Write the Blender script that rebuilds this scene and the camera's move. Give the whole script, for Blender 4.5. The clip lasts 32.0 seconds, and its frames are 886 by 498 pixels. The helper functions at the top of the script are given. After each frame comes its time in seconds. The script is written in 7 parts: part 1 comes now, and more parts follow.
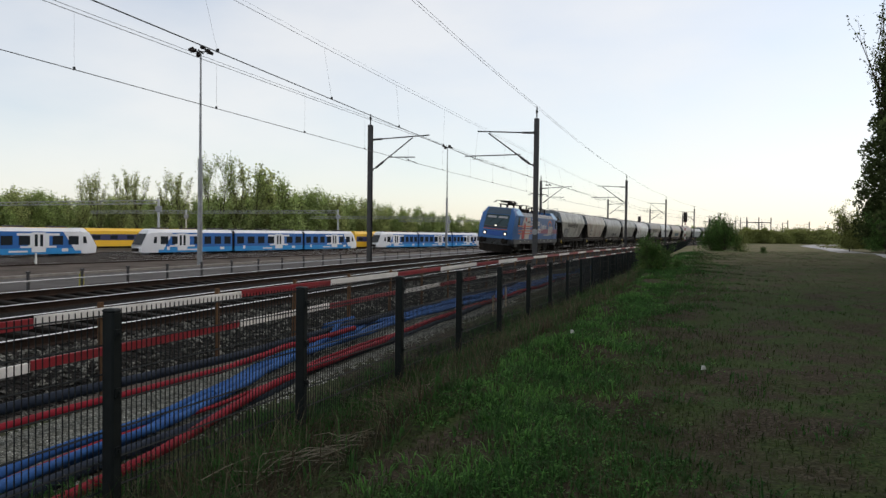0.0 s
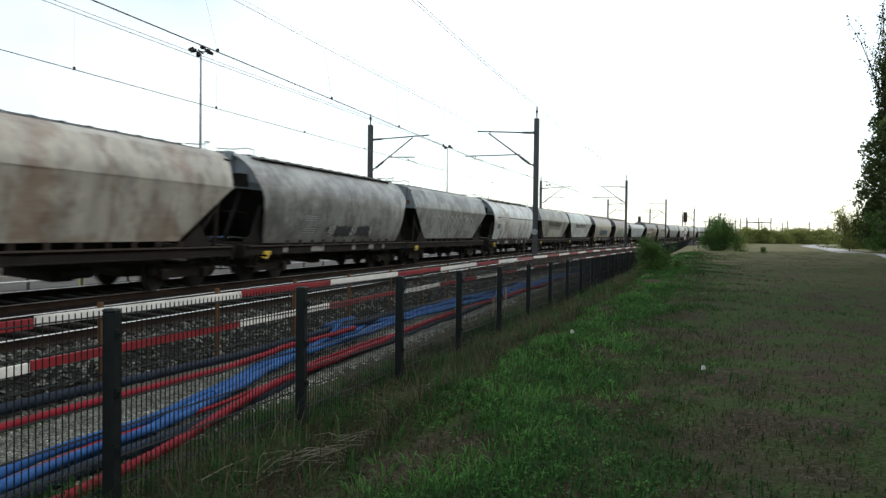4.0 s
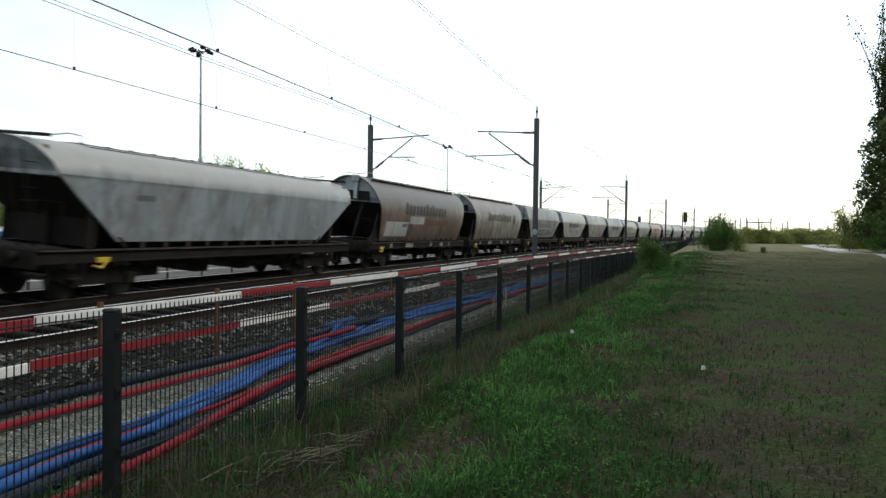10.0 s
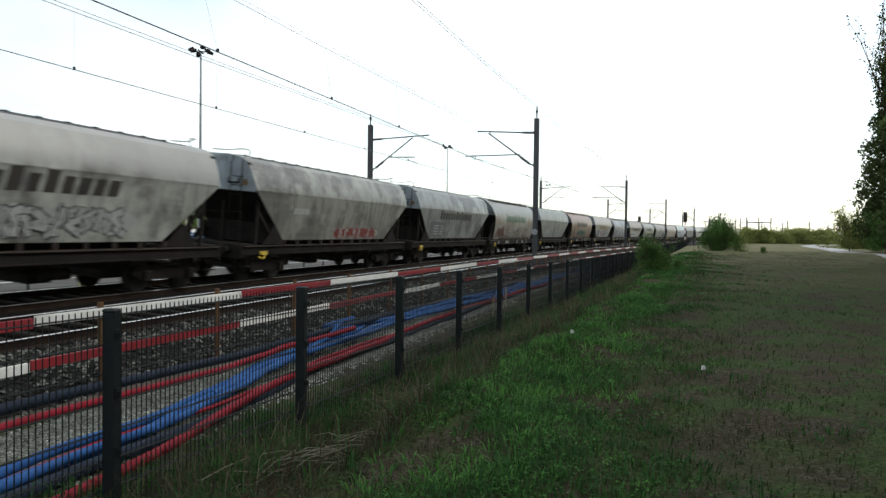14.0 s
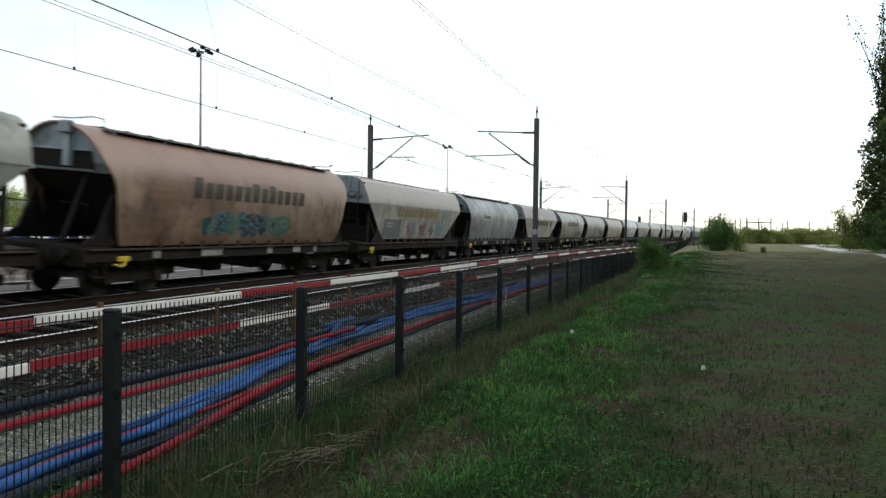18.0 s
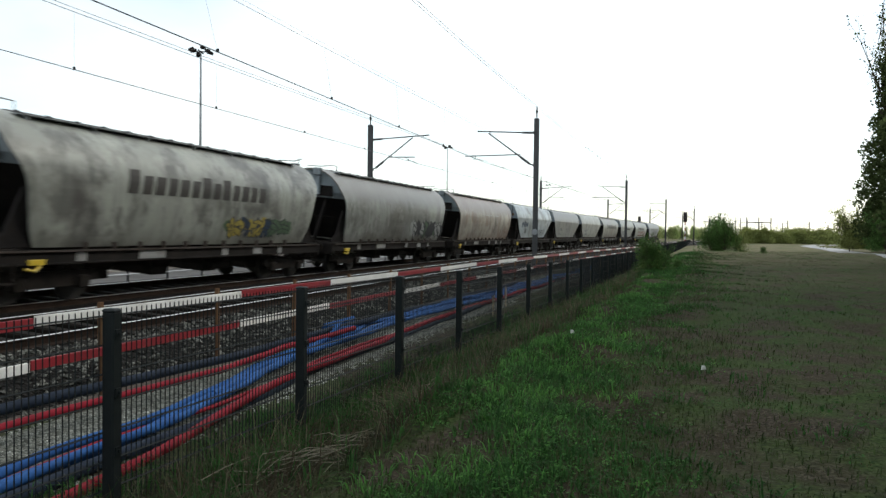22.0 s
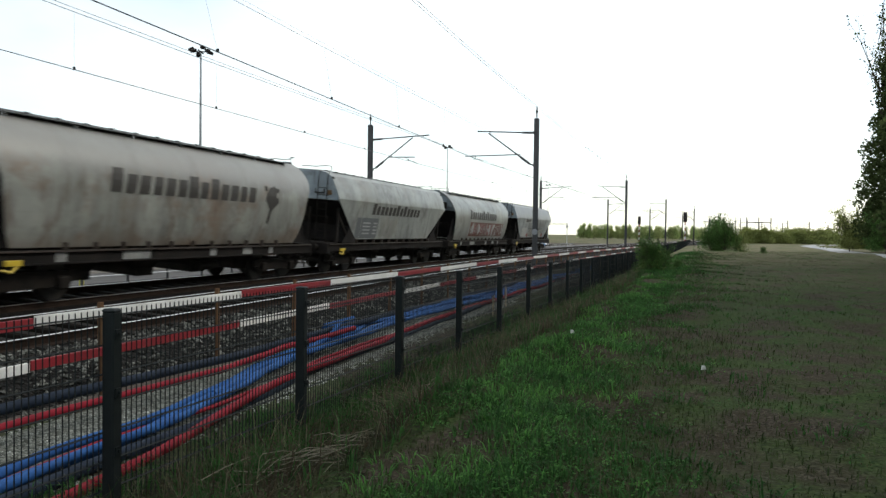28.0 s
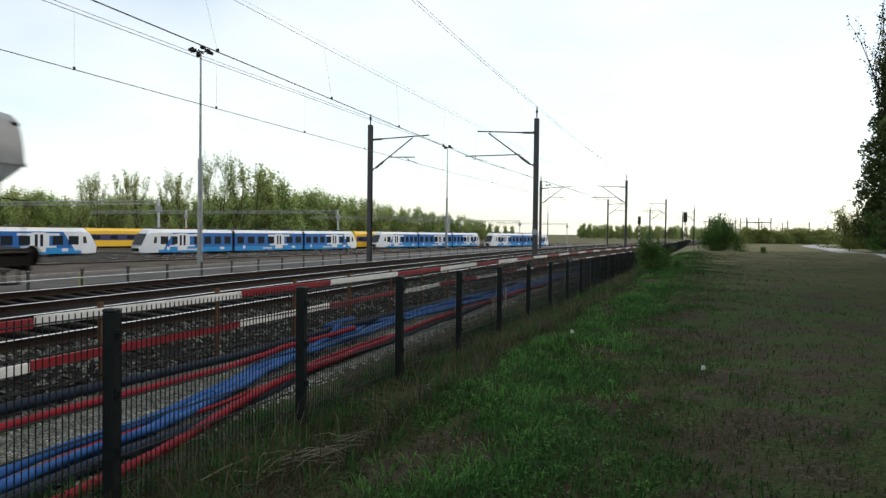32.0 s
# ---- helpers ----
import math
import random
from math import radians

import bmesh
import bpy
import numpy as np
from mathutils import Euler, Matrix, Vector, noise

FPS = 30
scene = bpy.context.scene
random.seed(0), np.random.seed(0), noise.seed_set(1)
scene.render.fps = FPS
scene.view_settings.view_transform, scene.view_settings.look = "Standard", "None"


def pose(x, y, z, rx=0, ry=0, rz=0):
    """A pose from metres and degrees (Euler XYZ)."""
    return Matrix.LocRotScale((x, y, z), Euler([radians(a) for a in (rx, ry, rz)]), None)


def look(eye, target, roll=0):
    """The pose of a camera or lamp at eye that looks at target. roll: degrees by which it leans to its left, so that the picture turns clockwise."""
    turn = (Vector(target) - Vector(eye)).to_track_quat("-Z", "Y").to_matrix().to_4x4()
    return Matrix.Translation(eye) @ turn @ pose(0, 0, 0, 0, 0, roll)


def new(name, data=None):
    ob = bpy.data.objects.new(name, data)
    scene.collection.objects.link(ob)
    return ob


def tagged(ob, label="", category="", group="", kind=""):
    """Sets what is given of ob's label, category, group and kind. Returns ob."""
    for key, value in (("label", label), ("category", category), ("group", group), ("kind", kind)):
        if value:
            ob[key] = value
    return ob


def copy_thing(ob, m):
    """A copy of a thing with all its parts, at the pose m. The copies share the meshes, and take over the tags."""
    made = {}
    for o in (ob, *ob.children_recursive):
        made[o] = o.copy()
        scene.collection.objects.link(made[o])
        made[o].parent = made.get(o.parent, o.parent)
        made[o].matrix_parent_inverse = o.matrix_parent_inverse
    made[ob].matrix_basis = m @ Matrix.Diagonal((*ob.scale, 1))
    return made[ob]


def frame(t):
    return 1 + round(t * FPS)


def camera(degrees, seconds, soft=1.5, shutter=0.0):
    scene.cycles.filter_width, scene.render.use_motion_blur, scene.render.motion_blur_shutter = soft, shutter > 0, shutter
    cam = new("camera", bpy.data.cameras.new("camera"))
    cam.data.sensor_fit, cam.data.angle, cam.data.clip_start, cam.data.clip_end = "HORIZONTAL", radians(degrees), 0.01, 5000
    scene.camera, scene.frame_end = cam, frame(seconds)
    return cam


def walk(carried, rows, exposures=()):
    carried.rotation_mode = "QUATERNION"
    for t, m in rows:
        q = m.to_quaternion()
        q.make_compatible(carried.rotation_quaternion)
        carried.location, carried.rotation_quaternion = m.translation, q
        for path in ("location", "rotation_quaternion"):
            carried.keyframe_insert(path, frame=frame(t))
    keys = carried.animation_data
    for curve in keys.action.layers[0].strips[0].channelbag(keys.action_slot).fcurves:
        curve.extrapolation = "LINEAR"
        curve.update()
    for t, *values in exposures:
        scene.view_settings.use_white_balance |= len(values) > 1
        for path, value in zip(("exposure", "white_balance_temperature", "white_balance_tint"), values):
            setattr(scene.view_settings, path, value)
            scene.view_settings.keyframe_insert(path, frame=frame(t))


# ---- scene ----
# ------------------------------------------------------------ camera
EYE = (0.0, 0.0, 1.652)
cam = camera(61.63, 32.0, soft=1.45, shutter=0.3)
AIM = look(EYE, (0.0, 100.0, 1.652 - 100 * math.tan(radians(1.261))), 0.712)
walk(cam, [(0.0, AIM), (32.0, AIM)], exposures=[(0.0, 0.08, 6750, 11), (1.0, 0.18, 6750, 10), (2.0, 0.4, 6650, 7), (3.2, 0.58, 6550, 4), (6.0, 0.6, 6550, 4), (29.8, 0.6, 6550, 4), (32.0, 0.38, 6600, 5.5)])

# ------------------------------------------------------------ sky and sun
SUN_AZ, SUN_EL = 66.0, 38.0
world = bpy.data.worlds.new("sky")
scene.world = world
world.use_nodes = True
wn = world.node_tree.nodes
sky = wn.new("ShaderNodeTexSky")
sky.sky_type = "NISHITA"
sky.sun_disc = False
sky.sun_elevation, sky.sun_rotation = radians(SUN_EL), radians(SUN_AZ)
sky.air_density, sky.dust_density, sky.ozone_density = 1.0, 0.8, 1.6
haze = wn.new("ShaderNodeMix")  # thin high cloud over the whole sky, in soft sheets
haze.data_type = "RGBA"
where, drift, cloud, veil = wn.new("ShaderNodeTexCoord"), wn.new("ShaderNodeMapping"), wn.new("ShaderNodeTexNoise"), wn.new("ShaderNodeMapRange")
drift.inputs["Scale"].default_value = (1.0, 1.0, 2.6)
cloud.inputs["Scale"].default_value, cloud.inputs["Detail"].default_value, cloud.inputs["Roughness"].default_value = 2.2, 6, 0.5
veil.inputs[1].default_value, veil.inputs[2].default_value, veil.inputs[3].default_value, veil.inputs[4].default_value = 0.34, 0.62, 0.4, 0.7
world.node_tree.links.new(where.outputs["Generated"], drift.inputs[0])
world.node_tree.links.new(drift.outputs[0], cloud.inputs[0])
world.node_tree.links.new(cloud.outputs[0], veil.inputs[0])
world.node_tree.links.new(veil.outputs[0], haze.inputs[0])
haze.inputs[7].default_value = (6.2, 6.2, 6.1, 1)
world.node_tree.links.new(sky.outputs[0], haze.inputs[6])
world.node_tree.links.new(haze.outputs[2], wn["Background"].inputs[0])
wn["Background"].inputs[1].default_value = 0.15
sun = new("sun", bpy.data.lights.new("sun", "SUN"))
sun.data.energy, sun.data.angle, sun.data.color = 0.6, radians(10.0), (1.0, 0.92, 0.8)
sun_way = Vector((math.sin(radians(SUN_AZ)) * math.cos(radians(SUN_EL)), math.cos(radians(SUN_AZ)) * math.cos(radians(SUN_EL)), math.sin(radians(SUN_EL))))
sun.matrix_world = Matrix.Translation((60, 60, 60)) @ sun_way.to_track_quat("Z", "Y").to_matrix().to_4x4()


# ------------------------------------------------------------ materials
def mat(name, a, b=None, scale=2.0, fine=30.0, rough=0.75, metal=0.0, bump=0.25, stretch=(1, 1, 1), lo=0.35, hi=0.65, glow=0.0, vary=0.0, distance=0.02):
    """Two colours mixed by noise at two scales, with a fine relief."""
    m = bpy.data.materials.new(name)
    m.use_nodes = True
    n, l = m.node_tree.nodes, m.node_tree.links
    p = n["Principled BSDF"]
    b = b or tuple(0.7 * c for c in a)
    co = n.new("ShaderNodeTexCoord")
    mp = n.new("ShaderNodeMapping")
    mp.inputs["Scale"].default_value = stretch
    l.new(co.outputs["Object"], mp.inputs[0])
    big, small = n.new("ShaderNodeTexNoise"), n.new("ShaderNodeTexNoise")
    big.inputs["Scale"].default_value, small.inputs["Scale"].default_value = scale, fine
    big.inputs["Detail"].default_value, small.inputs["Detail"].default_value = 5, 3
    l.new(mp.outputs[0], big.inputs[0])
    l.new(mp.outputs[0], small.inputs[0])
    mixv = n.new("ShaderNodeMath")
    mixv.operation = "MULTIPLY_ADD"
    mixv.inputs[1].default_value = 0.35
    l.new(small.outputs[0], mixv.inputs[0])
    sc = n.new("ShaderNodeMath")
    sc.operation = "MULTIPLY"
    sc.inputs[1].default_value = 0.65
    l.new(big.outputs[0], sc.inputs[0])
    l.new(sc.outputs[0], mixv.inputs[2])
    ramp = n.new("ShaderNodeMapRange")
    ramp.inputs[1].default_value, ramp.inputs[2].default_value = lo, hi
    l.new(mixv.outputs[0], ramp.inputs[0])
    mix = n.new("ShaderNodeMix")
    mix.data_type = "RGBA"
    mix.inputs[6].default_value, mix.inputs[7].default_value = (*a, 1), (*b, 1)
    l.new(ramp.outputs[0], mix.inputs[0])
    out = mix.outputs[2]
    if vary:
        geo = n.new("ShaderNodeNewGeometry")
        hsv = n.new("ShaderNodeHueSaturation")
        mr = n.new("ShaderNodeMapRange")
        mr.inputs[3].default_value, mr.inputs[4].default_value = 1 - vary, 1 + vary
        l.new(geo.outputs["Random Per Island"], mr.inputs[0])
        l.new(mr.outputs[0], hsv.inputs["Value"])
        l.new(out, hsv.inputs["Color"])
        out = hsv.outputs[0]
    l.new(out, p.inputs["Base Color"])
    p.inputs["Roughness"].default_value, p.inputs["Metallic"].default_value = rough, metal
    if rough >= 0.7:
        p.inputs["Specular IOR Level"].default_value = 0.12
    if bump:
        bp = n.new("ShaderNodeBump")
        bp.inputs["Strength"].default_value, bp.inputs["Distance"].default_value = bump, distance
        l.new(mixv.outputs[0], bp.inputs["Height"])
        l.new(bp.outputs[0], p.inputs["Normal"])
    if glow:
        p.inputs["Emission Color"].default_value = (*a, 1)
        p.inputs["Emission Strength"].default_value = glow
    return m


def wagon_paint(name, base, rust, amount, top=None, split=3.3, rough=0.42, low=None):
    """Weathered paint: blotches of stain, grime and rust running down in streaks, and if given another colour above a height."""
    cool = (0.96, 1.0, 1.02)
    base = tuple(1.34 * k * (v * 0.85 + 0.15 * sum(base) / 3) for k, v in zip(cool, base))
    m = mat(name, base, tuple(0.72 * c + 0.02 for c in base), scale=0.8, fine=7.0, rough=rough, bump=0.06, stretch=(1.0, 1.0, 0.5), lo=0.38, hi=0.72)
    n, l = m.node_tree.nodes, m.node_tree.links
    p = n["Principled BSDF"]
    out = p.inputs["Base Color"].links[0].from_socket
    co = n.new("ShaderNodeTexCoord")
    dull = lambda c, k: tuple(w * (v * (1 - k) + k * sum(c) / 3) for w, v in zip(cool, c))
    rust, top = dull(rust, 0.15), top and tuple(1.4 * v for v in dull(top, 0.25))
    shift = 3.7 * len(bpy.data.materials)

    def cover(stretch, scale, detail, lo, hi, colour, most):
        mp = n.new("ShaderNodeMapping")
        mp.inputs["Scale"].default_value = stretch
        mp.inputs["Location"].default_value = (shift + scale, 0, scale)
        l.new(co.outputs["Object"], mp.inputs[0])
        no = n.new("ShaderNodeTexNoise")
        no.inputs["Scale"].default_value, no.inputs["Detail"].default_value, no.inputs["Roughness"].default_value = scale, detail, 0.62
        l.new(mp.outputs[0], no.inputs[0])
        mr = n.new("ShaderNodeMapRange")
        mr.inputs[1].default_value, mr.inputs[2].default_value, mr.inputs[4].default_value = lo, hi, most
        l.new(no.outputs[0], mr.inputs[0])
        mix = n.new("ShaderNodeMix")
        mix.data_type = "RGBA"
        l.new(mr.outputs[0], mix.inputs[0])
        l.new(out, mix.inputs[6])
        mix.inputs[7].default_value = (*colour, 1)
        return mix.outputs[2], no

    out, _ = cover((0.5, 0.5, 0.6), 0.9, 6, 0.54 - 0.12 * amount, 0.63 - 0.12 * amount, rust, 0.85)
    out, _ = cover((0.45, 0.02, 0.05), 1.0, 1, 0.47, 0.58, tuple(0.66 * c for c in base), 0.5)
    out, _ = cover((1.5, 1.5, 0.7), 1.0, 7, 0.58 - 0.1 * amount, 0.67 - 0.1 * amount, tuple(0.6 * c for c in rust), 0.65)
    out, no = cover((2.0, 2.0, 0.14), 1.0, 5, 0.47, 0.7, tuple(0.45 * c for c in base), 0.65)
    out, _ = cover((0.12, 0.12, 4.5), 1.0, 3, 0.45, 0.68, tuple(0.72 * c for c in base), 0.4)
    out, _ = cover((5.0, 5.0, 0.3), 1.0, 5, 0.58 - 0.06 * amount, 0.72 - 0.06 * amount, tuple(0.6 * c for c in rust), 0.45)
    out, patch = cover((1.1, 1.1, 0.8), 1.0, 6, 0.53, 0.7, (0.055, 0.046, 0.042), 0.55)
    out, _ = cover((0.7, 0.7, 1.0), 1.3, 6, 0.54, 0.7, tuple(min(0.7, 1.25 * c) for c in base), 0.5)
    sep = n.new("ShaderNodeSeparateXYZ")
    l.new(co.outputs["Object"], sep.inputs[0])

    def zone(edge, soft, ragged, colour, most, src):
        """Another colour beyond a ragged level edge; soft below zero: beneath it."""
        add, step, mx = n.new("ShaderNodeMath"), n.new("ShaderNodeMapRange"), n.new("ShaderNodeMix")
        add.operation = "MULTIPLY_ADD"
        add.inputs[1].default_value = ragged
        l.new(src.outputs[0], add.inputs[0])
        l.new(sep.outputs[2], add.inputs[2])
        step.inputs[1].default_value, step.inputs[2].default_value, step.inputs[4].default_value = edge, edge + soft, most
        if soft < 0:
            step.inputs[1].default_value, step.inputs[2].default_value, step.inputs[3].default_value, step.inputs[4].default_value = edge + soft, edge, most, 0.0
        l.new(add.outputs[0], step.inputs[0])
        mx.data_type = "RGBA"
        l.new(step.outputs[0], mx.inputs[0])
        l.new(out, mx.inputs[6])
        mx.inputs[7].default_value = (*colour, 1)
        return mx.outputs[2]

    if top:
        out = zone(split + 0.3, 0.4, 0.9, top, 0.85, no)
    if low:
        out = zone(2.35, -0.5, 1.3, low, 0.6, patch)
    l.new(out, p.inputs["Base Color"])
    return m


def pebbles(name, cols, scale, rough=0.9, bump=0.9):
    """Crushed stone: a colour for each cell, with deep joints."""
    m = bpy.data.materials.new(name)
    m.use_nodes = True
    n, l = m.node_tree.nodes, m.node_tree.links
    p = n["Principled BSDF"]
    co = n.new("ShaderNodeTexCoord")
    vo = n.new("ShaderNodeTexVoronoi")
    vo.inputs["Scale"].default_value = scale
    l.new(co.outputs["Object"], vo.inputs[0])
    ra = n.new("ShaderNodeValToRGB")
    ra.color_ramp.elements[0].color, ra.color_ramp.elements[1].color = (*cols[0], 1), (*cols[2], 1)
    e = ra.color_ramp.elements.new(0.5)
    e.color = (*cols[1], 1)
    sp = n.new("ShaderNodeSeparateColor")
    l.new(vo.outputs["Color"], sp.inputs[0])
    no = n.new("ShaderNodeTexNoise")
    no.inputs["Scale"].default_value = 0.6
    l.new(co.outputs["Object"], no.inputs[0])
    av = n.new("ShaderNodeMath")
    av.operation = "MULTIPLY_ADD"
    av.inputs[1].default_value = 0.6
    l.new(sp.outputs[0], av.inputs[0])
    sh = n.new("ShaderNodeMath")
    sh.operation = "MULTIPLY"
    sh.inputs[1].default_value = 0.4
    l.new(no.outputs[0], sh.inputs[0])
    l.new(sh.outputs[0], av.inputs[2])
    l.new(av.outputs[0], ra.inputs[0])
    l.new(ra.outputs[0], p.inputs["Base Color"])
    bp = n.new("ShaderNodeBump")
    bp.inputs["Strength"].default_value, bp.inputs["Distance"].default_value = bump, 0.05
    bp.invert = True
    l.new(vo.outputs["Distance"], bp.inputs["Height"])
    l.new(bp.outputs[0], p.inputs["Normal"])
    p.inputs["Roughness"].default_value = rough
    p.inputs["Specular IOR Level"].default_value = 0.12
    return m


def glass(name, tint=(0.02, 0.025, 0.03)):
    m = mat(name, tint, tint, rough=0.08, bump=0)
    m.node_tree.nodes["Principled BSDF"].inputs["Specular IOR Level"].default_value = 0.3
    return m


STEEL_DARK = mat("galvanised steel, weathered dark", (0.07, 0.07, 0.073), (0.04, 0.04, 0.043), rough=0.55, metal=0.3)
STEEL_GREY = mat("galvanised steel, grey", (0.34, 0.35, 0.36), (0.24, 0.25, 0.26), rough=0.45, metal=0.5)
RAIL_TOP = mat("polished rail head", (0.88, 0.87, 0.85), (0.8, 0.79, 0.77), rough=0.45, metal=1.0, bump=0.02)
RAIL_SIDE = mat("rusty rail web", (0.035, 0.022, 0.016), (0.02, 0.013, 0.01), scale=4, rough=0.9)
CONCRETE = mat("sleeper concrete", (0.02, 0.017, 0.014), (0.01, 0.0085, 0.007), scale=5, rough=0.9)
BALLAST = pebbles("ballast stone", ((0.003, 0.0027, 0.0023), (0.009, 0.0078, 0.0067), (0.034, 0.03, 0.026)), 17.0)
PALE_STONE = mat("pale loose gravel", (0.38, 0.39, 0.355), (0.14, 0.145, 0.125), scale=1.3, fine=25, rough=0.9, vary=0.4)
STONE = mat("loose ballast stone", (0.22, 0.22, 0.195), (0.016, 0.015, 0.013), scale=1.3, fine=25, rough=0.9, vary=0.8)
WIRE = mat("dark copper wire", (0.05, 0.05, 0.05), (0.03, 0.035, 0.035), rough=0.5, metal=0.6, bump=0)
FENCE_GREEN = mat("black-green powder coating", (0.007, 0.01, 0.011), (0.012, 0.016, 0.016), scale=8, fine=90, rough=0.6, bump=0.08)
FENCE_GREEN.node_tree.nodes["Principled BSDF"].inputs["Specular IOR Level"].default_value = 0.22
BOARD_RED = mat("red barrier paint", (0.27, 0.014, 0.022), (0.19, 0.012, 0.018), scale=2.5, fine=30, rough=0.5, bump=0.1)
BOARD_WHITE = mat("white barrier paint", (0.85, 0.84, 0.8), (0.68, 0.67, 0.63), scale=2.5, fine=30, rough=0.5, bump=0.1)
STAKE = mat("brown timber stake", (0.16, 0.09, 0.045), (0.09, 0.05, 0.03), scale=6, fine=60, rough=0.85, stretch=(1, 1, 0.2))
HOSE_BLUE = mat("blue plastic hose", (0.03, 0.105, 0.29), (0.016, 0.06, 0.19), scale=3, rough=0.7, bump=0.15)
HOSE_RED = mat("red corrugated conduit", (0.25, 0.013, 0.025), (0.16, 0.01, 0.018), scale=3, rough=0.7, bump=0.15)
HOSE_DARK = mat("dark slate-blue conduit", (0.018, 0.027, 0.045), (0.01, 0.015, 0.026), scale=3, rough=0.7, bump=0.15)
BLACK_IRON = mat("sooty black underframe", (0.012, 0.011, 0.01), (0.028, 0.022, 0.018), scale=3, rough=0.75, bump=0.3)
BROWN_IRON = mat("rusty brown underframe", (0.028, 0.023, 0.02), (0.014, 0.0125, 0.012), scale=2, rough=0.8, bump=0.3)
RIB_IRON = mat("rusty steel edge, lighter tone", (0.085, 0.062, 0.05), (0.035, 0.028, 0.024), scale=3, rough=0.5, bump=0.2)
WHEEL = mat("worn wheel steel", (0.05, 0.045, 0.04), (0.03, 0.027, 0.025), scale=6, rough=0.6, metal=0.4)
YELLOW = mat("yellow safety paint", (0.7, 0.5, 0.04), (0.5, 0.35, 0.03), scale=4, rough=0.5)
WHITE = mat("off-white paint", (0.75, 0.75, 0.74), (0.66, 0.66, 0.65), scale=1, fine=20, rough=0.4, bump=0.04)
PANE = glass("dark window glass")
ASPHALT = mat("worn asphalt", (0.105, 0.098, 0.094), (0.06, 0.055, 0.052), scale=0.6, fine=60, rough=0.9)
BARK = mat("grey-brown bark", (0.1, 0.08, 0.06), (0.05, 0.04, 0.03), scale=4, fine=30, rough=0.9, stretch=(1, 1, 0.3))


# ------------------------------------------------------------ mesh building
class Shape:
    """Collects vertices and faces of one mesh."""

    def __init__(self):
        self.v, self.f, self.m = [], [], []

    def add(self, verts, faces, mi=0):
        k = len(self.v)
        self.v += [tuple(c) for c in verts]
        self.f += [tuple(i + k for i in q) for q in faces]
        self.m += [mi] * len(faces)
        return self

    def box(self, c, size, rot=None, mi=0, bevel=0.0):
        x, y, z = (a / 2 for a in size)
        if bevel:
            b = min(bevel, 0.9 * x, 0.9 * y)
            ring = [(-x + b, -y), (x - b, -y), (x, -y + b), (x, y - b), (x - b, y), (-x + b, y), (-x, y - b), (-x, -y + b)]
            bz = min(bevel, 0.9 * z)
            pts = []
            for zz, k in ((-z, 1), (-z + bz, 0), (z - bz, 0), (z, 1)):
                for px, py in ring:
                    pts.append((px * (1 - k * b / x), py * (1 - k * b / y), zz))
            fs = [tuple(range(7, -1, -1)), tuple(range(24, 32))]
            for r in range(3):
                for i in range(8):
                    fs.append((r * 8 + i, r * 8 + (i + 1) % 8, r * 8 + 8 + (i + 1) % 8, r * 8 + 8 + i))
        else:
            pts = [(a * x, b * y, d * z) for d in (-1, 1) for a, b in ((-1, -1), (1, -1), (1, 1), (-1, 1))]
            fs = [(3, 2, 1, 0), (4, 5, 6, 7), (0, 1, 5, 4), (1, 2, 6, 5), (2, 3, 7, 6), (3, 0, 4, 7)]
        mtx = Matrix.Translation(c) @ (rot.to_4x4() if rot is not None else Matrix.Identity(4))
        return self.add([mtx @ Vector(q) for q in pts], fs, mi)

    def beam(self, a, b, w, h, mi=0):
        """A bar of section w by h from a to b."""
        a, b = Vector(a), Vector(b)
        d = b - a
        q = d.to_track_quat("X", "Z").to_matrix()
        return self.box((a + b) / 2, (d.length, w, h), q, mi)

    def tube(self, pts, r, n=8, mi=0, cap=True, closed=False):
        pts = [Vector(q) for q in pts]
        rs = r if isinstance(r, (list, tuple)) else [r] * len(pts)
        k, vs, fs = len(pts), [], []
        up = Vector((0, 0, 1))
        for i, q in enumerate(pts):
            d = (pts[min(i + 1, k - 1)] - pts[max(i - 1, 0)]).normalized()
            u = d.cross(up)
            u = u.normalized() if u.length > 1e-3 else Vector((1, 0, 0))
            w = u.cross(d)
            for j in range(n):
                t = 2 * math.pi * j / n
                vs.append(q + (u * math.cos(t) + w * math.sin(t)) * rs[i])
        for i in range(k - 1):
            for j in range(n):
                fs.append((i * n + j, i * n + (j + 1) % n, i * n + n + (j + 1) % n, i * n + n + j))
        if cap:
            fs += [tuple(range(n - 1, -1, -1)), tuple(range((k - 1) * n, k * n))]
        return self.add(vs, fs, mi)

    def loft(self, rings, mi=0, cap=(True, True)):
        n, vs, fs = len(rings[0]), [], []
        for r in rings:
            vs += list(r)
        for i in range(len(rings) - 1):
            for j in range(n):
                fs.append((i * n + j, i * n + (j + 1) % n, i * n + n + (j + 1) % n, i * n + n + j))
        if cap[0]:
            fs.append(tuple(range(n - 1, -1, -1)))
        if cap[1]:
            fs.append(tuple(range((len(rings) - 1) * n, len(rings) * n)))
        return self.add(vs, fs, mi)

    def strip(self, rows, mi=0):
        """A sheet from rows of points."""
        n, vs, fs = len(rows[0]), [], []
        for r in rows:
            vs += list(r)
        for i in range(len(rows) - 1):
            for j in range(n - 1):
                fs.append((i * n + j, i * n + j + 1, i * n + n + j + 1, i * n + n + j))
        return self.add(vs, fs, mi)

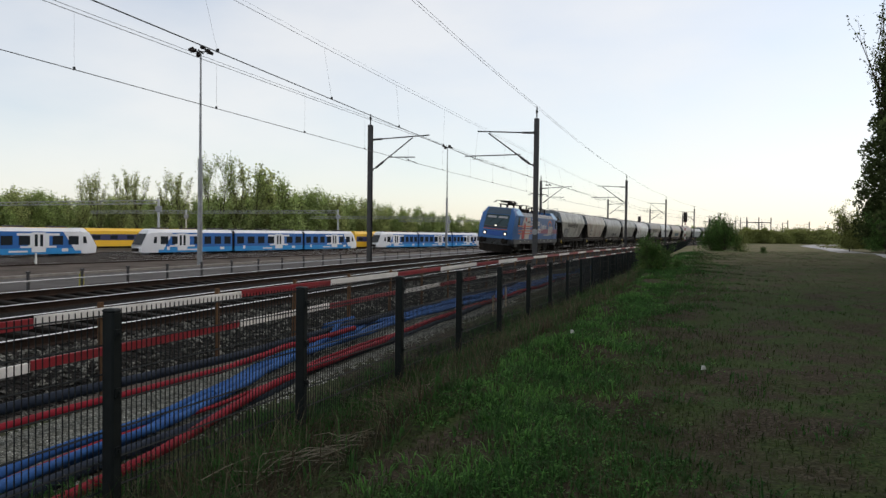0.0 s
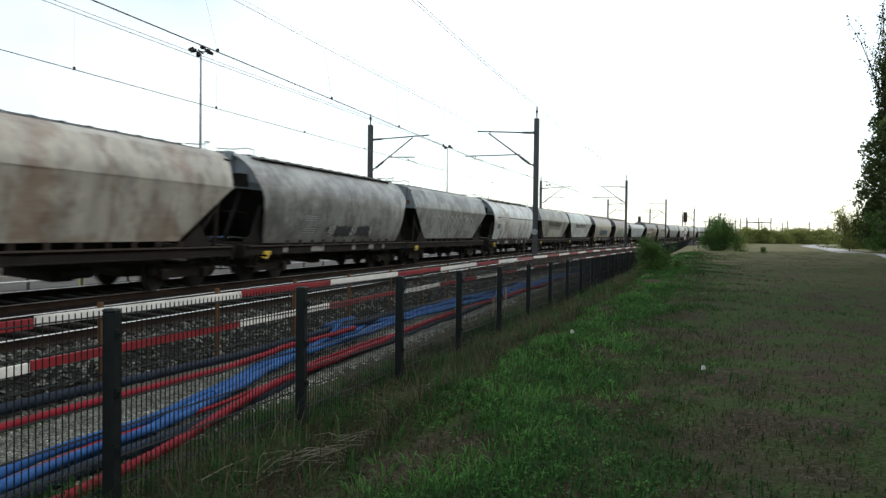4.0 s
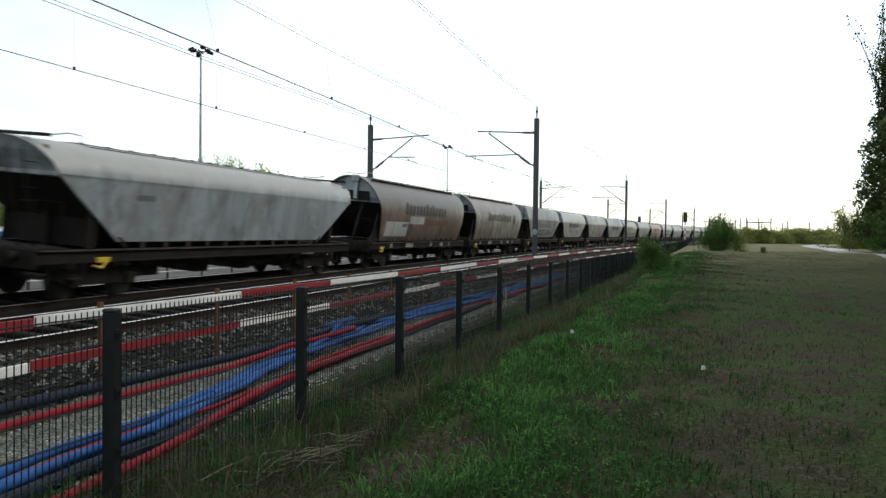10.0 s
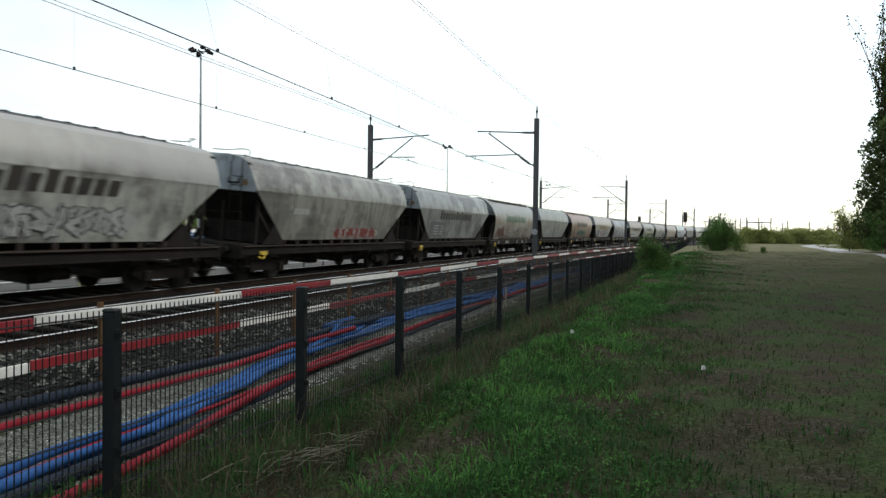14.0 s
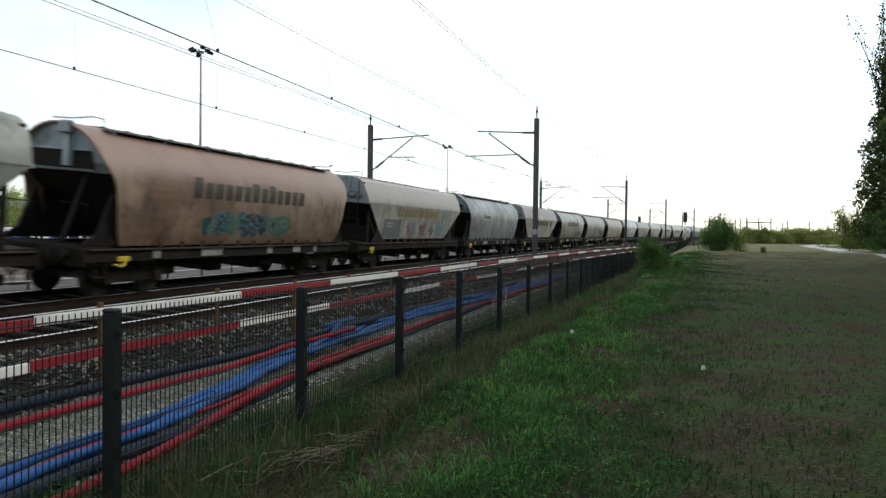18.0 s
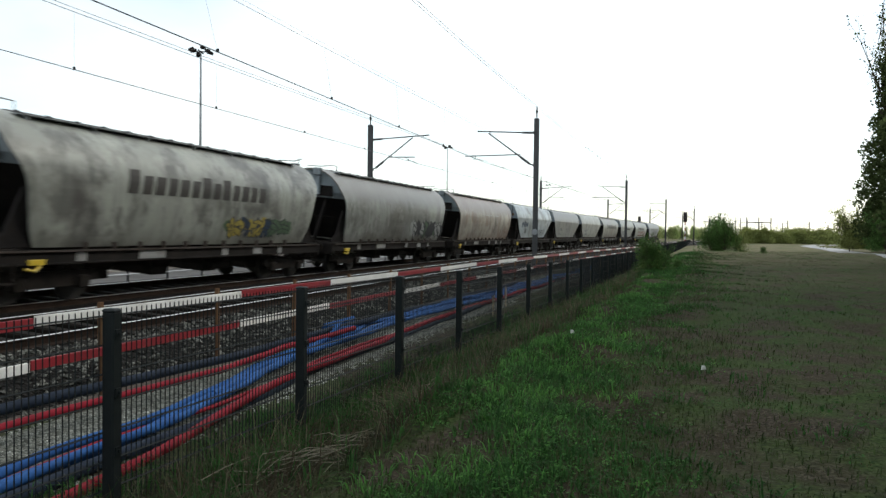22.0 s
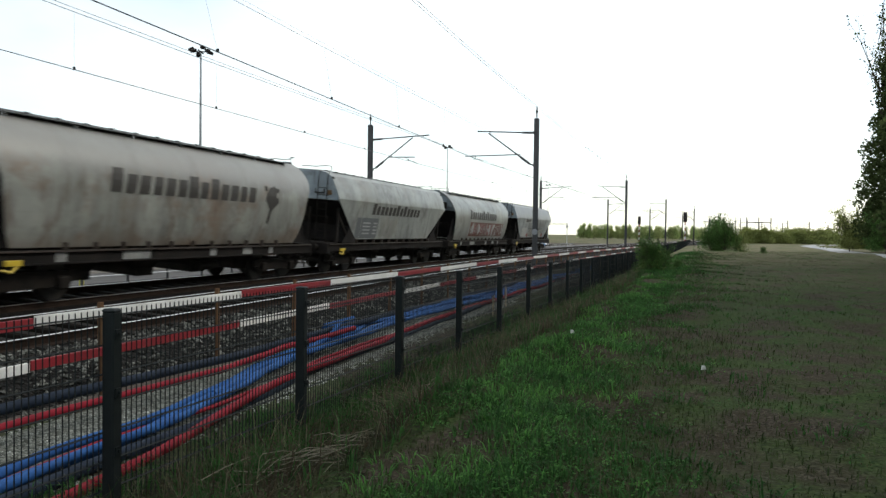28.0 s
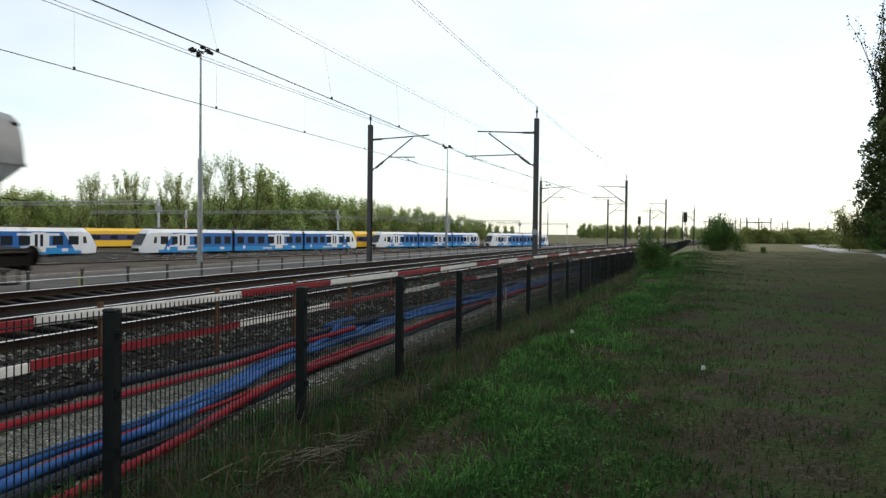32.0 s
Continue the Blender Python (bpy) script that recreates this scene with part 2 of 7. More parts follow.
    def mesh(self, name, mats, smooth=0.0):
        me = bpy.data.meshes.new(name)
        me.from_pydata(self.v, [], self.f)
        for m in mats if isinstance(mats, (list, tuple)) else [mats]:
            me.materials.append(m)
        me.polygons.foreach_set("material_index", self.m)
        bm = bmesh.new()
        bm.from_mesh(me)
        bmesh.ops.recalc_face_normals(bm, faces=bm.faces)
        bm.to_mesh(me)
        bm.free()
        if smooth:
            me.shade_smooth()
            me.set_sharp_from_angle(angle=radians(smooth))
        me.update()
        return me


def part(name, shape, mats, parent=None, label="", smooth=0.0, at_=None):
    """One mesh object, under a thing or under a part."""
    ob = new(name, shape.mesh(name, mats, smooth) if isinstance(shape, Shape) else shape)
    if parent is not None:
        ob.parent = parent
    if at_ is not None:
        ob.matrix_basis = at_ if isinstance(at_, Matrix) else Matrix.Translation(at_)
    if label:
        ob["label"] = label
    return ob


def thing(name, label, category, m=None, group="", kind=""):
    e = new(name)
    e.empty_display_size = 0.2
    if m is not None:
        e.matrix_basis = m
    return tagged(e, label, category, group, kind)


def sheet(name, v, f, mats, mi=None):
    """A large mesh straight from number arrays."""
    me = bpy.data.meshes.new(name)
    me.from_pydata(v, [], f)
    for m in mats if isinstance(mats, (list, tuple)) else [mats]:
        me.materials.append(m)
    if mi is not None:
        me.polygons.foreach_set("material_index", mi)
    me.update()
    return new(name, me)


# ------------------------------------------------------------ the line's plan: a gentle curve to the right
BEND, HEAD, SIDE, GAP, CANT = 0.00089, radians(16.396), 14.049, 4.148, 0.124
TILT = math.degrees(CANT / 1.507)


def line(s, off=0.0, z=0.0):
    """The place s metres along the far track and off metres to its left."""
    a, r = HEAD + BEND * s, 1 / BEND
    cx, cy = -SIDE * math.cos(HEAD) + r * math.cos(HEAD), SIDE * math.sin(HEAD) - r * math.sin(HEAD)
    return Vector((cx - (r + off) * math.cos(a), cy + (r + off) * math.sin(a), z))


FENCE_WAY = radians(19.5)


def fence_line(u, z=0.0, aside=0.0):
    """A place u metres along the straight wire fence, aside to its left."""
    d = 3.80 + aside
    return Vector((-d * math.cos(FENCE_WAY) + u * math.sin(FENCE_WAY), d * math.sin(FENCE_WAY) + u * math.cos(FENCE_WAY), z))


def along(s):
    """Degrees of rz that turn local x towards growing s."""
    return 90 - math.degrees(HEAD + BEND * s)


def plan(x, y):
    """(s, off) of a place, for arrays too."""
    r = 1 / BEND
    cx, cy = -SIDE * math.cos(HEAD) + r * math.cos(HEAD), SIDE * math.sin(HEAD) - r * math.sin(HEAD)
    a = np.arctan2(y - cy, cx - x)
    return (a - HEAD) * r, np.hypot(x - cx, y - cy) - r


def level(off):
    """Height of the natural ground across the line."""
    return np.interp(off, [-60, -20, -13.3, -12.6, -10.9, -9.5, -7.2, -5.5, 3.0, 6.5, 9.0, 15.5, 23.0, 60], [-0.5, -0.5, -0.5, -0.5, -0.5, -0.5, -0.46, -0.62, -0.62, -0.72, -0.75, -0.8, -2.2, -2.2])


def bank(x, y):
    """Distance to the right of the wire fence."""
    return x * math.cos(FENCE_WAY) - y * math.sin(FENCE_WAY) + 3.80


LATTICE = np.random.default_rng(77).uniform(-1, 1, (64, 64))


def lumps_at(x, y):
    """Smooth random patches about a metre across."""
    i, j = np.floor(x).astype(int), np.floor(y).astype(int)
    u, v = x - i, y - j
    u, v = u * u * (3 - 2 * u), v * v * (3 - 2 * v)
    f = lambda a, b: LATTICE[a % 64, b % 64]
    return (f(i, j) * (1 - u) + f(i + 1, j) * u) * (1 - v) + (f(i, j + 1) * (1 - u) + f(i + 1, j + 1) * u) * v


def ground_z(x, y):
    s, off = plan(np.asarray(x, float), np.asarray(y, float))
    far = np.clip((np.hypot(x, y) - 500) / 400, 0, 1)
    rough = 0.05 * np.sin(0.9 * x + 1.3 * np.sin(0.37 * y)) * np.sin(0.7 * y + 0.6) + 0.03 * np.sin(2.3 * x + 1.1 * y)
    e = bank(x, y)
    amp = np.clip(e / 2.0, 0, 1)
    slope = np.interp(e, [-2.4, -0.7, 0.0, 0.5, 0.95, 1.35, 1.75, 3.2], [0.0, 0.0, 0.1, 0.16, 0.28, 0.46, 0.56, 0.62])
    near = np.clip((120 - s) / 40, 0, 1)
    mound = np.interp(e, [0.2, 1.0, 1.6, 2.4, 4.0, 9.0], [0.0, 0.13, 0.2, 0.13, 0.06, 0.03]) * lumps_at(np.asarray(x, float) / 0.9, np.asarray(y, float) / 1.2) * np.clip((70 - np.hypot(x, y)) / 30, 0, 1)
    return (level(off) + slope * near * np.clip((-8.0 - off) / 1.0, 0, 1) + rough * amp + mound) * (1 - far) - 0.6 * far
# ------------------------------------------------------------ ground, one sheet to the horizon
def ground_paint():
    m = bpy.data.materials.new("rough grass, turf and bare soil")
    m.use_nodes = True
    n, l = m.node_tree.nodes, m.node_tree.links
    p = n["Principled BSDF"]
    co = n.new("ShaderNodeTexCoord")

    def noise_at(scale, detail=5):
        t = n.new("ShaderNodeTexNoise")
        t.inputs["Scale"].default_value, t.inputs["Detail"].default_value = scale, detail
        l.new(co.outputs["Object"], t.inputs[0])
        return t.outputs[0]

    def mixed(fac, a, b):
        x = n.new("ShaderNodeMix")
        x.data_type = "RGBA"
        l.new(fac, x.inputs[0])
        for i, c in ((6, a), (7, b)):
            if isinstance(c, tuple):
                x.inputs[i].default_value = (*c, 1)
            else:
                l.new(c, x.inputs[i])
        return x.outputs[2]

    def ramp(src, lo, hi):
        r = n.new("ShaderNodeMapRange")
        r.inputs[1].default_value, r.inputs[2].default_value = lo, hi
        l.new(src, r.inputs[0])
        return r.outputs[0]

    soil = mixed(ramp(noise_at(38, 9), 0.4, 0.62), (0.02, 0.017, 0.012), (0.088, 0.072, 0.053))
    thatch = mixed(ramp(noise_at(9, 7), 0.45, 0.6), soil, (0.038, 0.032, 0.02))
    moss = mixed(ramp(noise_at(30, 8), 0.38, 0.64), (0.018, 0.034, 0.011), (0.06, 0.082, 0.028))
    lawn = mixed(ramp(noise_at(1.3, 9), 0.42, 0.56), moss, thatch)
    lawn = mixed(ramp(noise_at(0.22, 7), 0.54, 0.7), lawn, moss)
    at = n.new("ShaderNodeAttribute")
    at.attribute_name = "yard"
    yard = mixed(ramp(noise_at(0.35), 0.35, 0.65), (0.12, 0.1, 0.085), (0.065, 0.055, 0.047))
    fld = n.new("ShaderNodeAttribute")
    fld.attribute_name = "field"
    field = mixed(ramp(noise_at(0.16, 8), 0.38, 0.62), (0.095, 0.105, 0.05), (0.19, 0.16, 0.108))
    field = mixed(ramp(noise_at(0.6, 9), 0.5, 0.64), field, (0.13, 0.13, 0.06))
    l.new(mixed(at.outputs["Fac"], mixed(fld.outputs["Fac"], lawn, field), yard), p.inputs["Base Color"])
    bp = n.new("ShaderNodeBump")
    bp.inputs["Strength"].default_value, bp.inputs["Distance"].default_value = 0.6, 0.05
    l.new(noise_at(22, 6), bp.inputs["Height"])
    l.new(bp.outputs[0], p.inputs["Normal"])
    p.inputs["Roughness"].default_value = 0.95
    p.inputs["Specular IOR Level"].default_value = 0.05
    return m


def spread(n, near, far):
    t = np.linspace(-1, 1, n)
    return np.sign(t) * near * (np.exp(np.abs(t) * math.log(far / near + 1)) - 1)


gx, gy = spread(341, 5.0, 2600.0), spread(341, 5.0, 2600.0) + 8
X, Y = np.meshgrid(gx, gy)
Z = ground_z(X, Y)
gv = np.stack([X.ravel(), Y.ravel(), Z.ravel()], 1).tolist()
gf = [(j * 341 + i, j * 341 + i + 1, j * 341 + 342 + i, j * 341 + 341 + i) for j in range(340) for i in range(340)]
ground = sheet("ground", gv, gf, ground_paint())
ground.data.shade_smooth()
tagged(ground, "rough grassy ground with bare soil beside the railway", "ground", kind="structure")
gs, go = plan(X.ravel(), Y.ravel())
field = ground.data.attributes.new("field", "FLOAT", "POINT")
field.data.foreach_set("value", np.clip((np.hypot(X, Y).ravel() - 22) / 70, 0, 1))
yard = ground.data.attributes.new("yard", "FLOAT", "POINT")
yard.data.foreach_set("value", np.clip((-0.3 - bank(X.ravel(), Y.ravel())) / 1.0, 0, 1) * np.clip((95 - go) / 6, 0, 1) * np.clip((330 - gs) / 40, 0, 1) * np.where(go < -7.5, 0.25, 1.0))


# ------------------------------------------------------------ the two running tracks
STOPS = [-520, -400, -300, -200, -140, -100] + list(range(-80, 260, 8)) + list(range(260, 720, 20))


def swept(shape, profile, stops, mi=0):
    """A section (off, z) drawn along the line."""
    return shape.strip([[line(s, o, z) for o, z in profile] for s in stops], mi)


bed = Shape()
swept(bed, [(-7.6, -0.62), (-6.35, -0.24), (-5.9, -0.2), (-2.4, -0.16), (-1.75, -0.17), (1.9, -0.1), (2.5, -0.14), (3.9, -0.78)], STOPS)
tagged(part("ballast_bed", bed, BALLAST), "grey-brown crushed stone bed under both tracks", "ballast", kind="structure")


def track(centre, s0, s1):
    t = thing("railway_track", "pair of worn steel rails on concrete sleepers in ballast", "railway track", kind="structure")
    stops = [s for s in STOPS if s0 <= s <= s1]
    for o, zt in ((0.7535, CANT), (-0.7535, 0.0)):
        head, web = Shape(), Shape()
        swept(head, [(centre + o + e, zt + h) for e, h in ((-0.03, -0.009), (-0.02, -0.003), (0, 0), (0.02, -0.003), (0.03, -0.009))], stops)
        swept(web, [(centre + o - 0.07, zt - 0.17), (centre + o - 0.065, zt - 0.155), (centre + o - 0.01, zt - 0.13), (centre + o - 0.009, zt - 0.04), (centre + o - 0.036, zt - 0.03), (centre + o - 0.036, zt - 0.014), (centre + o - 0.03, zt - 0.009)], stops)
        swept(web, [(centre + o + 0.07, zt - 0.17), (centre + o + 0.065, zt - 0.155), (centre + o + 0.01, zt - 0.13), (centre + o + 0.009, zt - 0.04), (centre + o + 0.036, zt - 0.03), (centre + o + 0.036, zt - 0.014), (centre + o + 0.03, zt - 0.009)], stops)
        r = part("rail", head, RAIL_TOP, t, "rail with a polished head", smooth=60)
        part("rail_web", web, RAIL_SIDE, r, "rusty rail web and foot")
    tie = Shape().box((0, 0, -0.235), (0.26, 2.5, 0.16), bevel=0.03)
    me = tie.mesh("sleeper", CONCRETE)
    clip = Shape()
    for o in (0.7535, -0.7535):
        for e in (-0.11, 0.11):
            clip.box((0, o + e, -0.14), (0.1, 0.06, 0.05))
    s = s0 if s0 > -20 else -20.0
    while s < 130:
        part("sleeper", me, None, t, at_=Matrix.Translation(line(s, centre, 0.075)) @ pose(0, 0, 0, TILT, 0, along(s)))
        s += 0.62
    return t


track(0.0, -520, 700)
track(-GAP, -520, 700)


# ------------------------------------------------------------ loose stones along the ballast foot
def stones(count, s0, s1, o0, o1, z_of, size, name, label, mtl=None):
    rng = np.random.default_rng(4)
    base = np.array([(1, 0, 0), (-1, 0, 0), (0, 1, 0), (0, -1, 0), (0, 0, 1), (0, 0, -1)], float)
    tri = [(0, 2, 4), (2, 1, 4), (1, 3, 4), (3, 0, 4), (2, 0, 5), (1, 2, 5), (3, 1, 5), (0, 3, 5)]
    v, f = [], []
    ss, oo = s0 + (s1 - s0) * rng.random(count) ** 1.6, rng.uniform(o0, o1, count)
    for i in range(count):
        c = line(ss[i], oo[i], z_of(oo[i]))
        r = size * rng.uniform(0.5, 1.25)
        q = base * rng.uniform(0.65, 1.3, (6, 1)) * r * np.array([1, 1, 0.75])
        a = rng.uniform(0, 6.28)
        q = q @ np.array([[math.cos(a), math.sin(a), 0], [-math.sin(a), math.cos(a), 0.3], [0.2, -0.3, 1]])
        k = len(v)
        v += (q + np.array(c)).tolist()
        f += [(a + k, b + k, d + k) for a, b, d in tri]
    return tagged(sheet(name, v, f, mtl or STONE), label, "stones", kind="stuff")


foot = lambda o: float(np.interp(o, [-7.6, -6.35, -5.9, -4.9], [-0.61, -0.23, -0.19, -0.18])) + 0.005
stones(9000, 3.0, 36.0, -7.5, -4.95, foot, 0.04, "ballast_stones", "loose grey crushed stones along the foot of the track bed")
stones(9000, 2.0, 24.0, -9.5, -7.5, lambda o: float(level(o)) + 0.004, 0.024, "gravel", "pale loose gravel under the hoses beside the fence", PALE_STONE)


gb = Shape()
swept(gb, [(-9.35, -0.505), (-9.2, -0.487), (-8.4, -0.475), (-7.75, -0.455), (-7.6, -0.475)], [-6 + 2 * i for i in range(24)])
tagged(part("gravel_strip", gb, pebbles("pale gravel strip", ((0.022, 0.023, 0.02), (0.125, 0.13, 0.112), (0.38, 0.39, 0.345)), 34.0, bump=0.7)), "strip of pale gravel where the hoses lie", "gravel", kind="structure")


# ------------------------------------------------------------ wire-mesh fence
F_STEP = 2.52


def fence_top(u):
    return float(np.interp(u, [2, 8, 15, 26, 45, 90], [1.1, 1.07, 0.97, 0.82, 0.72, 0.7]))


def wire_fence():
    t = thing("wire_fence", "dark green double-bar wire mesh fence on square steel posts", "fence")
    place = [4.0 + F_STEP * i for i in range(-3, 78)]
    turn = 90 - math.degrees(FENCE_WAY)
    for u in place:
        zt = fence_top(u)
        h = zt + 0.85
        sh = Shape().box((0, 0, -0.85 + h / 2), (0.085, 0.1, h), bevel=0.012).box((0, 0, zt + 0.004), (0.092, 0.108, 0.03), bevel=0.012)
        for zz in (0.15, 0.55, 0.95):
            sh.box((0.0, -0.058, zt - zz), (0.05, 0.012, 0.06)).tube([(0, -0.064, zt - zz), (0, -0.078, zt - zz)], 0.012, 6)
        part("post", sh, FENCE_GREEN, t, at_=Matrix.Translation(fence_line(u)) @ pose(0, 0, 0, 0, 0, turn))
    for u0, u1 in zip(place, place[1:]):
        sh = Shape()
        a, b = fence_line(u0), fence_line(u1)
        za, zb = fence_top(u0) - 0.015, fence_top(u1) - 0.015
        d = b - a
        out = Vector((-d.y, d.x, 0)).normalized()
        n = 50 if u0 < 40 else 25 if u0 < 75 else 12
        side = 4 if u0 < 12 else 3
        for j in range(1, n):
            q = a + d * j / n + out * 0.06
            z1 = za + (zb - za) * j / n
            sh.tube([(q.x, q.y, z1 - 1.55), (q.x, q.y, z1 + 0.02)], 0.0046 if u0 < 40 else 0.008 if u0 < 75 else 0.014, side, cap=False)
        for j in range(8):
            for e in (0.052, 0.068):
                p0, p1 = a + out * e, b + out * e
                sh.tube([(p0.x, p0.y, za - 0.02 - 0.2 * j), (p1.x, p1.y, zb - 0.02 - 0.2 * j)], 0.0048, side, cap=False)
        part("mesh_panel", sh, FENCE_GREEN, t)
    return t


wire_fence()


# ------------------------------------------------------------ red and white barrier beside the near track
def barrier():
    t = thing("works_barrier", "red and white boards on brown timber stakes along the track", "barrier")
    o = -7.25
    edges = [-0.9, 2.9, 6.74, 11.01, 14.43, 18.44, 22.17, 26.49, 29.92, 33.48] + [37.3 + 3.8 * i for i in range(20)]
    for row, (ztop, h) in enumerate(((0.645, 0.12), (0.155, 0.115))):
        for i in range(len(edges) - 1):
            a, b = edges[i] + (0.0 if row == 0 else -0.05), edges[i + 1] - 0.02 + (0.0 if row == 0 else -0.05)
            red = (i + row) % 2 == 1
            drop = 0.005 * max(0, a - 12)
            jog = 0.012 * math.sin(7.1 * i + row)
            sh = Shape()
            pa, pb = line(a, o - 0.03, ztop - h / 2 - drop + jog), line(b, o - 0.03, ztop - h / 2 - 0.005 * max(0, b - 12) - jog)
            q = (pb - pa).to_track_quat("X", "Z").to_matrix()
            sh.box((pa + pb) / 2, ((pb - pa).length, 0.025, h), q, 0, 0.005)
            part("board", sh, BOARD_RED if red else BOARD_WHITE, t, "red board" if red else "white board")
    s = 5.3
    while s < 100:
        top = 0.72 - 0.005 * max(0, s - 12)
        sh = Shape().box((0, 0, (top - 0.7) / 2), (0.06, 0.06, top + 0.7), bevel=0.006)
        part("stake", sh, STAKE, t, at_=Matrix.Translation(line(s, o + 0.03)) @ pose(0, 0, 0, random.uniform(-2, 2), random.uniform(-2, 2), along(s)))
        s += 2.55
    return t


barrier()


# ------------------------------------------------------------ hoses and conduits lying between fence and barrier
def hose(name, label, mtl, r, route, sway=0.05, seed=1, ribs=False):
    rng = random.Random(seed)
    s0, s1 = route[0][0], route[-1][0]
    n = int((s1 - s0) / 0.25)
    ph = rng.uniform(0, 6)
    pts = []
    for i in range(n + 1):
        s = s0 + (s1 - s0) * i / n
        o = float(np.interp(s, [q[0] for q in route], [q[1] for q in route])) + sway * math.sin(1.1 * s + ph) + 0.4 * sway * math.sin(2.7 * s + 2 * ph)
        z = float(np.interp(s, [q[0] for q in route], [q[2] for q in route])) + 0.35 * sway * math.sin(0.8 * s + 1.7 * ph)
        pts.append(line(s, o, z))
    sh = Shape()
    if ribs:
        fine = []
        for a, b in zip(pts, pts[1:]):
            fine += [a.lerp(b, j / 4) for j in range(4)]
        sh.tube(fine, [r * (1.06 if i % 2 else 0.94) for i in range(len(fine))], 10)
    else:
        sh.tube(pts, r, 10)
    return tagged(part(name, sh, mtl, smooth=60), label, "hose", group="hoses along the fence")


B0 = -0.40
for i, (do, dz, r) in enumerate(((0.0, 0.0, 0.05), (0.17, 0.01, 0.047), (-0.12, 0.02, 0.043))):
    hose("blue_hose", "blue plastic hose lying along the fence", HOSE_BLUE, r, [(-3, -9.3 + do, B0 + dz), (4.7, -9.12 + do, B0 + dz), (9.4, -8.55 + do, B0 + dz + 0.03), (13, -8.3 + do, B0 + dz + 0.06), (16, -8.2 + do * 2, B0 + dz + 0.08), (22, -8.6 + do * 1.6, B0 + dz + 0.05), (31, -8.75 + do, B0 + dz), (48, -8.8 + do, B0)], 0.075, 10 + i)
hose("blue_hose", "kinked blue hose end rising over the others", HOSE_BLUE, 0.05, [(8.0, -8.75, -0.38), (11.2, -8.4, -0.34), (12.6, -8.2, -0.25), (13.0, -8.12, -0.12), (13.3, -8.0, -0.1)], 0.02, 14)
hose("blue_hose", "second run of blue hose beyond the kinked end", HOSE_BLUE, 0.05, [(13.0, -8.05, -0.28), (16, -7.95, -0.3), (20, -8.15, -0.3), (28, -8.3, -0.36), (40, -8.5, -0.42)], 0.08, 15)
hose("blue_hose", "short cut end of blue hose on the gravel", HOSE_BLUE, 0.06, [(13.2, -7.75, -0.2), (14.6, -7.7, -0.2)], 0.02, 3)
hose("red_conduit", "red corrugated conduit lying low along the fence", HOSE_RED, 0.05, [(-3, -9.9, -0.42), (4.5, -9.72, -0.42), (5.3, -9.66, -0.4), (8.3, -9.2, -0.38), (12, -9.02, -0.37), (18.5, -8.85, -0.37), (32, -9.1, -0.42)], 0.035, 5, True)
hose("red_conduit", "red corrugated conduit raised on the gravel", HOSE_RED, 0.045, [(-3, -8.1, -0.26), (5.6, -8.06, -0.24), (8.8, -8.4, -0.24), (10.9, -8.15, -0.22), (13.6, -8.25, -0.24)], 0.03, 6, True)
hose("red_conduit", "thin red conduit beside the blue hoses", HOSE_RED, 0.025, [(-3, -9.1, -0.42), (8, -8.95, -0.42), (12, -8.8, -0.4), (26, -8.95, -0.42), (40, -9.1, -0.44)], 0.06, 7, True)
hose("dark_conduit", "dark slate-blue conduit on the gravel", HOSE_DARK, 0.06, [(-3, -7.7, -0.24), (6, -7.62, -0.22), (9.6, -7.92, -0.22), (14, -7.95, -0.24), (30, -8.1, -0.34)], 0.03, 8)
hose("dark_conduit", "dark slate-blue conduit under the blue hoses", HOSE_DARK, 0.065, [(-3, -9.42, -0.44), (5, -9.35, -0.44), (11, -8.98, -0.44), (20, -8.9, -0.44), (40, -9.0, -0.46)], 0.05, 9)
# ------------------------------------------------------------ overhead line: masts, brackets, wires
S_R, S_L, SPAN, O_R, O_L = 39.1, 39.9, 46.3, -6.98, 2.87


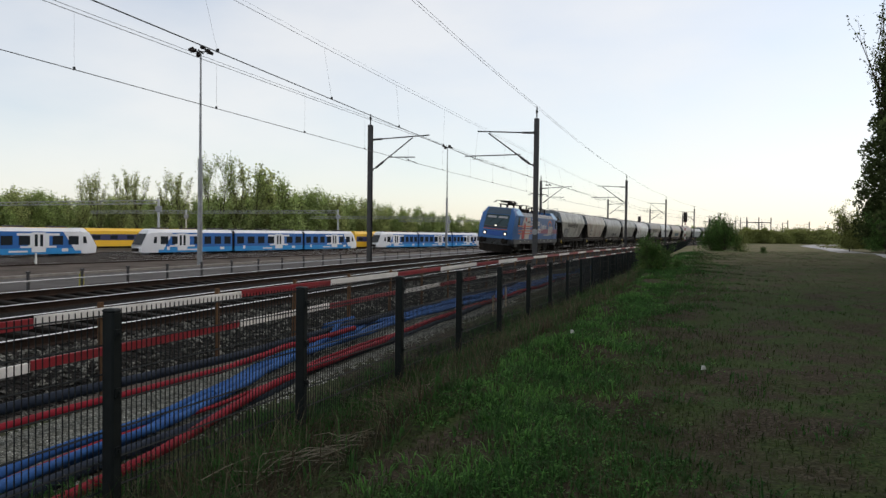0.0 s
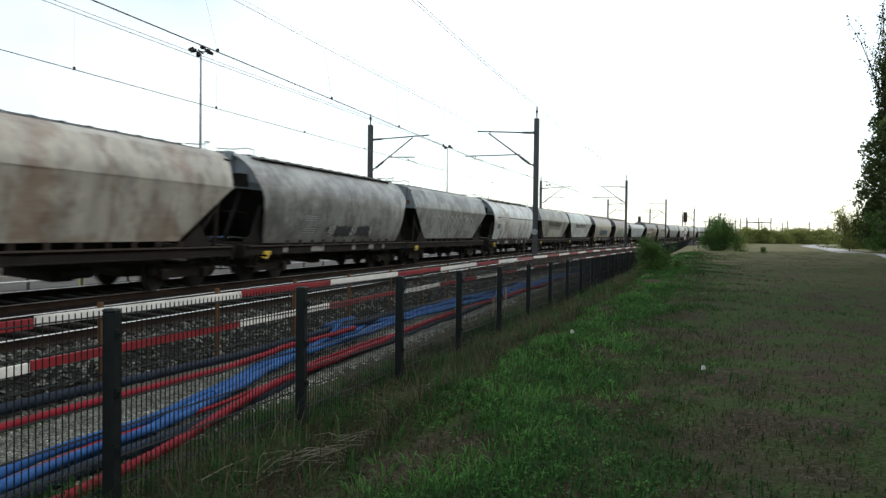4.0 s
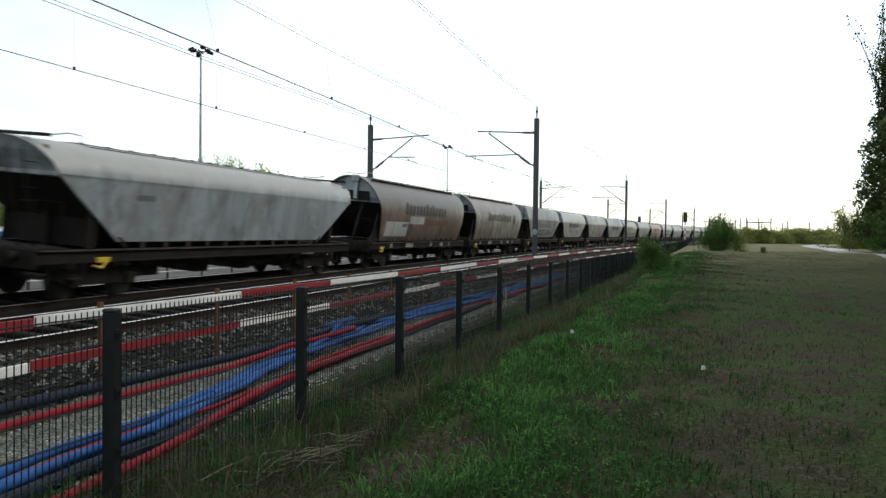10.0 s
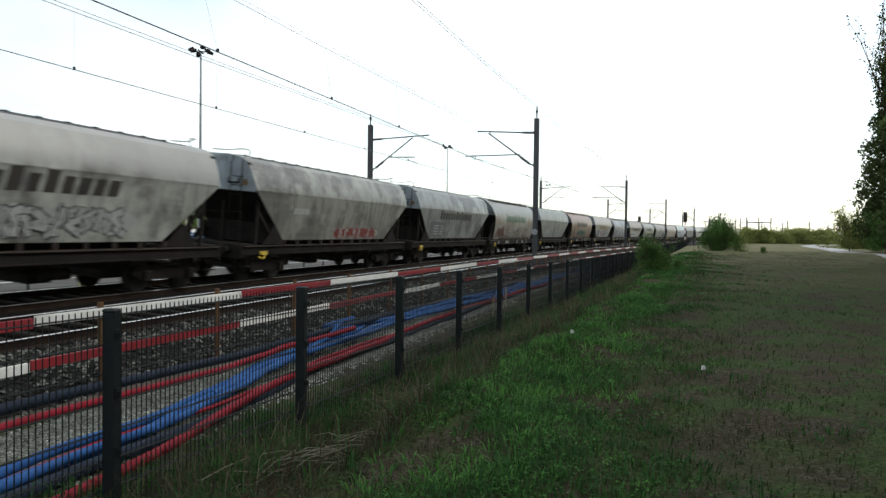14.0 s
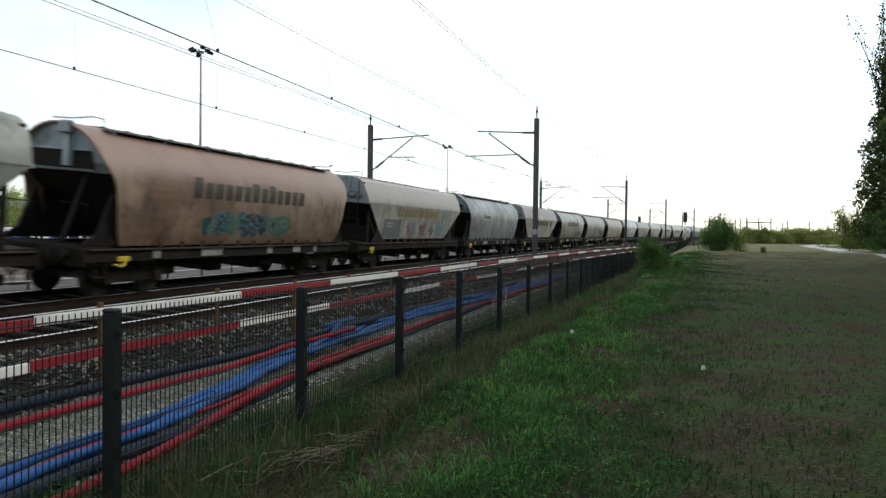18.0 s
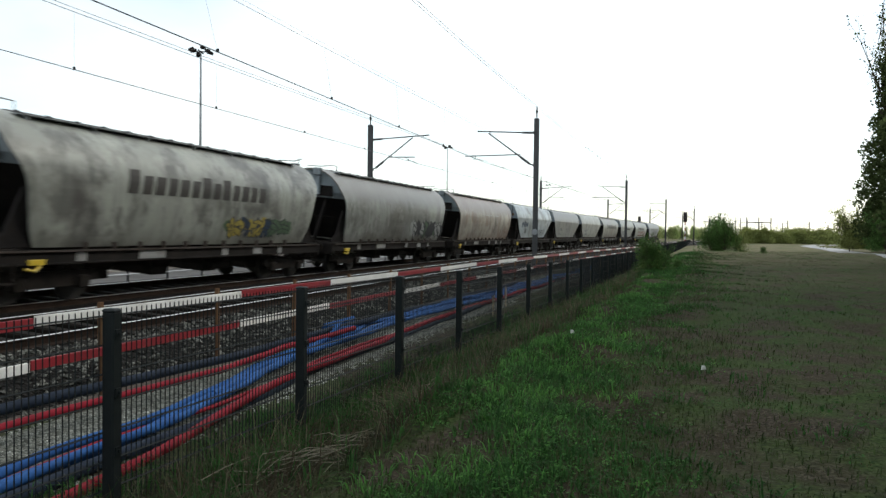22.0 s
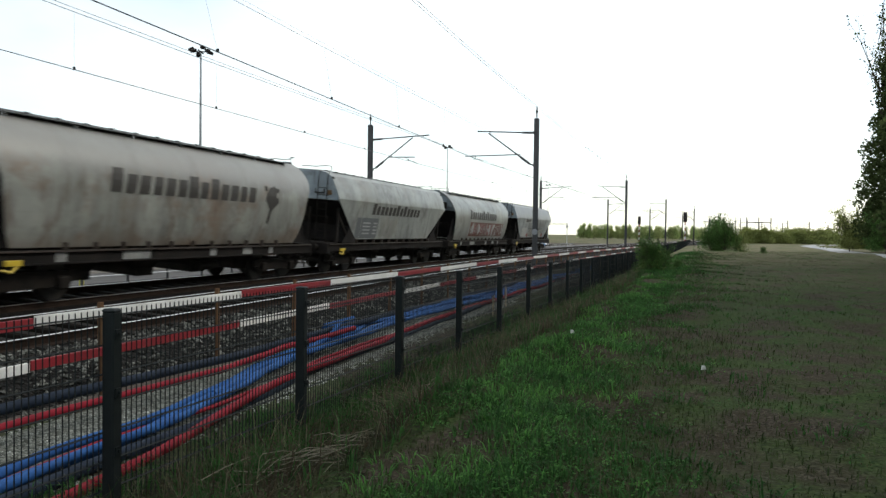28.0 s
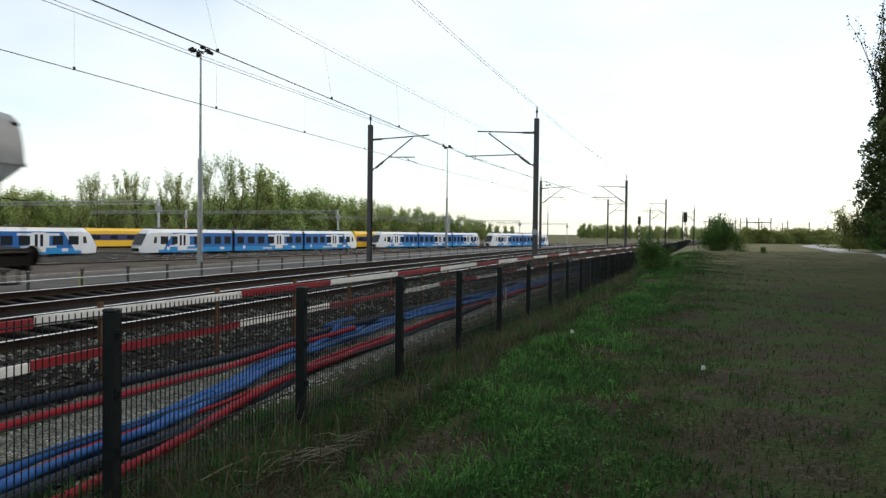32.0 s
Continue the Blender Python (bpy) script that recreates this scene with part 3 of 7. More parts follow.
def mast(name, s, off, inward, top=7.75, reach=3.6):
    """An H-section mast with a bracket that reaches over its track (inward: +1 to the left of growing s)."""
    t = thing(name, "dark galvanised steel overhead line mast with a hinged bracket", "mast", Matrix.Translation(line(s, off)) @ pose(0, 0, 0, 0, 0, along(s)), "overhead line masts")
    sh = Shape()
    b = -0.75
    for e in (-0.11, 0.11):
        sh.box((e, 0, (top + b) / 2), (0.02, 0.24, top - b))
    sh.box((0, 0, (top + b) / 2), (0.2, 0.02, top - b))
    part("pole", sh, STEEL_DARK, t)
    part("base_plate", Shape().box((0, 0, -0.55), (0.6, 0.6, 0.4), bevel=0.04), CONCRETE, t, "concrete foot")
    part("earth_spike", Shape().tube([(0, 0, top), (0, 0, top + 0.62)], 0.035, 6).tube([(0, 0, top + 0.3), (0, 0, top + 0.42)], 0.07, 8), STEEL_DARK, t, "top rod with insulator")
    d = inward
    part("top_tube", Shape().tube([(0, 0.12 * d, 6.95), (0, reach * d, 7.12)], 0.035, 8).tube([(0, 0.2 * d, 6.955), (0, 0.75 * d, 6.98)], 0.06, 8), STEEL_DARK, t)
    part("diagonal_tube", Shape().tube([(0, 0.12 * d, 5.25), (0, 0.3 * d, 5.3), (0, 2.6 * d, 7.0)], 0.035, 8).tube([(0, 0.35 * d, 5.33), (0, 0.85 * d, 5.7)], 0.065, 8), STEEL_DARK, t)
    a0, a1 = (1.15, 2.75) if inward < 0 else (0.85, 3.9)  # the near track is held from beyond its wire
    part("registration_tube", Shape().tube([(0, a0 * d, 5.93 - 0.1 * (inward > 0)), (0, a1 * d, 5.9 - 0.1 * (inward > 0))], 0.03, 8), STEEL_DARK, t)
    arm = [(0, 2.2 * d, 5.86), (0, 2.45 * d, 5.72), (0, 2.9 * d, 5.56)] if inward < 0 else [(0, 3.5 * d, 5.8), (0, 3.45 * d, 5.62), (0, 3.2 * d, 5.64), (0, 2.75 * d, 5.5)]
    part("steady_arm", Shape().tube(arm, 0.018, 6), STEEL_DARK, t)
    part("bracket_clamp", Shape().box((0, 0.12 * d, 6.95), (0.3, 0.08, 0.14)).box((0, 0.12 * d, 5.25), (0.3, 0.08, 0.14)), STEEL_DARK, t)
    return t


for i in range(-1, 8):
    mast("catenary_mast", S_R + SPAN * i, O_R, 1, 7.7, 3.2)
    mast("catenary_mast", S_L + SPAN * i, O_L, -1, 7.8)
part("number_plate", Shape().tube([(0, 0, 0), (0.02, 0, 0)], 0.16, 14), STEEL_GREY, bpy.data.objects["catenary_mast.002"], "round grey plate", at_=(-0.13, 0, 1.75))


def overhead(centre, s_first, label, lean=0.0, swing=0.2, high=7.02):
    t = thing("overhead_wires", label, "overhead wire")
    for i in range(-2, 7):
        s0, s1 = s_first + SPAN * i, s_first + SPAN * (i + 1)
        g = swing if i % 2 else -swing
        sh = Shape()
        n = 24
        cw, mw = [], []
        for j in range(n + 1):
            u = j / n
            q = line(s0, centre + lean + (g if not lean else -g * 2)).lerp(line(s1, centre + lean - (g if not lean else -g * 2)), u)
            cw.append(Vector((q.x, q.y, 5.49 if not lean else 5.46)))
            q = line(s0, centre + g).lerp(line(s1, centre - g), u)
            mw.append(Vector((q.x, q.y, high - 0.14 * 4 * u * (1 - u))))
        sh.tube(cw, 0.011 if centre == 0 else 0.013, 5).tube(mw, 0.009 if centre == 0 else 0.006, 5).tube([q + Vector((0.1, 0, 0.06)) for q in mw], 0.007 if centre == 0 else 0.003, 4)
        for j in range(2, n, 3):
            part("dropper", Shape().tube([cw[j], mw[j]], 0.0025, 4).box(cw[j] + Vector((0, 0, 0.03)), (0.06, 0.03, 0.08)), WIRE, t)
        part("wire", sh, WIRE, t)
    return t


overhead(0.0, S_L, "contact wire, catenary and droppers over the far track")
overhead(-GAP, S_R, "contact wire, catenary and droppers over the near track", -0.35, 0.19, 7.1)
t = thing("feeder_wire", "twin earth wires strung along the mast tops", "overhead wire")
for i in range(-2, 7):
    sh = Shape()
    for e in (-0.06, 0.06):
        p0, p1 = line(S_R + SPAN * i, O_R + e, 8.3), line(S_R + SPAN * (i + 1), O_R + e, 8.3)
        sh.tube([p0.lerp(p1, j / 12) - Vector((0, 0, 0.25 * 4 * j / 12 * (1 - j / 12))) for j in range(13)], 0.006, 5)
    part("wire", sh, WIRE, t)


# ------------------------------------------------------------ service road and hand rail beyond the far track
rd = Shape()
swept(rd, [(9.6, -0.86), (9.6, -0.735), (9.75, -0.72), (15.2, -0.74), (15.2, -0.86)], list(range(-80, 200, 10)))
tagged(part("service_road", rd, ASPHALT), "pale worn asphalt service road between railway and yard", "road", kind="structure")
kb = Shape()
swept(kb, [(15.2, -0.9), (15.2, -0.62), (15.5, -0.62), (15.5, -1.0)], list(range(-80, 200, 10)))
tagged(part("kerb", kb, mat("pale concrete kerb", (0.3, 0.28, 0.25), (0.2, 0.18, 0.16), scale=3)), "pale concrete kerb along the service road", "kerb", kind="structure")
rail_t = thing("guard_railing", "dark steel posts with a pale pipe rail beside the service road", "railing")
me_post = Shape().box((0, 0, 0.32), (0.09, 0.09, 0.84), bevel=0.01).box((0, 0, -0.02), (0.3, 0.22, 0.1), bevel=0.02).box((0, 0, 0.72), (0.12, 0.12, 0.06)).mesh("post", STEEL_DARK)
ps = list(np.arange(-10, 125, 2.6) + 0.7)
for s in ps:
    part("post", me_post, None, rail_t, at_=Matrix.Translation(line(s, 8.7, -0.73)) @ pose(0, 0, 0, 0, 0, along(s)))
pr = Shape()
pr.tube([line(s, 8.62, -0.34) for s in ps], 0.035, 6)
part("pipe_rail", pr, STEEL_GREY, rail_t)
# ------------------------------------------------------------ rolling stock
def text_mesh(body, size, mtl, name="lettering", shear=0.0, depth=0.004):
    """Letters lying in the xz plane that face -y... turned to face +y by the caller."""
    cu = bpy.data.curves.new(name, "FONT")
    cu.body, cu.size, cu.extrude, cu.shear, cu.offset = body, size, depth, shear, 0.012
    cu.align_x, cu.align_y = "CENTER", "CENTER"
    ob = bpy.data.objects.new(name, cu)
    scene.collection.objects.link(ob)
    bpy.context.view_layer.update()
    me = bpy.data.meshes.new_from_object(ob.evaluated_get(bpy.context.evaluated_depsgraph_get()))
    bpy.data.objects.remove(ob)
    me.materials.clear()
    me.materials.append(mtl)
    return me


def bogie(parent, x, base=1.8, r=0.46, label=""):
    b = Shape()
    for y in (-1.0, 1.0):
        b.loft([[(x + sx * (base / 2 + 0.45), y + e, 0.72) for sx, e in ((-1, -0.06), (1, -0.06), (1, 0.06), (-1, 0.06))],
                [(x + sx * (base / 2 + 0.5), y + e, 0.5) for sx, e in ((-1, -0.06), (1, -0.06), (1, 0.06), (-1, 0.06))],
                [(x + sx * (base / 2 - 0.35), y + e, 0.36) for sx, e in ((-1, -0.06), (1, -0.06), (1, 0.06), (-1, 0.06))]])
        for a in (-base / 2, base / 2):
            b.box((x + a, y + 0.09 * (1 if y > 0 else -1), 0.46), (0.3, 0.16, 0.3), bevel=0.03)
            for e in (-0.22, 0.22):
                b.tube([(x + a + e, y, 0.4), (x + a + e, y, 0.75)], 0.075, 8)
    b.box((x, 0, 0.62), (0.5, 2.0, 0.28), bevel=0.03)
    b.tube([(x - base / 2 - 0.5, 1.0, 0.6), (x - base / 2 - 0.5, -1.0, 0.6)], 0.05, 6)
    fr = part("bogie", b, BLACK_IRON, parent, "sooty black bogie")
    for a in (-base / 2, base / 2):
        w = Shape().tube([(x + a, -0.95, r), (x + a, 0.95, r)], 0.08, 8)
        for y in (-1, 1):
            w.tube([(x + a, y * 0.69, r), (x + a, y * 0.72, r), (x + a, y * 0.721, r), (x + a, y * 0.82, r)], [r + 0.03, r + 0.03, r, r - 0.004], 28)
            w.tube([(x + a, y * 0.82, r), (x + a, y * 0.835, r), (x + a, y * 0.80, r), (x + a, y * 0.86, r)], [r - 0.06, r - 0.065, 0.2, 0.12], 20)
        part("wheelset", w, WHEEL, fr, smooth=35)
    return fr


def buffers(parent, x, z=1.06):
    for sx in (-1, 1):
        for y in (-0.875, 0.875):
            part("buffer", Shape().box((sx * (x - 0.56), y, z), (0.06, 0.36, 0.36), bevel=0.02).tube([(sx * (x - 0.56), y, z), (sx * (x - 0.25), y, z)], 0.11, 12).tube([(sx * (x - 0.3), y, z), (sx * (x - 0.06), y, z)], 0.085, 12).tube([(sx * (x - 0.06), y, z), (sx * (x - 0.02), y, z), (sx * x, y, z)], [0.22, 0.22, 0.19], 16), BLACK_IRON, parent, smooth=40)
        part("screw_coupling", Shape().tube([(sx * (x - 0.6), 0, 1.0), (sx * (x - 0.2), 0, 0.95), (sx * (x + 0.05), 0, 0.85)], 0.045, 6).tube([(sx * (x - 0.55), 0.3, 0.95), (sx * (x - 0.25), 0.32, 0.6), (sx * (x - 0.02), 0.3, 0.7)], 0.025, 6), BLACK_IRON, parent)


# the blue is reflected sky, mixed into the grey of the end panels
END_GREY = wagon_paint("end panel, grey with sky tint", (0.26, 0.29, 0.31), (0.09, 0.07, 0.06), 0.35)
PLATE_WHITE = mat("dirty white plate", (0.34, 0.335, 0.32), (0.2, 0.19, 0.18), scale=4, rough=0.6)
PLATE_BROWN = mat("brown enamel plate", (0.2, 0.11, 0.04), (0.12, 0.07, 0.03), scale=5, rough=0.5)
# near black: the shade of the wagon ends is in this colour
DARK_END = mat("end sheet, recess shade in the colour", (0.011, 0.01, 0.01), (0.024, 0.02, 0.018), scale=1.5, rough=0.8)
B_Z, B_R = 2.7, 1.43


def flank(z):
    """Half width of the barrel body below its middle."""
    return B_R * math.sqrt(max(0.0, 1 - ((B_Z - z) / 2.75) ** 2))


def surf(kind, x, z, lift=0.01):
    """A point on the near side of a wagon body."""
    if kind in "TS":
        y = float(np.interp(z, [1.38, 2.94, 3.35, 3.62, 3.85, 3.97], [1.27, 1.46, 1.34, 1.22, 1.08, 0.88]))
        n = Vector((0, 0.993, -0.12)) if z < 2.94 else Vector((0, 0.88, 0.47))
    else:
        dz = min(B_R - 0.03, z - B_Z)
        y = flank(z) if dz < 0 else math.sqrt(B_R * B_R - dz * dz)
        n = Vector((0, y, dz if dz > 0 else 0.3 * dz)).normalized()
    return Vector((x, y, z)) + n * lift


def wagon(kind):
    """A covered bogie grain hopper. kind T: faceted body with sloping ends; B: barrel body with recessed ends."""
    t = thing("grain_wagon", "weathered grain hopper wagon on two bogies", "freight wagon")
    grow = 0.7 if kind == "S" else 0.0  # the long-sided wagon stands on a longer frame
    uf = Shape()
    for y in (-1.28, 1.28):
        uf.box((0, y, 1.06), (14.1 + 2 * grow, 0.1, 0.28)).box((0, y, 1.2), (14.1 + 2 * grow, 0.2, 0.03)).box((0, y, 0.93), (14.1 + 2 * grow, 0.18, 0.03))
    uf.box((0, 0, 1.0), (13.9 + 2 * grow, 0.36, 0.4))
    for x in (-7.05 - grow, 7.05 + grow):
        uf.box((x, 0, 1.02), (0.12, 2.7, 0.44), bevel=0.02)
        uf.box((x * 0.94, 0, 1.24), (0.9, 2.6, 0.03))
    for x in (-5.15, -3.0, -1.0, 1.0, 3.0, 5.15):
        uf.box((x, 0, 1.02), (0.14, 2.5, 0.26))
    part("underframe", uf, BROWN_IRON, t, "rusty brown frame")
    rib = Shape().box((0, 1.34, 1.29), (0.05, 0.1, 0.2)).mesh("sill_rib", RIB_IRON)
    for i in range(11):
        part("sill_rib", rib, None, t, at_=(-4.5 + 0.9 * i, 0, 0))
    # lighter strip: the light on the flange is put into its colour
    part("frame_flange", Shape().box((0, 1.385, 1.205), (13.9 + 2 * grow, 0.03, 0.035)), RIB_IRON, t, "edge of the frame in a lighter, lit tone")
    if kind in "TS":
        lo = 4.5 if kind == "T" else 5.3
        prof = [(3.0, 6.65, 1.46), (3.35, 6.7, 1.34), (3.62, 6.74, 1.22), (3.85, 6.76, 1.08), (3.97, 6.78, 0.88), (4.05, 6.78, 0.45)]
        if kind == "S":
            prof = [(2.9, 7.4, 1.46), (3.12, 7.5, 1.38), (3.32, 7.66, 1.24), (3.47, 7.74, 1.0), (3.57, 7.8, 0.7), (3.62, 7.84, 0.35)]
        body = Shape()
        lev = [(1.38, lo, 1.27), (prof[0][0] - 0.06, prof[0][1] - 0.05, 1.46)] + prof
        rings = []
        for z, lx, ly in lev:
            ring = []
            xs = [-lx + 2 * lx * i / 12 for i in range(13)]
            ring += [(x, -ly, z) for x in xs] + [(x, ly, z) for x in reversed(xs)]
            rings.append(ring)
        body.loft(rings)
        part("hopper_body", body, WHITE, t, smooth=24)
        for x in (-6.35, 6.35):
            sx = 1 if x > 0 else -1
            pan = Shape()
            pan.strip([[(sx * (lx + 0.012), -ly + 0.01, z), (sx * (lx + 0.012), ly - 0.01, z)] for z, lx, ly in prof])
            zk, xk = prof[0][0], prof[0][1]
            lean = Euler((0, -sx * 0.06, 0)).to_matrix()
            hx = xk + 0.03
            pan.box((sx * hx, 0.62, zk + 0.36), (0.05, 0.42, 0.44), lean, mi=1).box((sx * (hx + 0.02), 0.62, zk + 0.36), (0.05, 0.3, 0.34), lean, mi=0)
            pan.box((sx * hx, 1.05, zk + 0.34), (0.04, 0.18, 0.46), lean, mi=2)
            for yy in (-1.1, -0.35):
                pan.box((sx * hx, yy, zk + 0.38), (0.05, 0.05, 0.72), lean, mi=0)
            part("end_panel", pan, [END_GREY, DARK_END, PLATE_BROWN], t, "upper end panel in sky-tinted grey")
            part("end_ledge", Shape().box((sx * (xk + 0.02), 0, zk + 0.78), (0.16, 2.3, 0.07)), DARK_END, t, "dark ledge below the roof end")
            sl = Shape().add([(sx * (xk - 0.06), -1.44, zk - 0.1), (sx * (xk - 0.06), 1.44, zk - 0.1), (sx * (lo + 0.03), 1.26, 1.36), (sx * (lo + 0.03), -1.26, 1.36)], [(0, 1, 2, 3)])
            part("slope_sheet", sl, DARK_END, t, "sloping end sheet with shade in its dark colour")
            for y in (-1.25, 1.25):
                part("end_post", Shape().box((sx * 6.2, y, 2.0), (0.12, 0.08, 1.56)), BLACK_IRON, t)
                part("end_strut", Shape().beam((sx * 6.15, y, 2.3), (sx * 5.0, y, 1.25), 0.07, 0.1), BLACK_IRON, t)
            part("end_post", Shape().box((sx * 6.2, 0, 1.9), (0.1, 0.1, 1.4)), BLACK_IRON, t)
            # added dark sheet that stands for the shade inside the recess
            part("end_shade_sheet", Shape().box((sx * (lo + 0.75), 0, 1.72), (0.06, 2.6, 0.95)), DARK_END, t, "added dark sheet filling the end recess with shade")
            part("panel_rail", Shape().box((sx * (xk + 0.02), 0, zk - 0.03), (0.1, 2.86, 0.09)), END_GREY, t)
            for y in (-1.36, 1.36) if kind == "T" else ():
                g = Shape()
                g.add([(sx * 4.6, y, 1.25), (sx * 5.9, y, 1.25), (sx * 5.25, y, 1.85), (sx * 4.6, y, 1.36)], [(0, 1, 2, 3)])
                g.add([(sx * 4.6, y - 0.02, 1.25), (sx * 5.9, y - 0.02, 1.25), (sx * 5.25, y - 0.02, 1.85), (sx * 4.6, y - 0.02, 1.36)], [(3, 2, 1, 0)])
                part("gusset_plate", g, BROWN_IRON, t)
        cr = Shape()
        for y in (-1.465, 1.465):
            cr.box((0, y, prof[0][0] - 0.03), (2 * prof[0][1] - 0.1, 0.016, 0.02))
        for x in (-4.2, -2.1, 0.0, 2.1, 4.2):
            cr.box((x, 1.362, 2.15), (0.03, 0.02, 1.5), Euler((-0.122, 0, 0)).to_matrix())
        part("seam_strip", cr, WHITE, t)
    else:
        def arc(x, r):
            low = [(x, r - B_R + flank(1.27 + (B_Z - 1.27) * i / 7), 1.27 + (B_Z - 1.27) * i / 7) for i in range(7)]
            top = [(x, r * math.cos(math.pi * i / 20), B_Z + r * math.sin(math.pi * i / 20)) for i in range(21)]
            return low + top + [(x, -y, z) for x, y, z in reversed(low)]

        def reach(z):
            """How far the body runs at a height: a hood above, cut back in a curve below."""
            return float(np.interp(z, [1.27, 1.7, 2.2, 2.7, 3.0, 3.25, 4.2], [5.85, 6.06, 6.18, 6.27, 6.42, 6.62, 6.82]))

        def edge(sx, r):
            return [(sx * reach(z), y, z) for _, y, z in arc(0, r)]

        body = Shape()
        body.strip([edge(-1, B_R)] + [arc(x, B_R) for x in (-5, -3, -1, 1, 3, 5)] + [edge(1, B_R)])
        for x in (-1, 1):
            body.strip([edge(x, B_R), edge(x, B_R - 0.05), arc(x * 5.0, B_R - 0.05)])
        body.box((0, 0, 1.29), (9.2, 2.3, 0.04))
        part("barrel_body", body, WHITE, t, smooth=50)
        for x, w in ((4.6, 0.3), (2.2, 1.0), (-1.0, 0.3), (-2.8, 0.5), (-4.2, 0.25)):
            part("frame_plate", Shape().box((x, 1.337, 1.06), (w, 0.012, 0.2)), PLATE_WHITE, t, "small off-white plate")
        ring = Shape()
        for x in (-4.6, -2.4, 0, 2.4, 4.6):
            ring.strip([arc(x - 0.02, B_R + 0.008), arc(x + 0.02, B_R + 0.008)])
        part("seam_strip", ring, WHITE, t)
        for sx in (-1, 1):
            cap = Shape()
            a0 = math.asin(0.3 / B_R)
            rim = [((B_R - 0.06) * math.cos(a0 + (math.pi - 2 * a0) * i / 16), B_Z + (B_R - 0.06) * math.sin(a0 + (math.pi - 2 * a0) * i / 16)) for i in range(17)]
            cap.add([(sx * (reach(z) - 0.12), y, z) for y, z in rim], [tuple(range(17))])
            cap.box((sx * 6.64, 0.25, 3.6), (0.14, 0.16, 1.0)).box((sx * 6.74, 0.25, 4.0), (0.2, 0.34, 0.3), bevel=0.03)
            cap.box((sx * 6.5, -0.1, 3.26), (0.1, 1.9, 0.42), mi=1).box((sx * 6.56, -0.1, 3.5), (0.08, 1.96, 0.04)).box((sx * 6.46, -0.1, 3.03), (0.08, 1.96, 0.04))
            part("end_panel", cap, [END_GREY, DARK_END], t, "upper end panel in sky-tinted grey with a dark slot")
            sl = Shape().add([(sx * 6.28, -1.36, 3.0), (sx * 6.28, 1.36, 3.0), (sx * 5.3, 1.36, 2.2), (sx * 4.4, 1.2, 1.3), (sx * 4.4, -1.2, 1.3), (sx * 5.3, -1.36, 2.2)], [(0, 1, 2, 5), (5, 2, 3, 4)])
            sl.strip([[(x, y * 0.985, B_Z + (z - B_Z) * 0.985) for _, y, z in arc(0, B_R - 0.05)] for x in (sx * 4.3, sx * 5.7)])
            # the recess is coloured as dark as its shade
            part("slope_sheet", sl, DARK_END, t, "recessed end with shade in its dark colour")
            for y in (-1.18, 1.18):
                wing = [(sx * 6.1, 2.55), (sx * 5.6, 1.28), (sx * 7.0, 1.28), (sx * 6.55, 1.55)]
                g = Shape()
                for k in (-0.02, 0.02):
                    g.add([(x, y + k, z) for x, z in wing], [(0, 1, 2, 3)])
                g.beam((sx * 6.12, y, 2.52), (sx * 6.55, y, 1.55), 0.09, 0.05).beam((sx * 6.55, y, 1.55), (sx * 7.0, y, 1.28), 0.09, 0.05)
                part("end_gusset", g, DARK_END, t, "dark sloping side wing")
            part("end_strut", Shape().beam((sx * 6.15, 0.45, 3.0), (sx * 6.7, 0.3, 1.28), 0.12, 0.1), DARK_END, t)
    for x in (-3.4, -1.15, 1.15, 3.4):
        part("discharge_chute", Shape().loft([[(x + a, b, 1.4) for a, b in ((-0.95, -1.0), (0.95, -1.0), (0.95, 1.0), (-0.95, 1.0))], [(x + a, b, 0.62) for a, b in ((-0.32, -0.75), (0.32, -0.75), (0.32, 0.75), (-0.32, 0.75))], [(x + a, b, 0.42) for a, b in ((-0.32, -0.75), (0.32, -0.75), (0.32, 0.75), (-0.32, 0.75))]]), BLACK_IRON, t)
    zt = {"T": 4.06, "S": 3.62, "B": 4.1}[kind]
    hat = Shape().box((0, 0, zt), (11.6, 0.5, 0.08), bevel=0.03)
    for i in range(14):
        hat.box((-5.6 + 11.2 * i / 13, 0.27, zt + 0.01), (0.1, 0.08, 0.09))
    part("roof_hatch", hat, STEEL_DARK, t, "long dark roof hatch")
    wk = Shape().box((0, 0.6, zt - 0.05), (11.8, 0.3, 0.025))
    for i in range(7):
        wk.box((-5.7 + 1.9 * i, 0.58, zt - 0.11), (0.05, 0.3, 0.12))
    part("roof_walkway", wk, STEEL_GREY, t, "pale grating walkway")
    for sx in (-1, 1):
        part("end_rail", Shape().tube([(sx * 6.1, 0.75, zt - 0.05), (sx * 6.1, 0.75, zt + 0.18), (sx * 6.4, 0.7, zt + 0.2), (sx * 6.6, 0.3, zt + 0.12), (sx * 6.6, -0.3, zt + 0.12)], 0.02, 6), STEEL_GREY, t)
    if kind in "TS":
        ld = Shape()
        for y in (0.62, 1.02):
            ld.tube([(prof[0][1] + 0.12, y, 1.25), (prof[-1][1] + 0.12, y, zt - 0.3), (prof[-1][1], y, zt)], 0.018, 6)
        for i in range(8):
            ld.tube([(prof[0][1] + 0.13, 0.62, 1.4 + 0.28 * i), (prof[0][1] + 0.13, 1.02, 1.4 + 0.28 * i)], 0.014, 6)
        part("ladder", ld, BLACK_IRON, t)
    for sx in (-1, 1):
        hr = Shape().tube([(sx * 6.98, 1.2, 1.24), (sx * 6.98, 1.2, 2.25), (sx * 6.98, 0.45, 2.25), (sx * 6.98, 0.45, 1.24)], 0.018, 6)
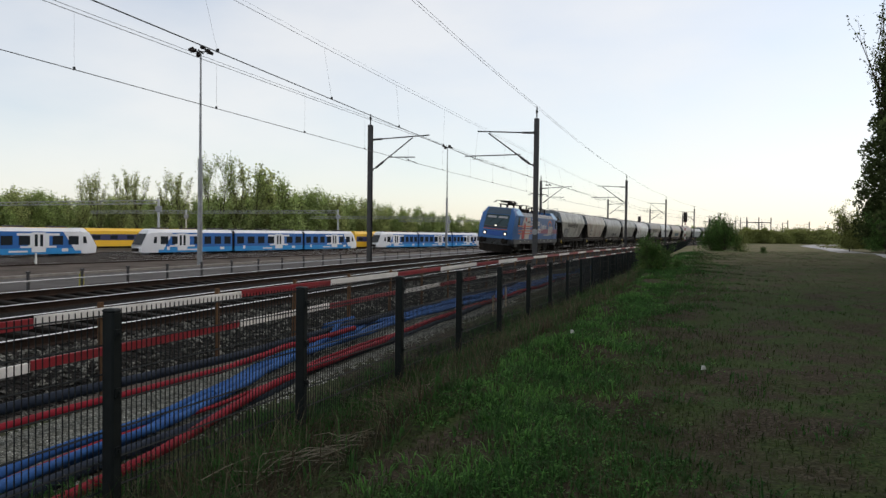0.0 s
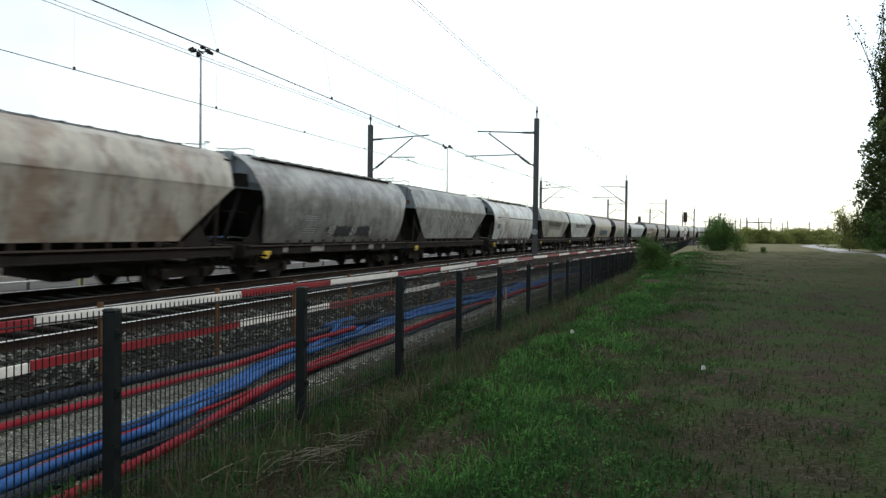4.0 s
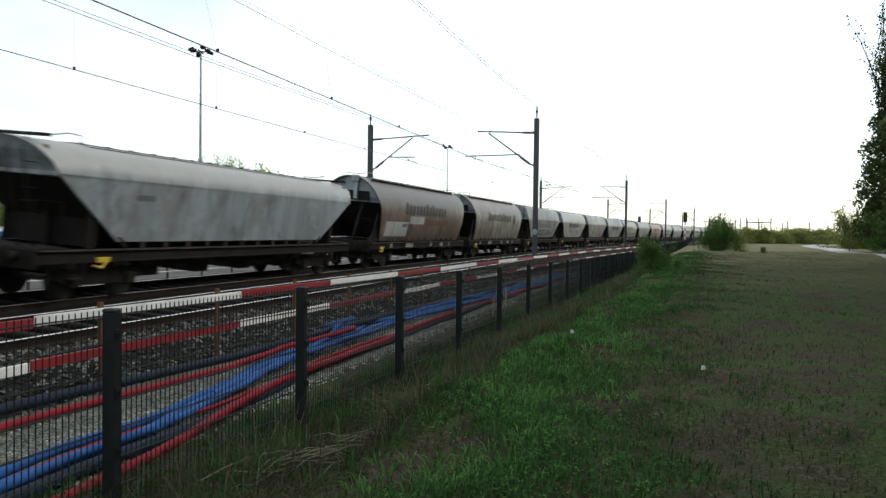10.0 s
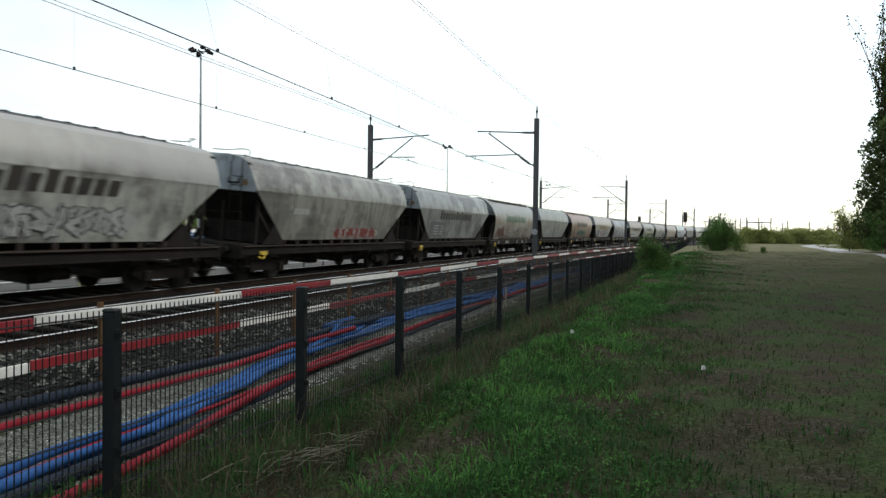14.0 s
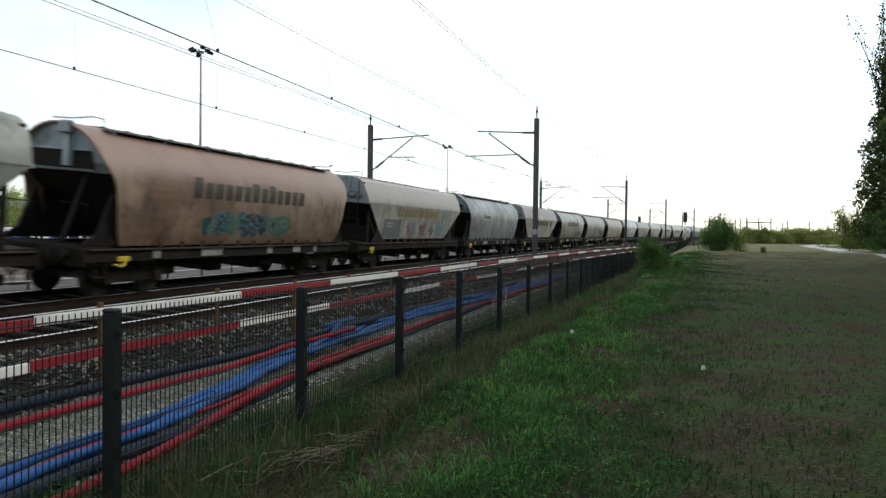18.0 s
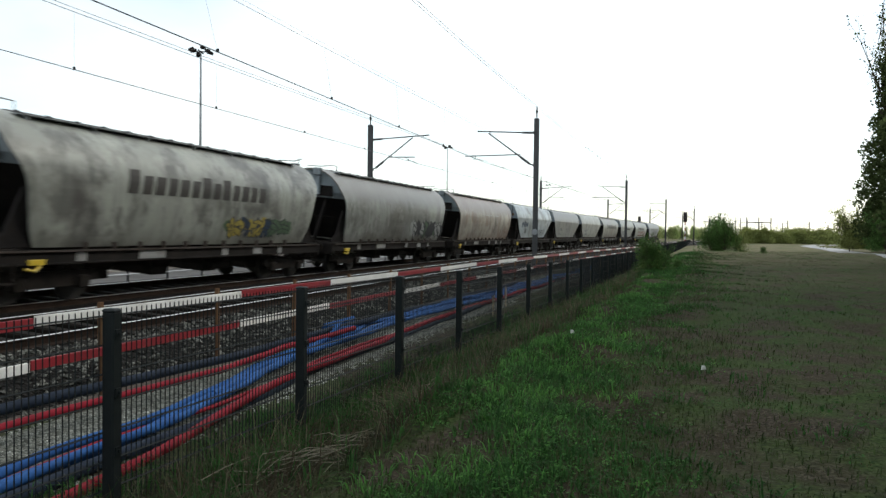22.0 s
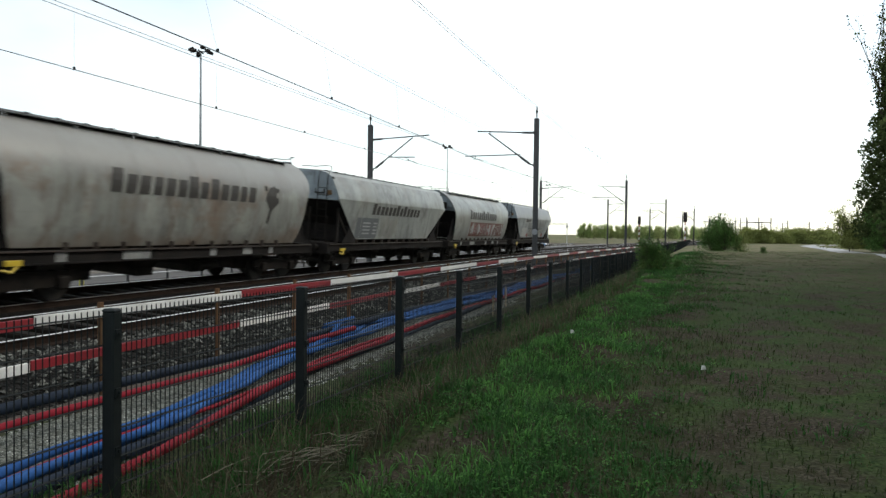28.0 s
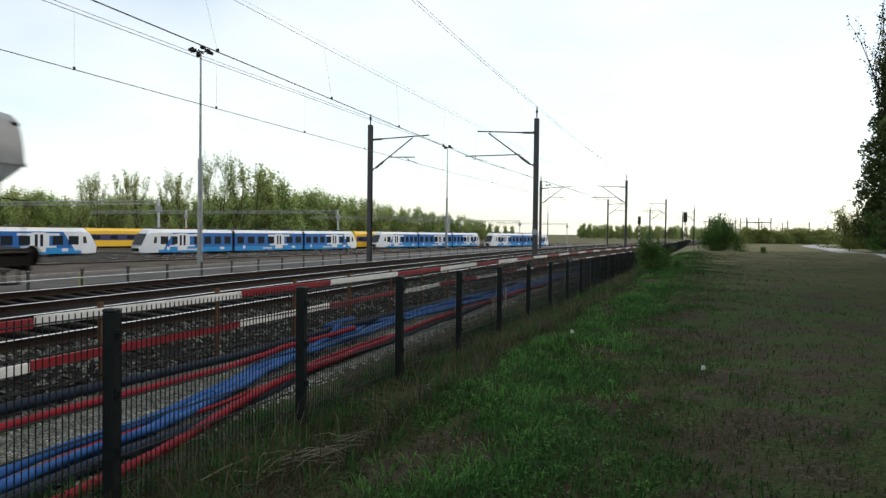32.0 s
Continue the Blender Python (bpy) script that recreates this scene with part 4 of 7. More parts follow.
        part("platform_rail", hr, BLACK_IRON, t)
    part("brake_lever", Shape().box((5.9, 1.42, 0.98), (0.42, 0.05, 0.12), bevel=0.01).tube([(5.75, 1.4, 0.95), (6.0, 1.48, 0.8), (6.25, 1.46, 0.86)], 0.03, 6), YELLOW, t, "yellow brake changeover lever")
    part("air_tank", Shape().tube([(0.2, -0.6, 0.72), (1.9, -0.6, 0.72)], 0.2, 14), BLACK_IRON, t, smooth=40)
    part("brake_cylinder", Shape().tube([(-1.8, 0.9, 0.62), (-0.9, 0.9, 0.62)], 0.13, 12), BLACK_IRON, t, smooth=40)
    for sx in (-1, 1):
        st = Shape().box((sx * 6.6, 1.3, 0.55), (0.4, 0.2, 0.03)).box((sx * 6.42, 1.36, 0.75), (0.03, 0.03, 0.42)).box((sx * 6.78, 1.36, 0.75), (0.03, 0.03, 0.42))
        part("step", st, BLACK_IRON, t)
    bogie(t, 5.15 + 0.5 * grow)
    bogie(t, -5.15 - 0.5 * grow)
    buffers(t, {"T": 7.6, "B": 7.5, "S": 8.2}[kind])
    return t


class Decals:
    """Flat paint on the near side of a wagon: bars for lettering, patches, sprayed shapes."""

    def __init__(self, kind):
        self.k, self.s, self.mats, self.done = kind, Shape(), [], []

    def next(self):
        """Begins a new piece."""
        if self.s.v:
            self.done.append((self.s, self.mats))
        self.s, self.mats = Shape(), []

    def slot(self, m):
        if m not in self.mats:
            self.mats.append(m)
        return self.mats.index(m)

    def quad(self, pts, m, lift):
        self.s.add([surf(self.k, x, z, lift) for x, z in pts], [tuple(range(len(pts)))], self.slot(m))

    def patch(self, x0, x1, z0, z1, m, lift=0.006):
        nx, nz = max(1, int(abs(x1 - x0) / 0.6)), max(1, int((z1 - z0) / 0.16))
        self.s.strip([[surf(self.k, x0 + (x1 - x0) * i / nx, z0 + (z1 - z0) * j / nz, lift) for i in range(nx + 1)] for j in range(nz + 1)], self.slot(m))

    def stroke(self, pts, w, m, lift=0.014):
        for (ax, az), (bx, bz) in zip(pts, pts[1:]):
            d = math.hypot(bx - ax, bz - az) or 1
            nx, nz = -(bz - az) / d * w / 2, (bx - ax) / d * w / 2
            ex, ez = (bx - ax) / d * w * 0.3, (bz - az) / d * w * 0.3
            self.quad([(ax + nx - ex, az + nz - ez), (bx + nx + ex, bz + nz + ez), (bx - nx + ex, bz - nz + ez), (ax - nx - ex, az - nz - ez)], m, lift)

    def word(self, x0, x1, z, h, m, n=13, tall=(0,)):
        """A word of n letters as slanting bars of its size (x runs from the front of the wagon)."""
        w = (x0 - x1) / n
        for i in range(n):
            k = 1.2 if i == 0 or i in tall else 0.95
            c, half, lean = x0 - w * (i + 0.5), w * (0.43, 0.4, 0.44, 0.38)[i % 4], 0.2 * h

            def bar(u0, u1, v0, v1, lift):
                self.quad([(c + half * u - lean * (v - 0.5), z + h * k * v) for u, v in ((u0, v0), (u1, v0), (u1, v1), (u0, v1))], m, lift)
            for v in (0.0, 0.25, 0.5, 0.75):
                bar(-0.86, 0.86, v, v + 0.25, 0.012)

    def blob(self, cx, cz, rx, rz, m, rng, lift, n=12):
        ph = rng.uniform(0, 6)
        out = []
        for i in range(n):
            a = 2 * math.pi * i / n
            k = 1 + 0.16 * math.sin(3 * a + ph) + 0.1 * math.sin(5 * a + 2 * ph)
            out.append((cx + rx * k * math.cos(a), max(1.42, cz + rz * k * math.sin(a))))
        for i in range(n):
            self.quad([(cx, cz), out[i], out[(i + 1) % n]], m, lift)
        return out

    def tag(self, x0, x1, z0, z1, fills, edge, seed, w=0.06):
        """A row of sprayed, outlined, overlapping letter-like scrawls; with no fills the outline alone."""
        self.next()
        rng = random.Random(seed)
        h = z1 - z0
        n = max(3, int((x0 - x1) / (h * 0.62)))
        step = (x0 - x1) / n
        k = 0
        if fills:
            for i in range(n + 1):
                self.blob(x0 - step * i, (z0 + z1) / 2 + rng.uniform(-0.1, 0.1) * h, step * rng.uniform(0.5, 0.75), h * rng.uniform(0.3, 0.5), rng.choice(fills), rng, 0.006 + 0.0006 * i)
        for i in range(n):
            c, cz, rz = x0 - step * (i + 0.5), (z0 + z1) / 2, h / 2 * rng.uniform(0.75, 0.98)
            if fills:
                f = rng.choice(fills)
                for _ in range(2):
                    pts = [(c + step * rng.uniform(-0.55, 0.55), cz + rz * v) for v in sorted((rng.uniform(-1, -0.5), rng.uniform(-0.5, 0.2), rng.uniform(0.0, 0.6), rng.uniform(0.6, 1)))]
                    thick = h * rng.uniform(0.16, 0.26)
                    self.stroke(pts, thick + 1.3 * w, edge, 0.015 + 0.0005 * k)
                    self.stroke(pts, thick, f, 0.0153 + 0.0005 * k)
                    k = (k + 1) % 16
            else:
                ring = [(c + step * 0.52 * math.cos(a * 0.5236) * rng.uniform(0.85, 1.15), cz + rz * math.sin(a * 0.5236) * rng.uniform(0.8, 1.1)) for a in range(rng.choice((8, 10, 12)))]
                self.stroke(ring, w, edge, 0.016)
                self.stroke([(c + rng.uniform(-0.1, 0.1), cz + rz * 0.4), (c + rng.uniform(-0.2, 0.2), cz - rz * 0.1), (c + rng.uniform(-0.1, 0.1), cz - rz * 0.5)], w, edge, 0.018)


def ink(name, c, rough=0.6):
    return mat(name, c, tuple(0.75 * v for v in c), scale=2.2, fine=14, rough=rough, bump=0.05, stretch=(1, 1, 0.5))


INK = ink("faded dark lettering", (0.05, 0.043, 0.036))
INK_GREEN = ink("faded green lettering", (0.12, 0.2, 0.13))
INK_GOLD = ink("faded gold lettering", (0.3, 0.22, 0.08))
PANEL = ink("grey data panel", (0.17, 0.18, 0.185))
PALE = ink("pale paint patch", (0.5, 0.5, 0.48))
SPRAY = {k: ink("sprayed " + k, c) for k, c in dict(white=(0.46, 0.46, 0.45), black=(0.03, 0.03, 0.035), teal=(0.025, 0.09, 0.1), blue=(0.05, 0.14, 0.27), navy=(0.025, 0.045, 0.09), yellow=(0.42, 0.33, 0.07), red=(0.27, 0.06, 0.05), pink=(0.34, 0.17, 0.22), green=(0.1, 0.16, 0.09), rust=(0.18, 0.075, 0.055), violet=(0.08, 0.07, 0.11), cyan=(0.14, 0.29, 0.33), moss=(0.2, 0.21, 0.15), chalk=(0.36, 0.36, 0.32)).items()}
GREY, CREAM, BUFF, SILVER, BLUEGREY = (0.27, 0.265, 0.245), (0.35, 0.335, 0.295), (0.32, 0.29, 0.235), (0.56, 0.56, 0.54), (0.31, 0.33, 0.34)
RUST, TAN, DIRT = (0.15, 0.08, 0.05), (0.26, 0.165, 0.11), (0.1, 0.088, 0.075)
# body kind, paint, stain, amount, colour above a height, what is painted on the side
WAGONS = [
    ("T", (0.34, 0.325, 0.285), DIRT, 0.35, None, "word panel"), ("T", (0.38, 0.34, 0.28), TAN, 0.45, None, "plates"), ("B", GREY, DIRT, 0.5, None, "plates lowtag"), ("T", GREY, DIRT, 0.6, None, "outline"),
    ("B", SILVER, TAN, 0.35, None, "line"), ("T", (0.25, 0.225, 0.18), DIRT, 0.5, None, "word yellow"), ("T", (0.48, 0.49, 0.47), GREY, 0.3, None, "word marks"), ("B", (0.34, 0.3, 0.23), TAN, 0.6, (0.2, 0.15, 0.12), "teal"),
    ("B", (0.3, 0.285, 0.22), (0.12, 0.12, 0.085), 0.65, (0.15, 0.075, 0.06), "murky"), ("S", BLUEGREY, GREY, 0.35, (0.24, 0.22, 0.19), "stencil"), ("B", (0.21, 0.132, 0.085), (0.085, 0.053, 0.038), 0.75, (0.075, 0.056, 0.046), "word patch"), ("B", (0.32, 0.285, 0.235), RUST, 0.65, (0.13, 0.085, 0.066), "word tulip"),
    ("T", (0.25, 0.245, 0.22), DIRT, 0.5, None, "violet"), ("T", (0.4, 0.385, 0.33), DIRT, 0.4, (0.27, 0.245, 0.22), "word white"), ("T", (0.3, 0.28, 0.235), DIRT, 0.45, None, "lowred"), ("T", GREY, DIRT, 0.45, None, "word panel"),
    ("B", (0.34, 0.32, 0.26), TAN, 0.6, (0.2, 0.19, 0.165), "greenword sprayed"), ("T", (0.23, 0.235, 0.2), GREY, 0.3, None, "marks"), ("B", (0.31, 0.2, 0.125), (0.19, 0.09, 0.045), 0.65, (0.21, 0.1, 0.06), "dimword darkgreen"), ("T", (0.33, 0.31, 0.26), GREY, 0.45, (0.28, 0.22, 0.185), "goldword motley"),
    ("B", (0.26, 0.265, 0.28), DIRT, 0.4, None, "sign"), ("T", (0.34, 0.32, 0.27), TAN, 0.4, (0.17, 0.11, 0.095), "word sponsor tulip"), ("B", (0.3, 0.29, 0.24), DIRT, 0.45, None, "word yellowlow"), ("B", (0.29, 0.28, 0.245), (0.12, 0.1, 0.08), 0.65, (0.18, 0.155, 0.13), "vig"),
    ("B", (0.38, 0.33, 0.27), (0.24, 0.125, 0.075), 0.7, (0.21, 0.155, 0.125), "ribs"), ("T", (0.42, 0.45, 0.46), GREY, 0.3, None, "badge"), ("T", (0.25, 0.24, 0.22), BUFF, 0.4, (0.17, 0.155, 0.15), "plates"), ("T", CREAM, BUFF, 0.4, None, "plates"),
    ("B", (0.29, 0.275, 0.235), TAN, 0.55, (0.2, 0.18, 0.155), "word tulip"), ("T", (0.31, 0.305, 0.27), BUFF, 0.35, None, "word panel"), ("B", (0.3, 0.3, 0.27), BUFF, 0.4, None, "word redbox"), ("T", (0.27, 0.275, 0.275), DIRT, 0.35, (0.17, 0.16, 0.155), "sign bubbles"),
]
LOOK = {"T": "faceted", "S": "boxy long-sided", "B": "barrel-shaped"}


MARKS = {k: ("lettering", "faded bars of lettering") for k in ("word", "greenword", "goldword", "dimword")}
MARKS.update({k: ("data_panel", "grey data panel with pale lines") for k in ("panel", "plates", "marks")})
MARKS["ribs"] = ("side_rail", "thin pale rail along the body")
MARKS["sponsor"] = ("sponsor_panel", "white panel with a round blue emblem and bars")
MARKS.update({k: ("paint_patch", "pale painted-over patch") for k in ("patch", "stencil", "line")})
MARKS.update({"tulip": ("emblem", "dark flower-like emblem"), "sign": ("name_plate", "white plate with dark bars"), "badge": ("emblem", "navy emblem and bars")})


def livery(ob, i, kind, paint, stain, amount, top, what):
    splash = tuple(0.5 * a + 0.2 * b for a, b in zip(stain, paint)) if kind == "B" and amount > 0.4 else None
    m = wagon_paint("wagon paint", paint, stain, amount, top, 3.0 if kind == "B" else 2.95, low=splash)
    for c in ob.children:
        if c.name.split(".")[0] in ("hopper_body", "barrel_body", "seam_strip"):
            c.data = c.data.copy()
            c.data.materials[0] = m
    d = Decals(kind)
    zw = 2.58 if kind == "B" else 2.46
    hw = 0.4
    for w in what.split():
        if w in ("word", "greenword", "goldword", "dimword"):
            d.word(3.3 if kind == "T" else 3.4, -2.7 if kind == "T" else -2.95, zw, hw if kind == "T" else 0.48, {"word": INK, "greenword": INK_GREEN, "goldword": INK_GOLD, "dimword": INK}[w], tall=(6, 8))
        elif w == "panel":
            d.patch(4.65 if kind == "T" else 5.0, 2.4, 1.42, 2.3, PANEL)
            for k in range(4):
                d.patch(4.0, 3.2, 1.6 + 0.15 * k, 1.66 + 0.15 * k, SPRAY["white"], 0.012)
                d.patch(2.9, 2.5, 1.6 + 0.15 * k, 1.66 + 0.15 * k, SPRAY["white"], 0.012)
        elif w == "plates":
            for z in (1.6, 2.05):
                d.patch(3.6, 2.4, z, z + 0.26, PANEL)
                for k in range(3):
                    d.patch(3.5, 2.55, z + 0.03 + 0.08 * k, z + 0.06 + 0.08 * k, SPRAY["white"], 0.012)
        elif w == "stencil":
            d.patch(5.2, 3.9, 2.3, 2.7, PALE)
            d.patch(4.9, 4.2, 2.4, 2.55, PANEL, 0.012)
        elif w == "outline":
            d.tag(5.2 if kind == "B" else 3.9, -3.9, 1.5, 2.75, None, PALE, i, 0.1)
        elif w == "line":
            d.patch(5.6, -6.4, 2.83, 2.9, SPRAY["navy"])
            d.patch(4.6, 2.2, 2.62, 3.05, PALE, 0.009)
            d.patch(5.4, 4.6, 2.05, 2.4, PANEL)
        elif w == "yellow":
            d.patch(4.0, 3.0, 1.5, 2.1, PANEL)
            d.tag(2.4, -3.0, 1.45, 2.2, [SPRAY["yellow"], SPRAY["white"], PALE], SPRAY["white"], i)
        elif w == "teal":
            d.tag(2.2, -3.0, 1.6, 2.35, [SPRAY["navy"], SPRAY["blue"], SPRAY["teal"]], SPRAY["teal"], i, 0.09)
            d.patch(3.2, 2.8, 1.8, 2.15, PANEL)
        elif w == "lowtag":
            d.tag(1.5, -2.5, 1.5, 1.95, [SPRAY["black"], PALE], SPRAY["black"], i)
        elif w == "murky":
            d.tag(4.4, 1.7, 1.5, 2.6, [SPRAY["moss"], SPRAY["green"]], SPRAY["chalk"], i, 0.04)
            d.tag(1.6, -5.0, 1.5, 2.7, [SPRAY["chalk"], SPRAY["moss"], SPRAY["green"], SPRAY["moss"]], SPRAY["moss"], i + 1, 0.04)
        elif w == "patch":
            d.patch(5.6 if kind == "B" else 4.2, 2.8, 1.5, 2.2, PALE)
            d.patch(3.6, 2.9, 1.95, 2.12, PANEL, 0.012)
            d.patch(2.6, 0.6, 2.12, 2.5, PALE)
            d.word(0.4, -3.4, 2.08, 0.3, SPRAY["rust"], 8)
        elif w == "sponsor":
            d.patch(4.2, 0.3, 1.5, 2.25, SPRAY["white"])
            d.blob(3.4, 1.88, 0.3, 0.3, SPRAY["blue"], random.Random(4), 0.012)
            d.blob(3.4, 1.88, 0.17, 0.17, SPRAY["yellow"], random.Random(5), 0.016)
            d.word(2.8, 0.7, 1.72, 0.3, SPRAY["blue"], 6)
        elif w == "sprayed":
            d.tag(5.6, -4.8, 1.4, 2.2, [PALE, SPRAY["chalk"], SPRAY["rust"], SPRAY["chalk"]], SPRAY["rust"], i, 0.05)
            d.tag(5.2, -4.4, 1.5, 2.1, None, SPRAY["black"], i + 5, 0.04)
            d.tag(0.4, -1.2, 1.5, 2.1, [SPRAY["green"], SPRAY["moss"]], SPRAY["black"], i + 9, 0.04)
        elif w == "tulip":
            z = zw - 0.1
            d.blob(-3.9, z + 0.35, 0.32, 0.32, INK, random.Random(3), 0.012)
            d.stroke([(-4.25, z + 0.55), (-4.2, z + 0.2), (-3.85, z - 0.05)], 0.2, INK)
            d.stroke([(-3.55, z + 0.6), (-3.6, z + 0.2), (-3.85, z - 0.05), (-3.75, z - 0.5)], 0.16, INK)
        elif w == "violet":
            d.word(2.6, -2.8, 2.3, 0.36, PANEL, 9)
            d.tag(3.2, -3.2, 1.45, 2.15, [SPRAY["violet"], SPRAY["black"]], PALE, i, 0.05)
            d.patch(4.3, 3.6, 2.3, 2.55, SPRAY["green"])
        elif w == "white":
            d.tag(2.6, -3.0, 1.5, 2.2, [PALE, SPRAY["white"]], SPRAY["black"], i, 0.05)
        elif w == "lowred":
            d.patch(4.1, 3.0, 2.3, 2.5, PALE)
            d.tag(0.5, -3.5, 1.45, 1.85, [SPRAY["red"], PALE], SPRAY["red"], i, 0.04)
        elif w == "marks":
            for k in range(3):
                d.patch(3.7, 3.2, 1.6 + 0.2 * k, 1.7 + 0.2 * k, PALE)
            d.patch(2.9, 2.2, 1.75, 2.15, PALE)
        elif w == "darkgreen":
            d.tag(2.5, -1.9, 1.5, 2.25, [SPRAY["teal"], SPRAY["black"], SPRAY["green"]], SPRAY["cyan"], i, 0.04)
        elif w == "motley":
            d.patch(4.65, 2.6, 1.42, 2.3, PANEL)
            d.patch(4.3, 3.6, 1.95, 2.0, SPRAY["white"], 0.012)
            d.patch(4.3, 3.6, 2.1, 2.15, SPRAY["white"], 0.012)
            d.tag(2.5, -3.6, 1.45, 2.25, [SPRAY["pink"], SPRAY["white"], SPRAY["cyan"], SPRAY["chalk"], SPRAY["rust"]], SPRAY["white"], i + 2, 0.03)
            d.tag(1.9, -3.3, 1.5, 2.05, None, SPRAY["black"], i + 3, 0.04)
        elif w == "sign":
            d.patch(3.6, 1.4, 2.6, 3.0, SPRAY["white"])
            d.word(3.35, 1.65, 2.68, 0.24, INK, 6)
        elif w == "yellowlow":
            d.tag(-1.0, -4.6, 1.5, 2.1, [SPRAY["yellow"], SPRAY["green"], SPRAY["navy"]], SPRAY["black"], i, 0.05)
        elif w == "vig":
            d.tag(-1.6, -5.9, 1.45, 2.3, [SPRAY["white"], SPRAY["green"], SPRAY["black"]], SPRAY["black"], i, 0.09)
        elif w == "badge":
            d.blob(4.6, 2.45, 0.22, 0.24, SPRAY["navy"], random.Random(2), 0.012)
            d.word(4.25, 2.7, 2.3, 0.36, SPRAY["navy"], 3)
            d.patch(3.6, 2.9, 1.75, 2.1, PANEL)
            d.tag(1.2, -3.8, 1.45, 2.1, None, PANEL, i, 0.06)
        elif w == "bubbles":
            d.patch(4.3, 2.6, 1.5, 2.2, PALE)
            for cx, cz, rx, rz in ((1.5, 1.8, 0.7, 0.36), (0.0, 1.82, 0.75, 0.38), (-1.4, 1.78, 0.6, 0.34), (-2.6, 1.8, 0.75, 0.38)):
                d.blob(cx, cz, rx, rz, SPRAY["chalk"], random.Random(int(10 * cx) + 40), 0.008 + 0.0005 * abs(cx))
            d.blob(2.3, 1.6, 0.3, 0.16, SPRAY["red"], random.Random(8), 0.012)
            d.blob(-3.4, 1.6, 0.35, 0.18, SPRAY["red"], random.Random(9), 0.012)
            d.tag(2.1, -3.3, 1.44, 2.25, None, SPRAY["black"], i + 7, 0.05)
        elif w == "ribs":
            d.patch(1.6, -2.6, 2.9, 2.94, PALE, 0.02)
        elif w == "redbox":
            d.patch(3.2, -5.0, 1.5, 2.4, SPRAY["rust"])
            d.tag(2.8, -4.6, 1.55, 2.3, [SPRAY["red"], SPRAY["rust"], PALE], SPRAY["white"], i, 0.05)
        name, words = MARKS.get(w, ("graffiti", "sprayed graffiti shapes"))
        d.next()
        for sh, ms in d.done:
            part(name, sh, ms, ob, words)
        d = Decals(kind)
    dirt = "rust-stained" if amount >= 0.45 else "weathered"
    kindw = LOOK[kind]
    col = "tan" if paint == TAN else "cream" if paint in (CREAM, BUFF) else "pale blue-grey" if paint == BLUEGREY else "pale silver" if paint == SILVER else "grey"
    extra = "sprayed graffiti" if any(k in what for k in ("tag", "yellow", "teal", "murky", "sprayed", "violet", "white", "red", "green", "motley", "bubbles", "vig", "outline", "badge")) else "faded side markings" if what else "plain sides"
    tagged(ob, f"{dirt} {col} {kindw} grain hopper wagon with {extra}", "freight wagon", "wagons of the freight train")


LENGTHS = [15.47, 15.31, 15.08, 14.8, 15.17, 15.45, 15.28, 15.94, 16.56, 16.66, 16.1, 15.77, 15.42, 15.36, 15.3, 15.26, 15.37, 15.44, 15.59, 15.38, 15.57, 15.27, 15.55, 15.34, 15.28, 15.27, 15.19, 15.2, 15.49, 15.39, 15.37, 15.34]
# metres by which single wagons stand back (+) or forward (-) of the even run
STAND = {0: 0.2, 3: -0.7, 5: 0.15, 6: -0.85, 7: -0.25, 8: -0.1, 9: 0.35, 10: 0.2, 11: 0.3, 12: 0.15, 17: -0.3, 18: -0.2, 19: -0.55, 20: -0.4, 21: -0.5, 24: 0.5, 26: -0.3, 27: -0.4, 29: -0.15, 31: 0.15}
proto = {k: wagon(k) for k in "TBS"}
train, tail, used = [], 74.3, set()
for i, spec in enumerate(WAGONS):
    tail += LENGTHS[i]
    k = spec[0]
    ob = copy_thing(proto[k], Matrix.Identity(4)) if k in used else proto[k]
    used.add(k)
    train.append((ob, tail - {"T": 6.95, "B": 7.2, "S": 8.0}[k] + STAND.get(i, 0.0) + (0.35 if i == 10 else 0.0)))
# liveries last, so that the copies start from clean bodies
for i, (spec, (ob, c)) in enumerate(zip(WAGONS, train)):
    livery(ob, i, *spec)
# ------------------------------------------------------------ the locomotive
LOCO_BLUE = mat("blue locomotive paint", (0.008, 0.115, 0.36), (0.007, 0.095, 0.29), scale=0.8, fine=14, rough=0.35, bump=0.04)
LOCO_PALE = mat("pale grey roof paint", (0.24, 0.26, 0.27), (0.17, 0.18, 0.19), scale=1.5, fine=16, rough=0.5, bump=0.05)
LOCO_SILL = mat("dark grey sill paint", (0.075, 0.08, 0.082), (0.05, 0.052, 0.054), scale=2, rough=0.6)
LOCO_WHITE = mat("off-white livery panel", (0.55, 0.54, 0.52), (0.45, 0.44, 0.42), scale=2, rough=0.45, bump=0.04)
LOCO_RED = mat("red livery paint", (0.5, 0.03, 0.035), (0.42, 0.025, 0.03), scale=2, rough=0.4, bump=0.04)
LOCO_ORANGE = mat("orange livery paint", (0.62, 0.16, 0.045), (0.52, 0.13, 0.04), scale=2, rough=0.4, bump=0.04)
LOCO_PURPLE = mat("purple livery stripe", (0.09, 0.04, 0.16), (0.08, 0.035, 0.13), scale=2, rough=0.4, bump=0.04)
SCREEN = glass("grey-green windscreen glass", (0.03, 0.06, 0.07))
LAMP = mat("lit headlight", (1.0, 0.93, 0.8), (1.0, 0.93, 0.8), rough=0.2, bump=0, glow=1.6)


